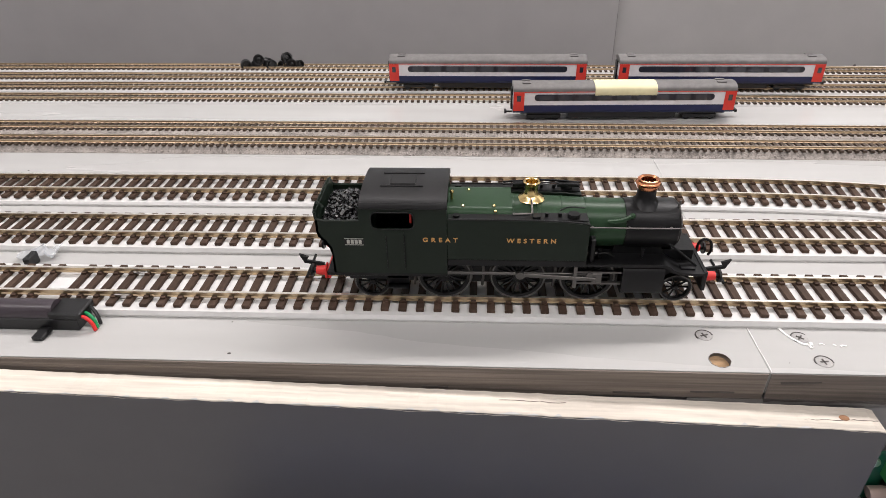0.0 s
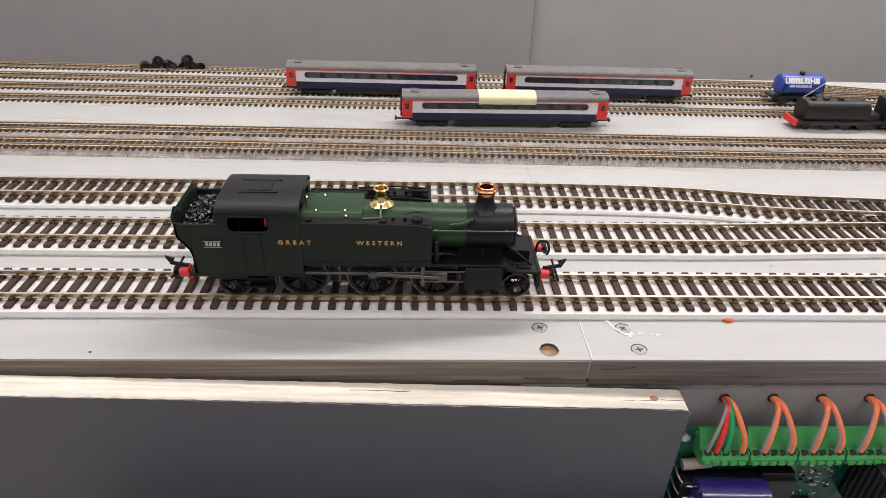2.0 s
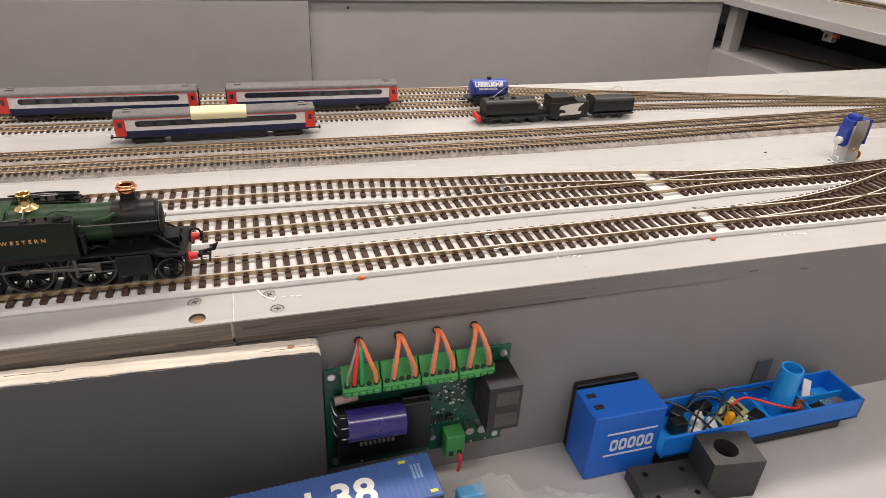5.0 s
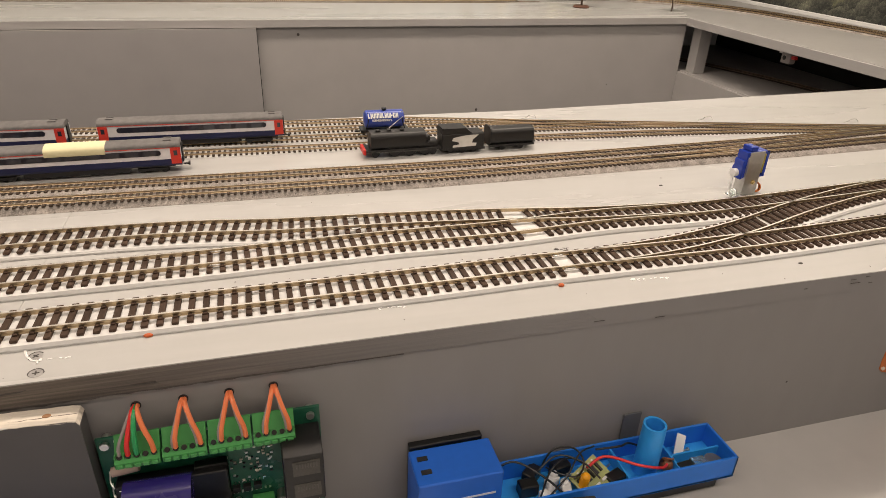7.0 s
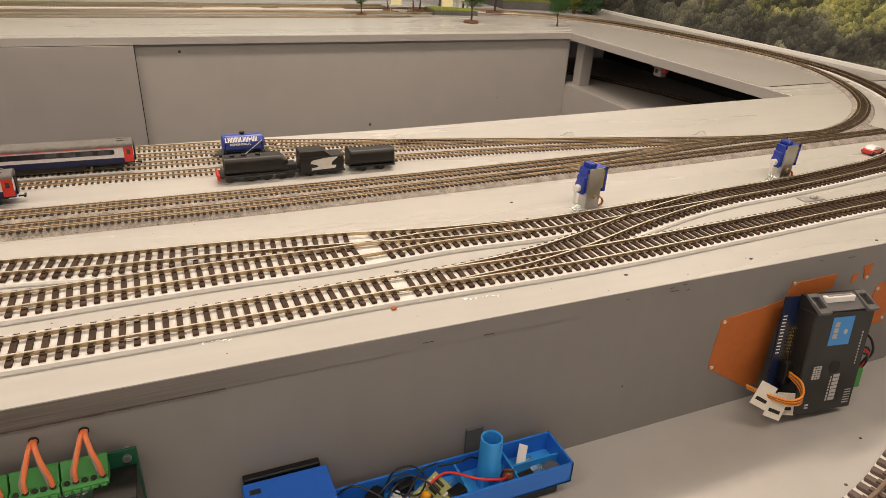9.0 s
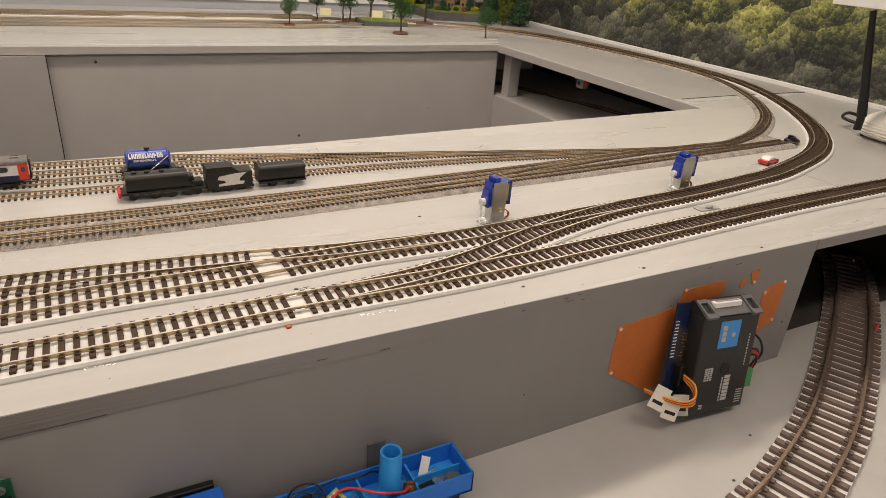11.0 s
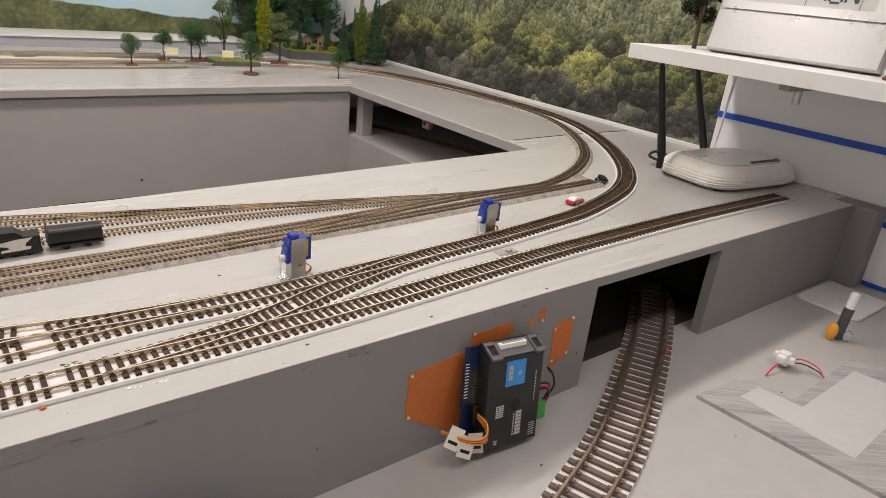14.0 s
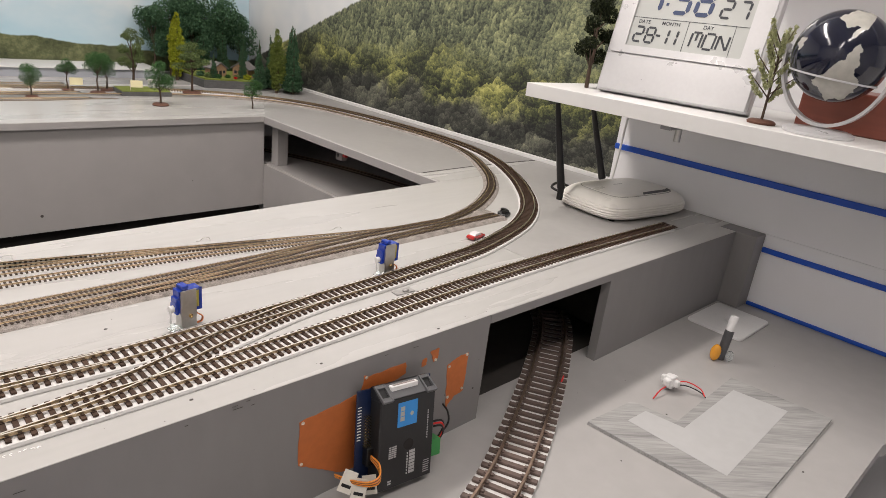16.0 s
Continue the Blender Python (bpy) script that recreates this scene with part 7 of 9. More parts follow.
gt = part("terminal_plug", bm, "term", es)
bm = B()
for k in range(4):
    cyl(bm, (0.0521, -0.0115, -0.0355 + k * 0.0040), (0.0516, -0.0115, -0.0355 + k * 0.0040), 0.0014, seg=10)
part("screw_hole", bm, "dark", gt)
for c_, o_ in (("wire_red", 0.0), ("wire_black", 0.003), ("wire_black", -0.003)):
    part("wire", tube(B(), [(0.0400, -0.0100, -0.0060 + o_), (0.0520, -0.0160, -0.0040 + o_), (0.0580, -0.0140, -0.0130 + o_), (0.0545, -0.0110, -0.0250 + o_)], 0.0011, 8), c_, es)
part("wire", tube(B(), [(0.0540, -0.0100, -0.0230), (0.0660, -0.0120, -0.0100), (0.0700, -0.0060, 0.0000), (0.0720, 0.0052, 0.0040)], 0.0011, 8), "wire_black", es)

# ---- things on the lower board ----
M["slate_grey"] = mat("scratched_card", (0.36, 0.36, 0.355), 0.7, var=0.4, scale=300, bump=0.3, stretch=(0.09, 1.6, 1), stain=0.4, stain_col=(0.62, 0.62, 0.61))
M["pale_card"] = mat("pale_card", (0.50, 0.505, 0.505), 0.6, var=0.05, scale=80, bump=0.05)
sl = thing("card_template", "scratched grey card with a paler L-shaped middle on the lower board", "card sheet", pose(0, 0, ZL + 0.0001))
sheet = part("sheet", prism(B(), [(0.885, -0.083), (0.969, -0.090), (0.979, -0.146), (1.143, -0.140), (1.157, -0.263), (0.899, -0.268)], 0.0, 0.0045, axis="z"), "slate_grey", sl)
hatch = Matrix.Rotation(radians(-40), 4, "Z")
sheet.data.transform(hatch.inverted())
sheet.matrix_local = hatch
part("pale_middle", prism(B(), [(0.927, -0.110), (0.964, -0.112), (0.972, -0.158), (1.112, -0.156), (1.124, -0.221), (0.929, -0.228)], 0.0045, 0.0048, axis="z"), "pale_card", sl)
bm = plate_holes(B(), rounded(1.275, 1.393, -0.098, -0.008, 0.008), [rounded(1.322, 1.330, -0.056, -0.050, 0.002)], ZL + 0.0001, ZL + 0.0045, axis="z")
bmesh.ops.bevel(bm, geom=[e for e in bm.edges if e.calc_face_angle(0) > 1.0], offset=0.001, segments=2, affect="EDGES")
solid("blank_plate", bm, "white_plastic", "white plastic wall plate lying flat in the corner", "wall plate", smooth=True)
lt = thing("pen_light", "short dark pen light with white tip and amber lens", "pen light", Matrix.Translation((1.193, -0.102, ZL)) @ Matrix.Rotation(radians(2), 4, "Y") @ Matrix.Rotation(radians(3), 4, "X") @ Matrix.Diagonal((0.68, 0.68, 0.98, 1)))
part("barrel", lathe(B(), [(0.0, 0.0002), (0.0095, 0.0002), (0.0095, 0.046), (0.0085, 0.048), (0.0, 0.048)], 24), mat("pen_grey", (0.07, 0.07, 0.075), 0.35, var=0.1, scale=200, bump=0.03), lt, smooth=True)
part("tip", lathe(B(), [(0.0085, 0.048), (0.0088, 0.066), (0.0075, 0.070), (0.0, 0.0705)], 24), "white_plastic", lt, smooth=True)
part("amber_lens", ball(B(), (-0.020, 0.006, 0.012), 0.012, 16, 10, (0.9, 0.9, 1.1)), mat("amber_lens", (0.75, 0.33, 0.03), 0.15, var=0.1, scale=200, bump=0, coat=0.5), lt, smooth=True)
part("clear_lens", ball(B(), (0.004, -0.016, 0.009), 0.0085, 16, 10), "clear", lt, smooth=True)
pl = thing("wire_plug", "white plug with red and black wires on the lower board", "plug", pose(1.043, -0.100, ZL) @ Matrix.Diagonal((0.72, 0.8, 0.72, 1)))
bm = box(B(), -0.008, 0.008, -0.008, 0.008, 0.006, 0.030, 0.003, seg=2)
box(bm, -0.017, 0.017, -0.006, 0.006, 0.012, 0.026, 0.003, seg=2)
box(bm, -0.005, 0.005, -0.016, 0.015, 0.012, 0.025, 0.003, seg=2)
part("plug", bm, "white_plastic", pl)
part("wire", tube(B(), [(0.004, -0.002, 0.012), (0.020, -0.018, 0.020), (0.030, -0.040, 0.014), (0.024, -0.052, 0.0062)], 0.0011, 8), "wire_red", pl)
part("wire", tube(B(), [(0.004, -0.004, 0.011), (0.018, -0.022, 0.014), (0.028, -0.042, 0.009), (0.023, -0.054, 0.0062)], 0.0011, 8), "wire_black", pl)
part("wire", tube(B(), [(-0.004, -0.002, 0.012), (-0.030, 0.000, 0.010), (-0.055, -0.001, 0.0020)], 0.0011, 8), "wire_red", pl)
solid("red_wire_end", tube(B(), [(0.939, -0.007, ZL + 0.006), (0.933, -0.011, ZL + 0.0105), (0.926, -0.014, ZL + 0.006)], 0.0010, 8), "wire_red", "short red wire end beside the brown track", "wire")
bm = B()
for k in range(22):
    x, y = rm.uniform(0.45, 1.35), rm.uniform(-0.30, -0.02)
    ball(bm, (x, y, ZL + 0.0002), rm.uniform(0.0005, 0.0014), 7, 4, (1.4, 1, 0.4))
tagged(solid("floor_specks", bm, "screw_dark"), "dark specks on the lower board", "specks", kind="stuff")


# ---- backdrops ----
def picture(name, build, rough=0.55):
    m, n, l, b = nodes_of(name)
    tc = n.new("ShaderNodeTexCoord")
    sp = n.new("ShaderNodeSeparateXYZ")
    l.new(tc.outputs["Object"], sp.inputs[0])

    def val(v):
        q = n.new("ShaderNodeValue")
        q.outputs[0].default_value = v
        return q.outputs[0]

    def op(kind, a, c=0.0, d=0.0):
        q = n.new("ShaderNodeMath")
        q.operation = kind
        for k, v in enumerate((a, c, d)):
            if isinstance(v, (int, float)):
                q.inputs[k].default_value = v
            else:
                l.new(v, q.inputs[k])
        return q.outputs[0]

    def xy(a, c):
        q = n.new("ShaderNodeCombineXYZ")
        for k, v in enumerate((a, c)):
            l.new(v, q.inputs[k])
        return q.outputs[0]

    def noise_(vec, scale, detail=4, rough_=0.55):
        q = n.new("ShaderNodeTexNoise")
        q.inputs["Scale"].default_value, q.inputs["Detail"].default_value, q.inputs["Roughness"].default_value = scale, detail, rough_
        l.new(vec, q.inputs["Vector"])
        return q.outputs["Fac"]

    def cells(vec, scale):
        q = n.new("ShaderNodeTexVoronoi")
        q.inputs["Scale"].default_value = scale
        l.new(vec, q.inputs["Vector"])
        return q.outputs["Distance"], q.outputs["Color"]

    def ramp(f, *stops):
        q = n.new("ShaderNodeValToRGB")
        q.color_ramp.elements[0].position, q.color_ramp.elements[0].color = stops[0][0], (*stops[0][1], 1)
        q.color_ramp.elements[1].position, q.color_ramp.elements[1].color = stops[-1][0], (*stops[-1][1], 1)
        for p, c in stops[1:-1]:
            e = q.color_ramp.elements.new(p)
            e.color = (*c, 1)
        l.new(f, q.inputs[0])
        return q.outputs[0]

    def blend(f, a, c):
        q = n.new("ShaderNodeMix")
        q.data_type = "RGBA"
        l.new(f, q.inputs[0]), l.new(a, q.inputs[6]), l.new(c, q.inputs[7])
        return q.outputs[2]

    def step(f, lo, hi):
        q = n.new("ShaderNodeMapRange")
        q.inputs[1].default_value, q.inputs[2].default_value = lo, hi
        l.new(f, q.inputs[0])
        return q.outputs[0]

    def spots(vec, scale):
        """How far each place lies above and aside of its own crown's middle, and a number for each crown."""
        q = n.new("ShaderNodeTexVoronoi")
        q.inputs["Scale"].default_value = scale
        l.new(vec, q.inputs["Vector"])
        d = n.new("ShaderNodeVectorMath")
        d.operation = "SUBTRACT"
        l.new(vec, d.inputs[0]), l.new(q.outputs["Position"], d.inputs[1])
        dot = n.new("ShaderNodeVectorMath")
        dot.operation = "DOT_PRODUCT"
        dot.inputs[1].default_value = (0.35, 0.9, 0)
        l.new(d.outputs[0], dot.inputs[0])
        w = n.new("ShaderNodeSeparateColor")
        l.new(q.outputs["Color"], w.inputs[0])
        return op("MULTIPLY", dot.outputs["Value"], scale * 0.13), w.outputs[0]

    out = build(sp.outputs, op, xy, noise_, cells, ramp, blend, step, spots)
    l.new(out, b.inputs["Base Color"])
    b.inputs["Roughness"].default_value = rough
    b.inputs["Specular IOR Level"].default_value = 0.25
    return m


def forest(c, op, xy, noise_, cells, ramp, blend, step, spots):
    y, z = c[1], c[2]
    flat = xy(y, z)
    sway = op("MULTIPLY", op("SUBTRACT", noise_(flat, 22, 4, 0.6), 0.5), 0.05)
    swz = op("MULTIPLY", op("SUBTRACT", noise_(xy(z, y), 26, 4, 0.6), 0.5), 0.045)
    crown = xy(op("ADD", y, sway), op("ADD", z, swz))
    # rounded crowns at two sizes, each lit from above
    a1, r1 = spots(crown, 15.0)
    a2, r2 = spots(crown, 42.0)
    leaf = noise_(flat, 130.0, 7, 0.85)
    patch = noise_(flat, 5.0, 4, 0.6)
    lit = op("ADD", op("MULTIPLY", a1, 2.4), op("ADD", op("MULTIPLY", a2, 1.9), op("MULTIPLY", op("SUBTRACT", leaf, 0.5), 1.5)))
    lit = op("ADD", op("ADD", lit, op("MULTIPLY", op("SUBTRACT", r1, 0.5), 0.22)), op("ADD", 0.44, op("MULTIPLY", op("SUBTRACT", patch, 0.5), 1.1)))
    bro_c = ramp(lit, (0.20, (0.010, 0.013, 0.009)), (0.42, (0.065, 0.078, 0.034)), (0.64, (0.25, 0.262, 0.080)), (0.90, (0.60, 0.58, 0.20)))
    grey_c = ramp(lit, (0.15, (0.010, 0.011, 0.011)), (0.45, (0.052, 0.054, 0.046)), (0.75, (0.16, 0.165, 0.125)), (1.0, (0.36, 0.36, 0.24)))
    # far conifers: narrow upright crowns
    tall = xy(op("ADD", y, op("MULTIPLY", sway, 0.3)), op("MULTIPLY", z, 0.38))
    b1, q1 = spots(tall, 78.0)
    b2, q2 = spots(xy(op("ADD", y, sway), op("MULTIPLY", z, 0.5)), 150.0)
    con = op("ADD", op("ADD", op("MULTIPLY", op("ADD", b1, op("MULTIPLY", b2, 0.9)), 1.7), op("MULTIPLY", op("SUBTRACT", leaf, 0.5), 1.6)), op("ADD", op("MULTIPLY", q1, 0.22), op("MULTIPLY", patch, 0.62)))
    con_c = ramp(con, (0.18, (0.020, 0.026, 0.020)), (0.42, (0.125, 0.147, 0.084)), (0.66, (0.30, 0.32, 0.165)), (0.95, (0.58, 0.60, 0.31)))
    zz = op("ADD", z, op("MULTIPLY", op("SUBTRACT", noise_(flat, 8, 6, 0.65), 0.5), 0.30))
    c1 = blend(step(zz, 0.065, 0.125), grey_c, bro_c)
    c2 = blend(step(zz, 0.150, 0.230), c1, con_c)
    haze = ramp(z, (0.0, (0.30, 0.31, 0.29)), (1.0, (0.34, 0.36, 0.34)))
    c2 = blend(op("ADD", 0.03, op("MULTIPLY", z, 0.16)), c2, haze)
    hill = op("ADD", 0.770, op("MULTIPLY", y, -0.385))
    hill = op("ADD", hill, op("MULTIPLY", op("SUBTRACT", noise_(xy(y, op("MULTIPLY", z, 0.0)), 55, 5, 0.7), 0.5), 0.035))
    sky = ramp(noise_(flat, 3, 3), (0.35, (0.62, 0.68, 0.74)), (0.65, (0.84, 0.85, 0.85)))
    return blend(step(op("SUBTRACT", z, hill), -0.002, 0.003), c2, sky)


def lake(c, op, xy, noise_, cells, ramp, blend, step, spots):
    x, z = c[0], c[2]
    flat = xy(x, z)
    sky = ramp(op("ADD", op("MULTIPLY", z, 1.1), op("MULTIPLY", noise_(xy(op("MULTIPLY", x, 0.6), z), 5.5, 4), 0.75)), (0.40, (0.42, 0.62, 0.72)), (0.58, (0.56, 0.70, 0.77)), (0.78, (0.80, 0.82, 0.82)))
    line = op("ADD", 0.150, op("MULTIPLY", x, -0.072))
    line = op("ADD", line, op("MULTIPLY", op("SUBTRACT", noise_(xy(x, op("MULTIPLY", z, 0.0)), 7, 4), 0.5), 0.035))
    trees = ramp(op("ADD", op("MULTIPLY", noise_(flat, 60, 6, 0.75), 0.6), op("MULTIPLY", noise_(flat, 9, 4), 0.5)), (0.38, (0.035, 0.045, 0.024)), (0.55, (0.105, 0.120, 0.058)), (0.72, (0.24, 0.25, 0.125)))
    c1 = blend(step(op("SUBTRACT", z, line), -0.002, 0.002), trees, sky)
    return c1


M["forest"] = picture("forest_print", forest)
M["lake"] = picture("lake_print", lake)
solid("backdrop_forest", box(B(), 1.4885, 1.4903, 0.292, 1.8845, 0.0052, 0.72), "forest", "printed photograph of a wooded hillside on the wall", "backdrop", kind="structure")
solid("backdrop_lake", box(B(), -1.498, 1.4880, 1.8815, 1.8848, 0.004, 0.72), "lake", "printed photograph of sky and low green hills", "backdrop", kind="structure")
solid("trim_east", box(B(), 1.478, 1.4884, 0.292, 1.62, 0.0002, 0.0085, 0.0008), "white", "white painted strip along the foot of the backdrop", "trim", kind="structure")
solid("raised_ledge", box(B(), -1.3, 1.11, 1.722, 1.8810, 0.0002, 0.0235), mat("ledge_grey", (0.38, 0.40, 0.44), 0.6, var=0.06, scale=20, bump=0.05), "blue-grey raised ledge behind the far tracks", "ledge", kind="structure")
solid("ledge_top", box(B(), -1.3, 1.112, 1.716, 1.8808, 0.0237, 0.0275, 0.0005), "white", "white top board of the raised ledge", "ledge", kind="structure")

# ---- far board: tracks and ground ----
for k, yy in enumerate((1.345, 1.435, 1.545, 1.580)):
    n_track([(-1.25, yy), (0.2, yy), (0.62, yy + 0.002), (0.80, yy + 0.012)], "far model track on the grey board", rail="rail")
M["dirt"] = mat("brown_ground", (0.20, 0.16, 0.12), 0.9, var=0.3, scale=120, bump=0.4)
solid("ground_strip", prism(B(), [(-1.25, 1.325), (0.70, 1.330), (0.86, 1.355), (0.74, 1.372), (-1.25, 1.368)], 0.0001, 0.0013, axis="z"), "dirt", "brown scatter beneath the far track", "ground strip", kind="structure")

# ---- trees ----
def leaf_mat(name, dark, light):
    m, n, l, b = nodes_of(name)
    g = n.new("ShaderNodeNewGeometry")
    r = n.new("ShaderNodeValToRGB")
    r.color_ramp.elements[0].color, r.color_ramp.elements[1].color = (*dark, 1), (*light, 1)
    l.new(g.outputs["Random Per Island"], r.inputs[0]), l.new(r.outputs[0], b.inputs["Base Color"])
    b.inputs["Roughness"].default_value = 0.8
    b.inputs["Specular IOR Level"].default_value = 0.2
    return m


M["leaf_green"] = leaf_mat("leaf_green", (0.020, 0.060, 0.022), (0.085, 0.190, 0.060))
M["leaf_dark"] = leaf_mat("leaf_dark", (0.020, 0.056, 0.030), (0.092, 0.180, 0.092))
M["leaf_black"] = leaf_mat("leaf_black", (0.006, 0.010, 0.005), (0.035, 0.045, 0.018))
M["leaf_olive"] = leaf_mat("leaf_olive", (0.055, 0.088, 0.030), (0.20, 0.26, 0.10))
M["leaf_yellow"] = leaf_mat("leaf_yellow", (0.16, 0.20, 0.012), (0.42, 0.44, 0.035))
M["leaf_moss"] = leaf_mat("leaf_moss", (0.060, 0.085, 0.018), (0.20, 0.25, 0.055))
M["bark"] = mat("bark", (0.07, 0.045, 0.03), 0.85, var=0.3, scale=300, bump=0.6)
M["tree_base"] = mat("tree_base_brown", (0.12, 0.05, 0.03), 0.7, var=0.2, scale=200, bump=0.2)


def leaves(blobs, count, size, seed, needle=False):
    """Leaf flakes scattered near the surface of ellipsoid clumps (centre, radii)."""
    r = np.random.default_rng(seed)
    vol = np.array([b[1][0] * b[1][1] * b[1][2] for b in blobs]) ** 0.67
    verts, faces = [], []
    for k in r.choice(len(blobs), count, p=vol / vol.sum()):
        c, rad = blobs[k]
        d = r.normal(size=3)
        d /= np.linalg.norm(d)
        p = np.array(c) + d * np.array(rad) * r.uniform(0.55, 1.08)
        a, b = r.normal(size=3), r.normal(size=3)
        a /= np.linalg.norm(a)
        b -= a * (a @ b)
        b /= np.linalg.norm(b)
        s = size * r.uniform(0.6, 1.4)
        i = len(verts)
        w = 0.3 if needle else 0.8
        verts += [tuple(p + a * s), tuple(p + b * s * w), tuple(p - a * s), tuple(p - b * s * w)]
        faces.append((i, i + 1, i + 2, i + 3))
    me = bpy.data.meshes.new("crown")
    me.from_pydata(verts, [], faces)
    return me


def tree(x, y, z, h, kind, leaf, seed, label, base=True, dens=1.0, lean=0.0):
    r = random.Random(seed)
    t = thing("model_tree", label, "model tree", pose(x, y, z, lean, lean * 0.5, r.uniform(0, 360)), "model trees")
    bm = B()
    tr = h * 0.022
    bend = [(r.uniform(-1, 1) * h * 0.02, r.uniform(-1, 1) * h * 0.02) for _ in range(4)]
    trunk_top = {"round": 0.62, "spread": 0.8, "conifer": 0.95, "poplar": 0.85, "oak": 0.85, "pine": 0.95}[kind]
    pts = [(0, 0, 0)] + [(bend[k][0], bend[k][1], h * trunk_top * (k + 1) / 4) for k in range(4)]
    for k in range(4):
        cyl(bm, pts[k], pts[k + 1], tr * (1.2 - 0.22 * k), tr * (1.2 - 0.22 * (k + 1)), 8)
    blobs = []
    if kind in ("round", "oak", "spread"):
        n = {"round": 9, "oak": 8, "spread": 7}[kind]
        for k in range(n):
            a = 2 * math.pi * k / n * 2.4 + r.uniform(-0.5, 0.5)
            zz = h * {"round": r.uniform(0.45, 0.86), "oak": 0.35 + 0.6 * k / n, "spread": 0.5 + 0.42 * k / n}[kind]
            far = h * {"round": r.uniform(0.10, 0.20), "oak": r.uniform(0.10, 0.24), "spread": r.uniform(0.12, 0.28) * (1.1 - 0.6 * k / n)}[kind]
            c = (far * math.cos(a), far * math.sin(a), zz)
            at_ = min(3, int(zz / h / trunk_top * 4 * 0.8))
            cyl(bm, pts[at_], c, tr * 0.5, tr * 0.2, 6)
            rad = h * {"round": r.uniform(0.13, 0.18), "oak": r.uniform(0.08, 0.12), "spread": r.uniform(0.13, 0.19)}[kind]
            flat = {"round": 0.85, "oak": 0.75, "spread": 0.42}[kind]
            blobs.append((c, (rad, rad, rad * flat)))
        top = h * (0.86 if kind == "round" else 0.92)
        blobs.append(((bend[3][0], bend[3][1], top), (h * 0.13, h * 0.13, h * 0.12 if kind != "spread" else h * 0.07)))
    elif kind == "conifer":
        for k in range(10):
            f = k / 9
            blobs.append(((r.uniform(-1, 1) * h * 0.01, r.uniform(-1, 1) * h * 0.01, h * (0.10 + 0.86 * f)), (h * (0.15 * (1 - f) + 0.015), h * (0.15 * (1 - f) + 0.015), h * 0.07)))
    elif kind == "poplar":
        for k in range(9):
            f = k / 8
            w = h * (0.04 + 0.10 * math.sin(math.pi * min(1, f * 0.9 + 0.12)))
            blobs.append(((r.uniform(-1, 1) * h * 0.02, r.uniform(-1, 1) * h * 0.02, h * (0.12 + 0.82 * f)), (w, w, h * 0.085)))
    part("trunk", bm, "bark", t, smooth=True)
    me = leaves(blobs, int(4300 * dens), h * (0.0115 if kind != "oak" else 0.012), seed)
    me.materials.append(M[leaf])
    o = new("crown", me)
    o.parent = t
    if base:
        part("base", lathe(B(), [(h * 0.17, 0.0001), (h * 0.18, h * 0.02), (h * 0.15, h * 0.05), (0.0, h * 0.055)], 20), "tree_base", t, "brown plastic base", smooth=True)
    return t


LG = "small green model tree on a brown base at the far board"
for x, y, h, kind, leaf, sd in ((0.676, 1.381, 0.078, "round", "leaf_green", 1), (0.779, 1.483, 0.082, "round", "leaf_green", 2), (0.836, 1.435, 0.104, "round", "leaf_green", 3), (0.872, 1.480, 0.100, "round", "leaf_green", 4), (0.924, 1.252, 0.110, "round", "leaf_green", 5)):
    tree(x, y, 0, h, kind, leaf, sd, LG)
tree(1.137, 1.187, 0, 0.078, "round", "leaf_green", 6, "small bright green model tree at the board corner", base=False)
tree(1.081, 1.432, 0, 0.142, "spread", "leaf_olive", 7, "model tree with flat layered crown on a brown base")
tree(0.978, 1.590, 0, 0.150, "oak", "leaf_olive", 8, "thin olive model tree with open branches", base=False)
tree(1.146, 1.690, 0, 0.200, "poplar", "leaf_yellow", 9, "tall yellow-green model poplar", base=False, dens=1.4)
tree(1.352, 1.440, 0, 0.188, "poplar", "leaf_moss", 10, "tall moss-green model poplar", base=False, dens=1.3)
for x, y, h, sd in ((1.398, 1.420, 0.195, 11), (1.418, 1.470, 0.200, 12), (1.325, 1.500, 0.145, 13), (1.375, 1.520, 0.160, 14), (1.300, 1.560, 0.120, 15), (1.265, 1.760, 0.190, 16), (1.330, 1.760, 0.170, 17), (1.395, 1.740, 0.150, 18), (1.205, 1.560, 0.100, 19)):
    tree(x, y, 0, h, "conifer", "leaf_dark", sd, "dark green model conifer in the scenery corner", base=False, dens=1.2)
for x, y, h, sd in ((1.120, 1.800, 0.215, 21), (1.200, 1.815, 0.250, 22), (1.275, 1.820, 0.270, 23), (1.345, 1.815, 0.260, 24), (1.410, 1.800, 0.215, 25), (1.160, 1.770, 0.170, 26), (1.240, 1.780, 0.200, 27)):
    tree(x, y, 0, h, "round", "leaf_dark", sd, "large dark green model tree in a dense wood", base=False, dens=1.7)

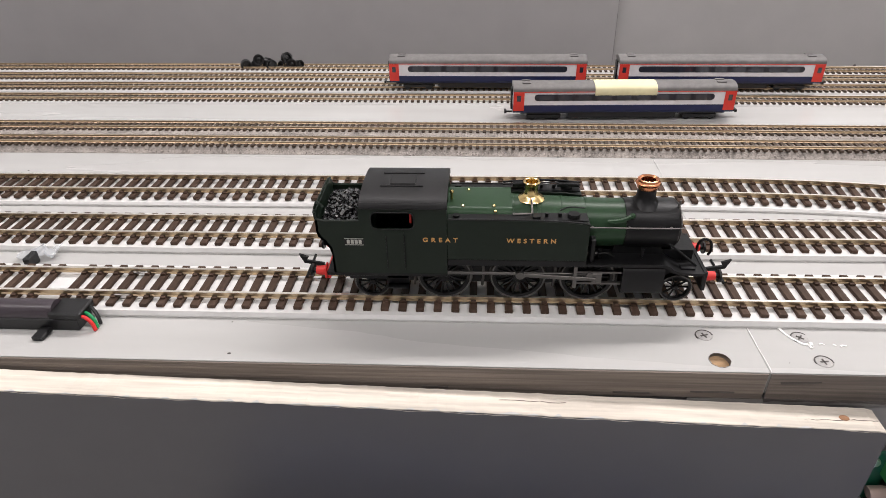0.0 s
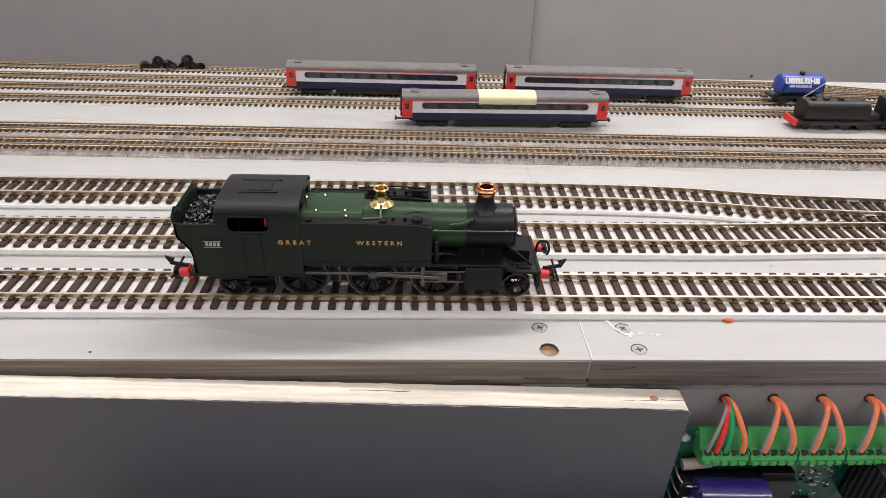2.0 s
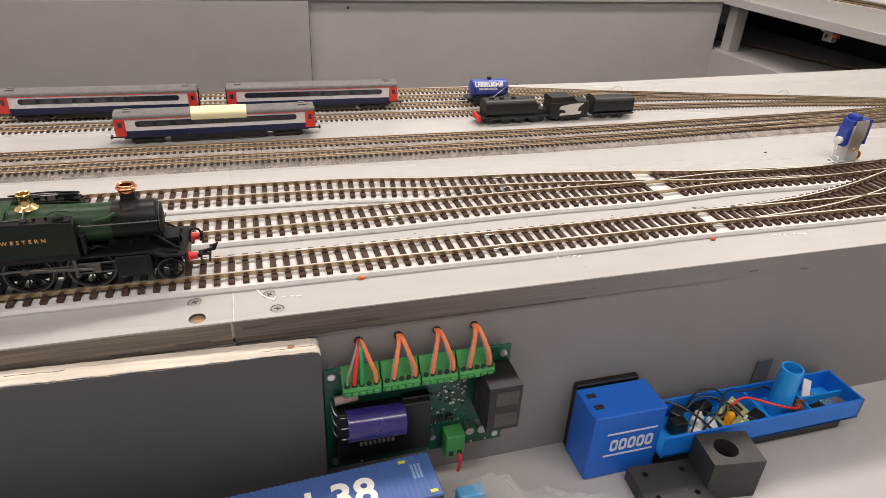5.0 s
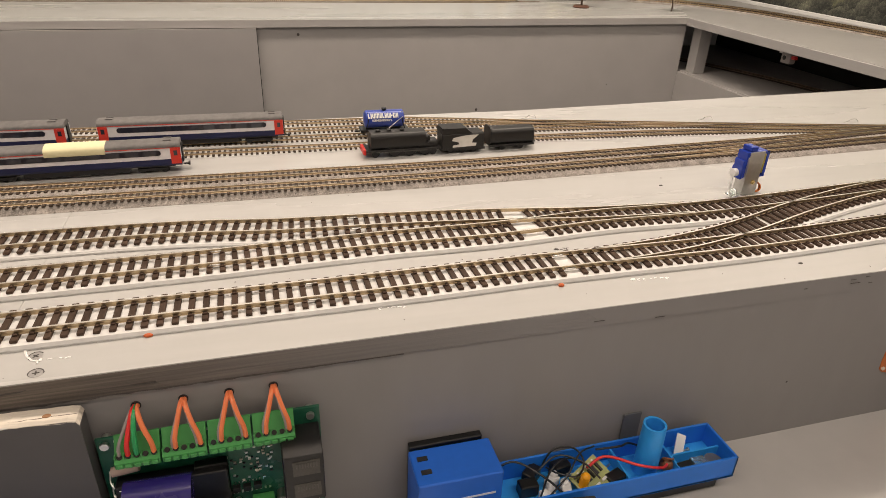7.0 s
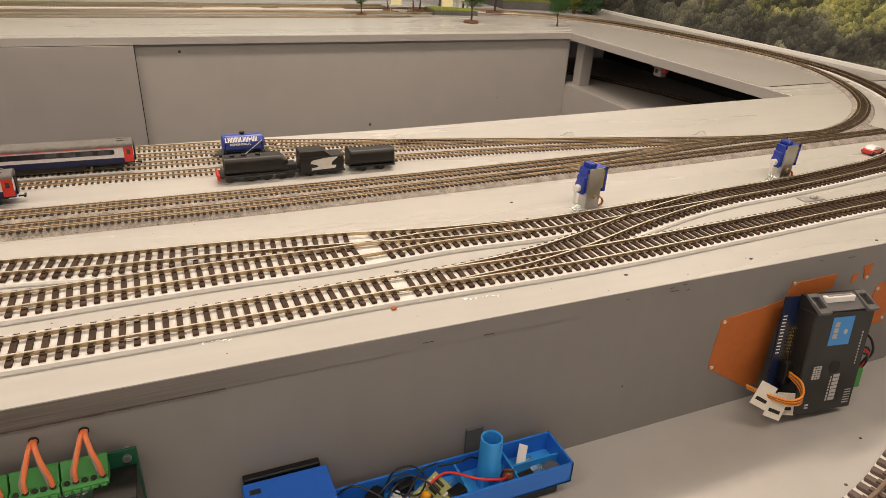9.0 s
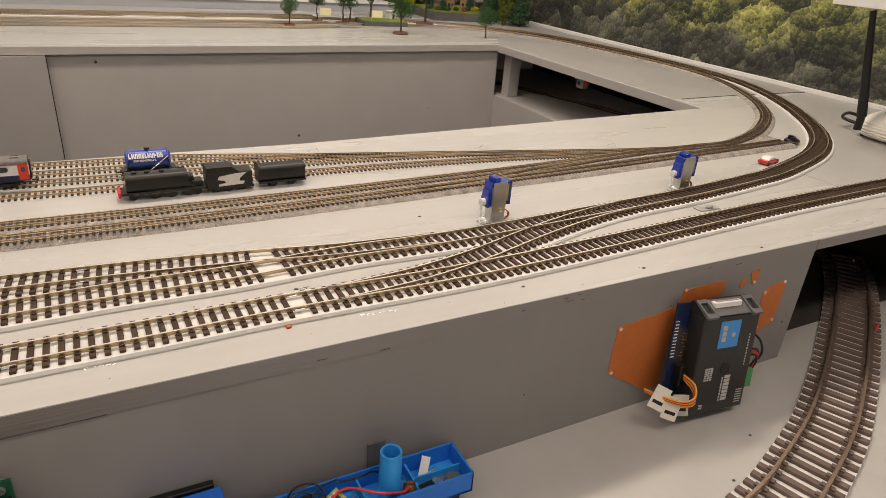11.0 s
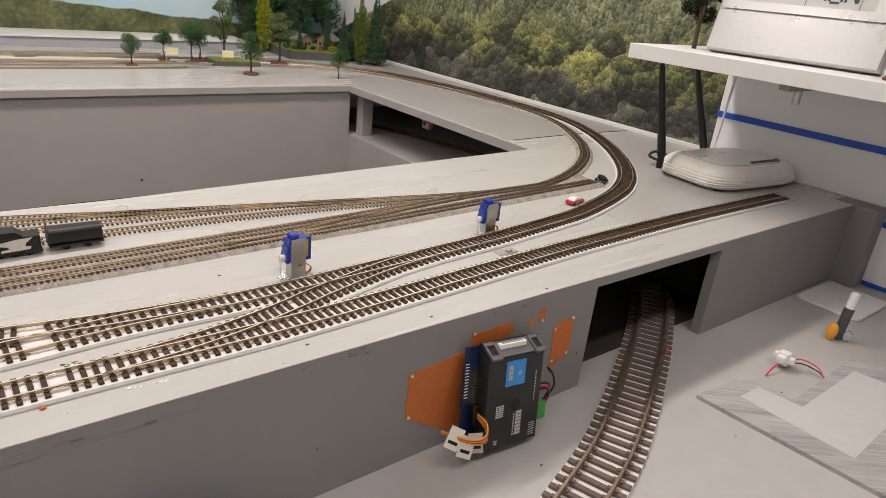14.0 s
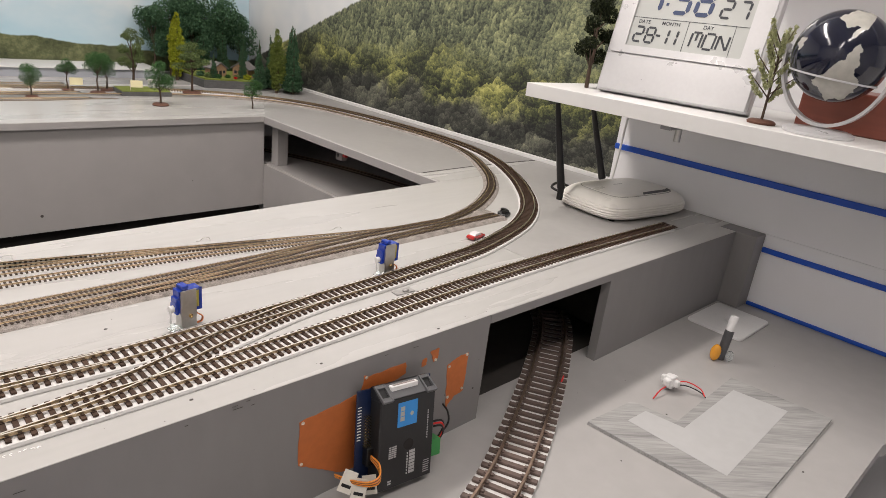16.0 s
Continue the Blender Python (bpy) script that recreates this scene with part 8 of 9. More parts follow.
# ---- village corner ----
M["stone_wall"] = mat("grey_stone_wall", (0.10, 0.10, 0.10), 0.85, var=0.35, scale=250, bump=0.5)
M["grass"] = mat("flock_grass", (0.17, 0.21, 0.035), 0.95, var=0.45, scale=200, bump=0.8)
M["hut_wall"] = mat("hut_timber", (0.33, 0.21, 0.125), 0.8, var=0.25, scale=200, bump=0.3)
M["hut_roof"] = mat("hut_roof", (0.17, 0.16, 0.155), 0.8, var=0.25, scale=200, bump=0.4)
vg = thing("scenery_plot", "raised model garden plot with dark stone edge", "scenery plot", pose(1.27, 1.615, 0))
part("retaining_wall", prism(B(), [(-0.105, -0.075), (0.060, -0.120), (0.110, -0.080), (0.110, 0.120), (-0.105, 0.120)], 0.0002, 0.0230, axis="z"), "stone_wall", vg)
part("turf", prism(B(), [(-0.100, -0.070), (0.058, -0.113), (0.105, -0.076), (0.105, 0.116), (-0.100, 0.116)], 0.0231, 0.0275, axis="z"), "grass", vg)


def hut(x, y, z, w, d, h, turn, label):
    t = thing("model_house", label, "model house", pose(x, y, z, 0, 0, turn), "model houses")
    part("wall", prism(B(), [(-w / 2, 0), (w / 2, 0), (w / 2, h * 0.6), (0, h * 0.95), (-w / 2, h * 0.6)], -d / 2, d / 2), "hut_wall", t)
    bm = B()
    for s in (-1, 1):
        prism(bm, [(s * w * 0.62, h * 0.52), (0, h * 0.97), (0, h * 1.04), (s * w * 0.62, h * 0.60)], -d * 0.58, d * 0.58)
    part("roof", bm, "hut_roof", t)
    part("door", box(B(), -w * 0.10, w * 0.10, -d / 2 - 0.0006, -d / 2, 0, h * 0.42), "dark", t)
    for s in (-1, 1):
        part("window", box(B(), s * w * 0.3 - w * 0.08, s * w * 0.3 + w * 0.08, -d / 2 - 0.0006, -d / 2, h * 0.22, h * 0.42), "coach_glass", t)
    return t


hut(1.235, 1.610, 0.0276, 0.050, 0.040, 0.042, 18, "brown timber model house with grey roof on the plot")
hut(1.320, 1.590, 0.0276, 0.055, 0.044, 0.046, -60, "brown timber model house with grey roof on the plot")
for k, (x, y, r_, lf) in enumerate(((1.190, 1.565, 0.012, "leaf_olive"), (1.215, 1.550, 0.010, "leaf_green"), (1.270, 1.540, 0.010, "leaf_olive"), (1.300, 1.530, 0.012, "leaf_yellow"), (1.250, 1.560, 0.008, "leaf_green"), (1.180, 1.600, 0.012, "leaf_dark"))):
    me = leaves([((0, 0, r_ * 0.6), (r_, r_, r_ * 0.7))], 260, 0.0022, 40 + k)
    me.materials.append(M[lf])
    o = new("model_shrub", me)
    o.matrix_world = pose(x, y, 0.0272)
    tagged(o, "low green flocked shrub on the garden plot", "shrub", "model shrubs")
me = leaves([((0, 0, 0.004), (0.006, 0.005, 0.004))], 90, 0.0018, 60)
me.materials.append(M["car_red"])
o = new("model_shrub", me)
o.matrix_world = pose(1.262, 1.532, 0.0272)
tagged(o, "red flowering shrub on the garden plot", "shrub", "model shrubs")
tp_ = thing("scenery_tile", "small grassy model tile with a pale hut", "scenery plot", pose(0.945, 1.430, 0, 0, 0, -4))
part("tile_base", box(B(), -0.062, 0.062, -0.045, 0.045, 0.0002, 0.0110, 0.0004), "stone_wall", tp_)
part("turf", box(B(), -0.060, 0.060, -0.043, 0.043, 0.0111, 0.0130), "grass", tp_)
ht = thing("model_hut", "tiny pale model hut with flat roof on the tile", "model house", pose(0.985, 1.452, 0.0131, 0, 0, 10))
part("wall", box(B(), -0.012, 0.012, -0.010, 0.010, 0, 0.018), "coach_white", ht)
part("roof", box(B(), -0.015, 0.015, -0.013, 0.013, 0.0182, 0.0205), "raw_casting", ht)
part("door", box(B(), -0.003, 0.003, -0.0106, -0.0101, 0, 0.012), "dark", ht)
for x, y in ((0.772, 1.435), (0.905, 1.400)):
    sg = thing("paper_flag", "cream paper flag on a thin stick", "paper flag", pose(x, y, 0, 0, 0, -6), "paper flags")
    part("stick", cyl(B(), (0, 0, 0), (0, 0, 0.040), 0.0007, seg=8), "rawwood", sg)
    part("paper", box(B(), 0.0, 0.030, -0.0003, 0.0003, 0.021, 0.039), "tape", sg)

# ---- pocket under the side board ----
bk = thing("track_sensor", "small white sensor box with a red lamp under the board edge", "sensor", pose(1.127, 0.774, -0.0175))
part("housing", box(B(), 0.0, 0.014, -0.012, 0.012, -0.022, 0.0066, 0.001), "wire_grey", bk)
part("mounting_tab", box(B(), 0.002, 0.012, 0.0122, 0.022, -0.006, 0.0066, 0.0006), "steel", bk)
part("lens", cyl(B(), (-0.0008, 0.003, -0.012), (0.0, 0.003, -0.012), 0.0042, seg=14), "black", bk)
part("lamp", box(B(), 0.001, 0.009, -0.022, -0.0122, -0.012, -0.006, 0.0008), "wire_red", bk, "small red lamp")
# Dark sheet closes the space; its colour is the shade inside.
solid("pocket_back", box(B(), 1.455, 1.470, 0.395, 1.4, -0.1228, -0.0108), "dark", "dark sheet standing in for shade deep under the side board", "panel", kind="structure")
bm = tube(B(), [(1.475, 0.50, 0.0005), (1.30, 0.505, 0.0005), (1.13, 0.499, 0.0005)], 0.0007, 5)
solid("board_joint", bm, "screw_dark", "dark joint line across the side board", "joint", kind="structure")
bm = B()
for k in range(3):
    ball(bm, ((0.608, 0.225, 0.93)[k], (1.0826, 1.0782, 1.0866)[k], (-0.196, -0.029, -0.15)[k]), (0.0032, 0.0032, 0.0014)[k], 8, 5, (1, 0.3, 1))
tagged(solid("wall_specks", bm, "screw_dark"), "dark nail holes in the far fascia", "nail holes", kind="stuff")

# greyer painted board beyond the joint, the corner's light falloff in its tone
solid("corner_board", prism(B(), [(1.1185, 0.502), (1.4870, 0.507), (1.4870, 1.60), (1.36, 1.44), (1.21, 1.26), (1.1185, 1.088)], 0.00005, 0.0004, axis="z"), "corner_paint", "grey painted board in the corner, darkened for weak light", "board", kind="structure")

# Grey sheet added where the shelf's shade and light falloff darken the deck.
rim_ = [p - n * 0.0182 for p, d, n in frames_of([q for q in B_PTS if q.x > 0.95 and q.y < 0.495])][::6]
solid("outer_board", prism(B(), [(rim_[0].x, 0.0905), (1.4868, 0.0905), (1.4868, 0.4990)] + [(p.x, p.y) for p in rim_[::-1]], 0.00005, 0.0004, axis="z"), mat("outer_sheet_shade", (0.40, 0.393, 0.384), 0.38, var=0.07, scale=60, bump=0.06, stain=0.15, stain_col=(0.3, 0.29, 0.28)), "sheet outside the curve, shelf shade put into its grey", "board", kind="structure")

# ---- router ----
M["router_white"] = mat("router_white", (0.82, 0.80, 0.75), 0.3, var=0.03, scale=60, bump=0.02)
rt = thing("wifi_router", "off-white wireless router with two black antennas on the board", "router", pose(1.329, 0.178, 0, 0, 0, -7))


def pebble(bm, a, b, z0, z1, edge, e=3.2, rings=6, seg=48):
    rows = []
    for k in range(rings + 1):
        f = k / rings
        ang = f * math.pi / 2
        s = 1 - edge * (1 - math.cos(ang))
        zz = z0 + (z1 - z0) * math.sin(ang)
        row = []
        for q in range(seg):
            t = 2 * math.pi * q / seg
            ct, st = math.cos(t), math.sin(t)
            row.append(bm.verts.new((a * s * math.copysign(abs(ct) ** (2 / e), ct), b * s * math.copysign(abs(st) ** (2 / e), st), zz)))
        rows.append(row)
    for p, q_ in zip(rows, rows[1:]):
        for k in range(seg):
            bm.faces.new((p[k], p[(k + 1) % seg], q_[(k + 1) % seg], q_[k]))
    bm.faces.new(rows[-1])
    bm.faces.new(rows[0][::-1])
    return bm


bm = B()
shell = [(0.90, 0.0012), (0.965, 0.0040), (0.990, 0.0070), (0.978, 0.0082), (0.998, 0.0100), (0.986, 0.0118), (1.0, 0.0136), (0.984, 0.0156), (0.990, 0.0176), (0.966, 0.0196), (0.966, 0.0214), (0.938, 0.0236), (0.930, 0.0254), (0.885, 0.0285), (0.835, 0.0312), (0.790, 0.0328), (0.770, 0.0332)]
rows = []
for s, zz in shell:
    row = []
    for q in range(64):
        t = 2 * math.pi * q / 64
        ct, st = math.cos(t), math.sin(t)
        row.append(bm.verts.new((0.1155 * s * math.copysign(abs(ct) ** 0.46, ct), 0.0725 * s * math.copysign(abs(st) ** 0.46, st), zz * 1.08 + 0.0012)))
    rows.append(row)
for p, q_ in zip(rows, rows[1:]):
    for k in range(64):
        bm.faces.new((p[k], p[(k + 1) % 64], q_[(k + 1) % 64], q_[k]))
bm.faces.new(rows[-1]), bm.faces.new(rows[0][::-1])
body = part("body", bm, "router_white", rt, smooth=True)
part("lid_groove", pebble(B(), 0.0835, 0.0500, 0.0360, 0.0374, 0.004, e=5.0), mat("router_groove", (0.30, 0.29, 0.27), 0.6, var=0.05, scale=80, bump=0.02), body)
part("top_panel", pebble(B(), 0.0820, 0.0485, 0.0362, 0.0384, 0.03, e=5.0), "router_white", body, smooth=True)
part("maker_mark", box(B(), -0.012, 0.012, 0.018, 0.021, 0.0383, 0.0386), mat("router_print", (0.45, 0.44, 0.42), 0.5, var=0.05, scale=80, bump=0), body)
bm = prism(B(), [(-0.012, -0.047), (0.060, -0.0445), (0.076, -0.040), (0.080, -0.028), (0.070, -0.0335), (0.000, -0.0365)], 0.0366, 0.0389, axis="z")
part("display_slot", bm, "black", body)
bm = B()
for k in (-0.09, 0.09):
    for j in (-0.05, 0.05):
        cyl(bm, (k, j, 0.0), (k, j, 0.003), 0.006, seg=12)
part("foot", bm, "black", rt)
for x, y, z0, lean_ in ((-0.1275, 0.038, 0.020, 0.0), (0.021, 0.073, 0.020, 0.011)):
    bm = B()
    cyl(bm, (x, y, z0 - 0.006), (x, y, z0 + 0.014), 0.0055, seg=14)
    cyl(bm, (x, y, z0 + 0.014), (x - 0.014 - lean_ * 0.6, y + 0.012 + lean_ * 0.6, z0 + 0.100), 0.0070, 0.0056, 14)
    cyl(bm, (x - 0.014 - lean_ * 0.6, y + 0.012 + lean_ * 0.6, z0 + 0.100), (x - 0.0225 - lean_, y + 0.020 + lean_, z0 + 0.158), 0.0056, 0.0040, 14)
    part("antenna", bm, "black", rt, "black rod antenna", smooth=True)
part("cable", tube(B(), [(-0.080, 0.074, 0.012), (-0.085, 0.098, 0.016), (-0.060, 0.108, 0.020), (-0.030, 0.100, 0.012), (-0.010, 0.088, 0.004)], 0.0025, 8), "black", rt, smooth=True)
solid("white_cable", tube(B(), [(1.40, 0.255, 0.002), (1.415, 0.258, 0.05), (1.425, 0.26, 0.12), (1.435, 0.262, 0.18)], 0.0022, 8), "white", "thin white cable up the wall", "cable", smooth=True)

# ---- wall shelf and what stands on it ----
ws = thing("wall_shelf", "thick white wall shelf above the board", "shelf")
part("board", box(B(), 1.1412, 1.4445, -0.60, 0.2848, 0.182, 0.2035, 0.0006), "white", ws)
part("front_edge", box(B(), 1.1400, 1.1411, -0.60, 0.2860, 0.1822, 0.2033, 0.0004), "white", ws)
part("end_cap", box(B(), 1.1412, 1.4445, 0.2849, 0.2860, 0.1822, 0.2033, 0.0003), "white", ws)
# Unseen shelf added to keep light off the wall behind the globe.
us = thing("shade_shelf", "unseen white shelf added above the clock to shade the wall", "shelf")
part("board", box(B(), 1.252, 1.4445, -0.60, 0.150, 0.520, 0.540, 0.0006), "white", us)
sb = thing("shelf_bracket", "grey metal bracket under the white shelf", "bracket")
part("arm", box(B(), 1.190, 1.4445, 0.052, 0.068, 0.170, 0.1818, 0.0008), mat("bracket_grey", (0.30, 0.30, 0.31), 0.5, var=0.06, scale=100, bump=0.03), sb)
part("bolt", cyl(B(), (1.235, 0.060, 0.150), (1.235, 0.060, 0.170), 0.005, seg=12), "steel", sb)
for z0, z1, nm in ((0.079, 0.090, "trim_upper"), (-0.031, -0.022, "trim_middle"), (-0.1305, -0.124, "trim_lower")):
    y1 = 0.2845 if z0 > 0 else -0.0370
    solid(nm, box(B(), 1.4415, 1.4458, -2.0, y1, z0, z1, 0.001), "blue_strip", "blue plastic strip along the wall", "trim", kind="structure")

M["silver"] = mat("silver_plastic", (0.62, 0.62, 0.63), 0.3, metal=0.35, var=0.04, scale=200, bump=0.03)
M["lcd"] = mat("lcd_grey", (0.52, 0.54, 0.52), 0.25, var=0.03, scale=20, bump=0)
M["lcd_ink"] = mat("lcd_ink", (0.035, 0.04, 0.05), 0.4, var=0.05, scale=20, bump=0)
M["lcd_blue"] = mat("lcd_blue_ink", (0.03, 0.055, 0.14), 0.4, var=0.05, scale=20, bump=0)
ck = thing("desk_clock", "silver digital desk clock leaning back on the shelf", "clock", Matrix.Translation((1.217, 0.0855, 0.2037)) @ Matrix.Rotation(radians(-84), 4, "Z") @ Matrix.Diagonal((0.975, 1, 1, 1)) @ Matrix.Rotation(radians(-14), 4, "X"))
part("case", box(B(), -0.118, 0.122, 0.0, 0.020, 0.004, 0.205, 0.003, seg=2), "silver", ck)
part("foot", box(B(), -0.110, 0.110, 0.002, 0.060, 0.0042, 0.016, 0.002), "silver", ck)
part("lower_panel", box(B(), -0.115, 0.119, -0.0035, 0.0, 0.006, 0.0625, 0.001), "silver", ck)
part("bezel", plate_holes(B(), rounded(-0.112, 0.116, 0.0645, 0.201, 0.004), [rounded(-0.088, 0.090, 0.076, 0.182, 0.002)], -0.004, 0.0, axis="y"), "silver", ck)
scr = part("screen", box(B(), -0.090, 0.092, -0.0012, -0.0002, 0.082, 0.192), "lcd", ck, "grey liquid crystal display")
scr.location.z -= 0.008
up_ = Matrix.Rotation(radians(90), 4, "X")
SEG = {"0": "abcdef", "1": "bc", "2": "abged", "5": "afgcd", "6": "afgecd", "7": "abc", "8": "abcdefg", "3": "abgcd"}


def digit(bm, ch, x, z, w, h, t):
    """A seven-segment numeral, slightly slanted."""
    segs = {"a": (0, h, w, h), "g": (0, h / 2, w, h / 2), "d": (0, 0, w, 0), "f": (0, h / 2, 0, h), "b": (w, h / 2, w, h), "e": (0, 0, 0, h / 2), "c": (w, 0, w, h / 2)}
    for s in SEG[ch]:
        x0, z0, x1, z1 = segs[s]
        gap = t * 0.65
        if z0 == z1:
            x0, x1 = x0 + gap, x1 - gap
            pts = [(x0, z0 - t / 2), (x1, z0 - t / 2), (x1 + t / 2, z0), (x1, z0 + t / 2), (x0, z0 + t / 2), (x0 - t / 2, z0)]
        else:
            z0, z1 = z0 + gap, z1 - gap
            pts = [(x0 - t / 2, z0), (x0, z0 - t / 2), (x0 + t / 2, z0), (x0 + t / 2, z1), (x0, z1 + t / 2), (x0 - t / 2, z1)]
        prism(bm, [(x + a + 0.08 * b, z + b) for a, b in pts], -0.0018, -0.0013)
    return bm


bm = B()
digit(bm, "1", -0.072, 0.139, 0.020, 0.040, 0.0062)
digit(bm, "5", -0.030, 0.139, 0.022, 0.040, 0.0062)
digit(bm, "8", 0.004, 0.139, 0.022, 0.040, 0.0062)
box(bm, -0.0425, -0.0385, -0.0018, -0.0013, 0.148, 0.152)
box(bm, -0.0415, -0.0375, -0.0018, -0.0013, 0.164, 0.168)
part("time_figures", bm, "lcd_blue", scr)
bm = B()
digit(bm, "2", 0.042, 0.138, 0.014, 0.024, 0.0034)
digit(bm, "7", 0.066, 0.138, 0.014, 0.024, 0.0034)
part("seconds_figures", bm, "lcd_ink", scr)
bm = B()
for ch, x in (("2", -0.080), ("8", -0.061)):
    digit(bm, ch, x, 0.092, 0.013, 0.022, 0.0032)
box(bm, -0.044, -0.037, -0.0018, -0.0013, 0.102, 0.105)
for ch, x in (("1", -0.038), ("1", -0.024)):
    digit(bm, ch, x, 0.092, 0.012, 0.022, 0.0032)
part("date_figures", bm, "lcd_ink", scr)
bm = B()
x, z, w, h, t = 0.010, 0.092, 0.015, 0.022, 0.0030
for k, strokes in enumerate(([(0, 0, 0, 1), (1, 0, 1, 1), (0, 1, 1, 1), (0.5, 0.4, 0.5, 1)], [(0, 0, 0, 1), (1, 0, 1, 1), (0, 1, 1, 1), (0, 0, 1, 0)], [(0, 0, 0, 1), (1, 0, 1, 1), (0, 1, 1, 0)])):
    for a0, b0, a1, b1 in strokes:
        p0, p1 = Vector((x + k * 0.020 + a0 * w + 0.08 * b0 * h, 0, z + b0 * h)), Vector((x + k * 0.020 + a1 * w + 0.08 * b1 * h, 0, z + b1 * h))
        d_ = (p1 - p0).normalized() * (t * 0.5)
        n_ = Vector((-d_.z, 0, d_.x))
        q0, q1 = p0 + d_, p1 - d_
        prism(bm, [((q0 + n_).x, (q0 + n_).z), ((q1 + n_).x, (q1 + n_).z), ((q1 - n_).x, (q1 - n_).z), ((q0 - n_).x, (q0 - n_).z)], -0.0018, -0.0013)
part("day_letters", bm, "lcd_ink", scr)
bm = B()
box(bm, -0.088, 0.090, -0.0016, -0.0013, 0.1275, 0.1282)
for xx in (0.001, 0.070):
    box(bm, xx, xx + 0.0007, -0.0016, -0.0013, 0.084, 0.1275)
part("screen_line", bm, "lcd_ink", scr)
for word, xx in (("DATE", -0.078), ("MONTH", -0.040), ("DAY", 0.024)):
    letters("caption", word, 0.0075, Matrix.Translation((xx, -0.0015, 0.1195)) @ up_, "lcd_ink", scr, 1.05, 0.0001)

tree(1.230, 0.233, 0.2037, 0.142, "oak", "leaf_black", 31, "dark model tree with twisted clumps on the white shelf", base=False, dens=1.5)
pt = thing("pine_sapling", "pale green wire pine sapling on a brown base", "model tree", pose(1.1935, -0.068, 0.2037) @ Matrix.Diagonal((0.72, 0.72, 0.80, 1)))
bm = cyl(B(), (0, 0, 0), (0.004, 0.002, 0.125), 0.0026, 0.0012, 8)
blobs = []
for k in range(15):
    a, z0 = 2.4 * k, 0.035 + 0.006 * k
    ln = 0.048 * (1 - 0.035 * k)
    tip = (ln * math.cos(a), ln * math.sin(a), z0 + 0.038)
    cyl(bm, (0.001, 0, z0), tip, 0.0012, 0.0006, 6)
    for q in range(7):
        f = 0.3 + 0.7 * q / 6
        blobs.append(((tip[0] * f, tip[1] * f, z0 + (tip[2] - z0) * f * f), (0.0030, 0.0030, 0.0042)))
blobs += [((0.003, 0.001, 0.11 + 0.006 * q), (0.0035, 0.0035, 0.006)) for q in range(6)]
part("trunk", bm, "bark", pt)
me = leaves(blobs, 3600, 0.0036, 71, needle=True)
me.materials.append(leaf_mat("needles", (0.26, 0.28, 0.13), (0.52, 0.54, 0.30)))
o = new("crown", me)
o.parent = pt
part("base", lathe(B(), [(0.024, 0.0001), (0.025, 0.003), (0.020, 0.0065), (0.0, 0.007)], 24), "tree_base", pt, "brown plastic base", smooth=True)

# globe on a ring stand
M["globe_sea"] = mat("globe_navy", (0.006, 0.008, 0.024), 0.12, var=0.25, scale=60, bump=0.0, spec=0.5, coat=0.4)
M["globe_land"] = mat("globe_land", (0.46, 0.45, 0.41), 0.25, var=0.18, scale=120, bump=0.02, stain=0.3, stain_col=(0.30, 0.28, 0.24))
LANDS = (((-0.10, 0.80), (0.12, 0.93), (0.48, 0.90), (0.58, 0.78), (0.50, 0.60), (0.32, 0.52), (0.22, 0.34), (0.14, 0.40), (0.25, 0.58), (0.02, 0.60)),
         ((0.28, 0.25), (0.35, 0.10), (0.32, -0.12), (0.25, -0.32), (0.35, -0.55), (0.30, -0.75), (0.08, -0.90), (-0.22, -0.90), (-0.35, -0.75), (-0.52, -0.45), (-0.30, -0.32), (-0.12, -0.15), (0.08, 0.0), (0.20, 0.15)),
         ((-0.82, 0.47), (-0.70, 0.43), (-0.72, 0.28), (-0.86, 0.20)))


def inside(u, v, poly):
    hit = False
    for (x0, y0), (x1, y1) in zip(poly, poly[1:] + poly[:1]):
        if (y0 > v) != (y1 > v) and u < (x1 - x0) * (v - y0) / (y1 - y0) + x0:
            hit = not hit
    return hit


gl = thing("desk_globe", "dark navy desk globe with pale continents on a silver ring stand", "globe", pose(1.195, -0.137, 0.2037))
GZ, GR = 0.0930, 0.0535
bm = bmesh.new()
bmesh.ops.create_uvsphere(bm, u_segments=300, v_segments=190, radius=GR, matrix=Matrix.Translation((0, 0, GZ)))
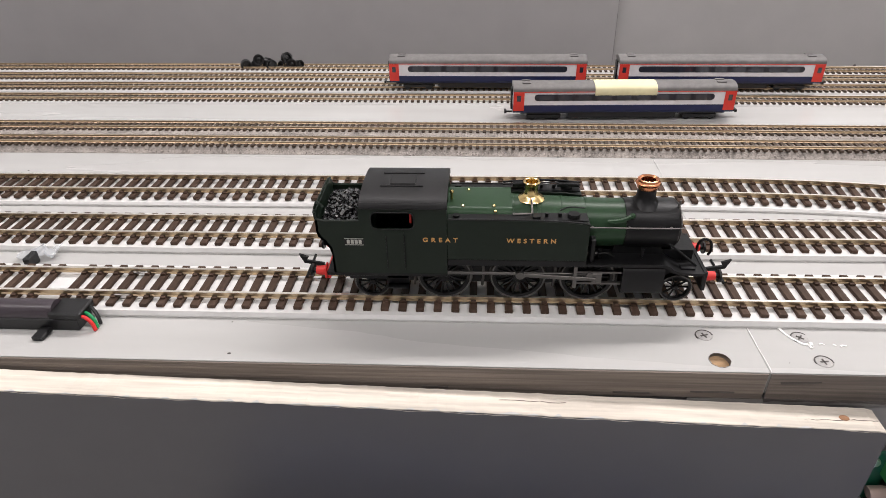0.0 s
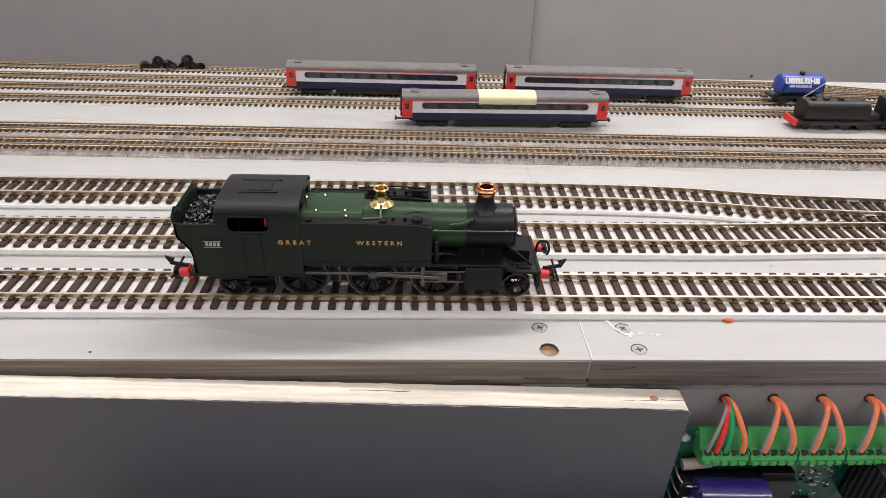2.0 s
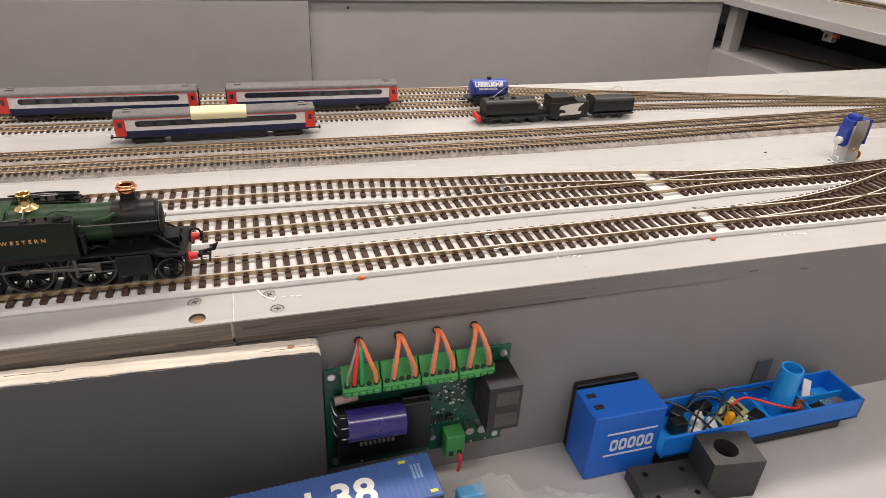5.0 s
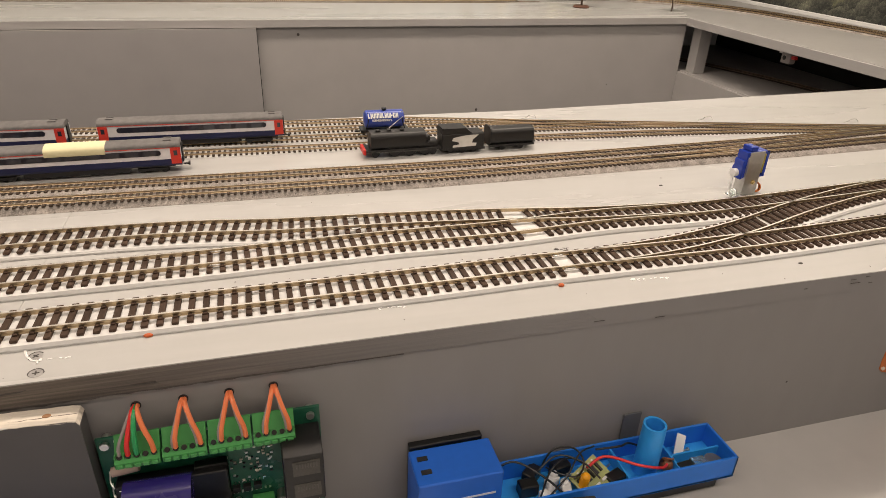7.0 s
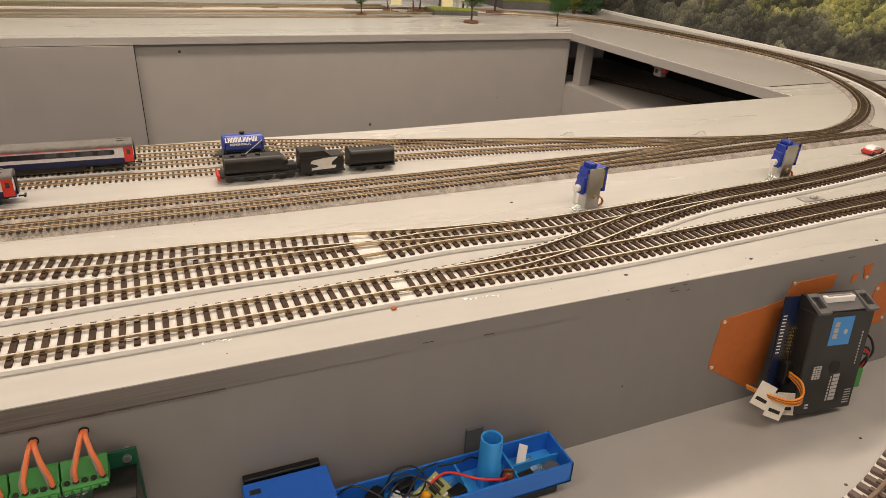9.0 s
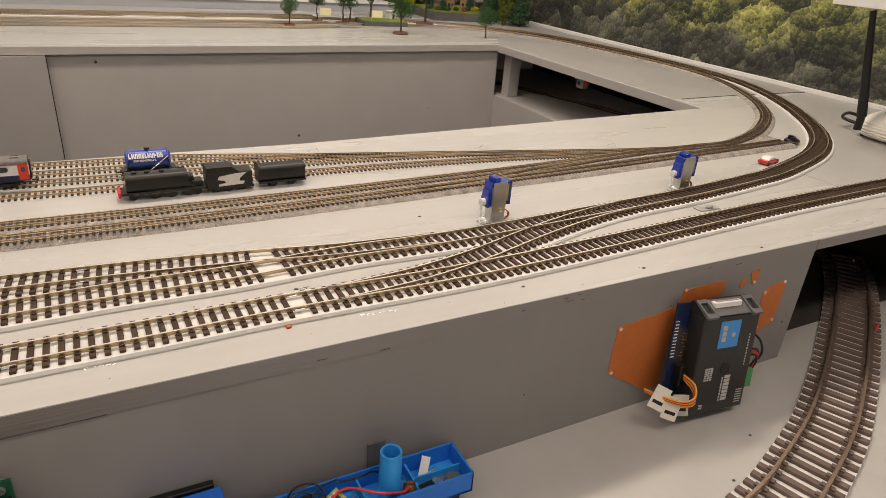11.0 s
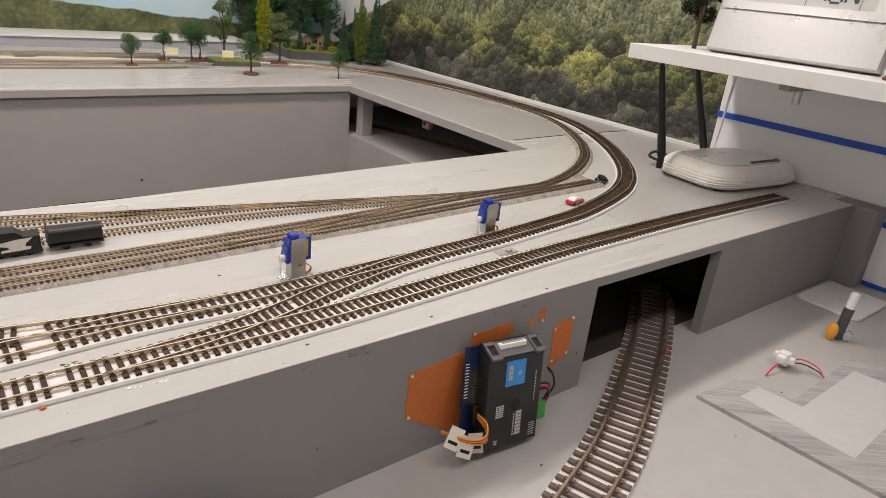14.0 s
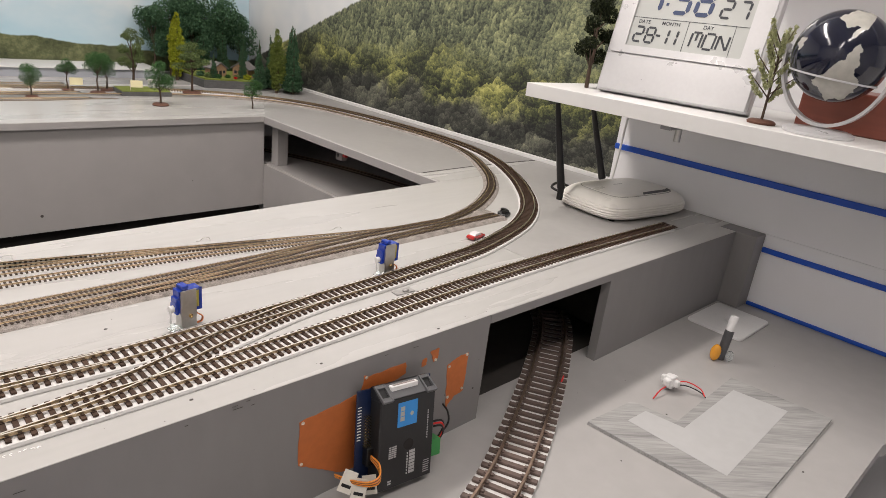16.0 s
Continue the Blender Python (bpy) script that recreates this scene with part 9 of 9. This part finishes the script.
# the printed map faces into the room, turned a little on its axis
out, aside, upw = Vector((-0.955, -0.295, 0.0)), Vector((0.292, -0.940, 0.174)), Vector((-0.05, 0.167, 0.985))
for f in bm.faces:
    d_ = (f.calc_center_median() - Vector((0, 0, GZ))).normalized()
    f.smooth = True
    if d_.dot(out) > 0:
        u_, v_ = d_.dot(aside), d_.dot(upw)
        u_, v_ = u_ + 0.022 * math.sin(17 * v_ + 5 * u_) + 0.012 * math.sin(43 * v_), v_ + 0.02 * math.sin(21 * u_) + 0.010 * math.sin(51 * u_)
        if any(inside(u_, v_, p) for p in LANDS):
            f.material_index = 1
o = part("ball", bm, "globe_sea", gl)
o.data.materials.append(M["globe_land"])
bm = B()
arc = [radians(172 + 196 * k / 48) for k in range(49)]
rows = [[(x, r * 1.0 * math.cos(a), GZ + r * 1.32 * math.sin(a) if math.sin(a) < 0 else GZ + r * math.sin(a)) for x, r in ((-0.0065, 0.0600), (0.0065, 0.0600), (0.0065, 0.0632), (-0.0065, 0.0632))] for a in arc]
rows = [[bm.verts.new(p) for p in row] for row in rows]
for p, q in zip(rows, rows[1:]):
    for k in range(4):
        bm.faces.new((p[k], p[(k + 1) % 4], q[(k + 1) % 4], q[k]))
bm.faces.new(rows[0][::-1]), bm.faces.new(rows[-1])
bmesh.ops.bevel(bm, geom=[e_ for e_ in bm.edges if e_.calc_face_angle(0) > 0.8], offset=0.0006, segments=1, affect="EDGES")
part("ring", bm, "silver", gl, smooth=True)
for s in (-1, 1):
    part("pivot", cyl(B(), (0, s * 0.0530, GZ), (0, s * 0.0605, GZ), 0.0022, seg=12), "silver", gl)
tilt = Matrix.Translation((0, 0, GZ)) @ Matrix.Rotation(radians(6), 4, "X") @ Matrix.Translation((0, 0, -0.0240))
part("latitude_band", lathe(B(), [(0.0484, -0.0012), (0.0492, -0.0008), (0.0489, 0.0008), (0.0479, 0.0012)], 64, tilt), "silver", gl, smooth=True)
part("foot", lathe(B(), [(0.040, 0.0001), (0.041, 0.0040), (0.036, 0.0066), (0.018, 0.0084), (0.0, 0.0088)], 40), "silver", gl, smooth=True)
solid("wooden_box", box(B(), 1.262, 1.372, -0.235, -0.085, 0.2037, 0.2560, 0.003, seg=2), mat("red_wood", (0.20, 0.055, 0.035), 0.35, var=0.2, scale=120, bump=0.1, stretch=(1, 0.15, 1)), "red-brown wooden box behind the globe", "box")


# ---- single sleepers of the nearer tracks ----
for t, m in LATER:
    o = new("sleeper", SLEEPER)
    o.parent = t
    o.matrix_local = m
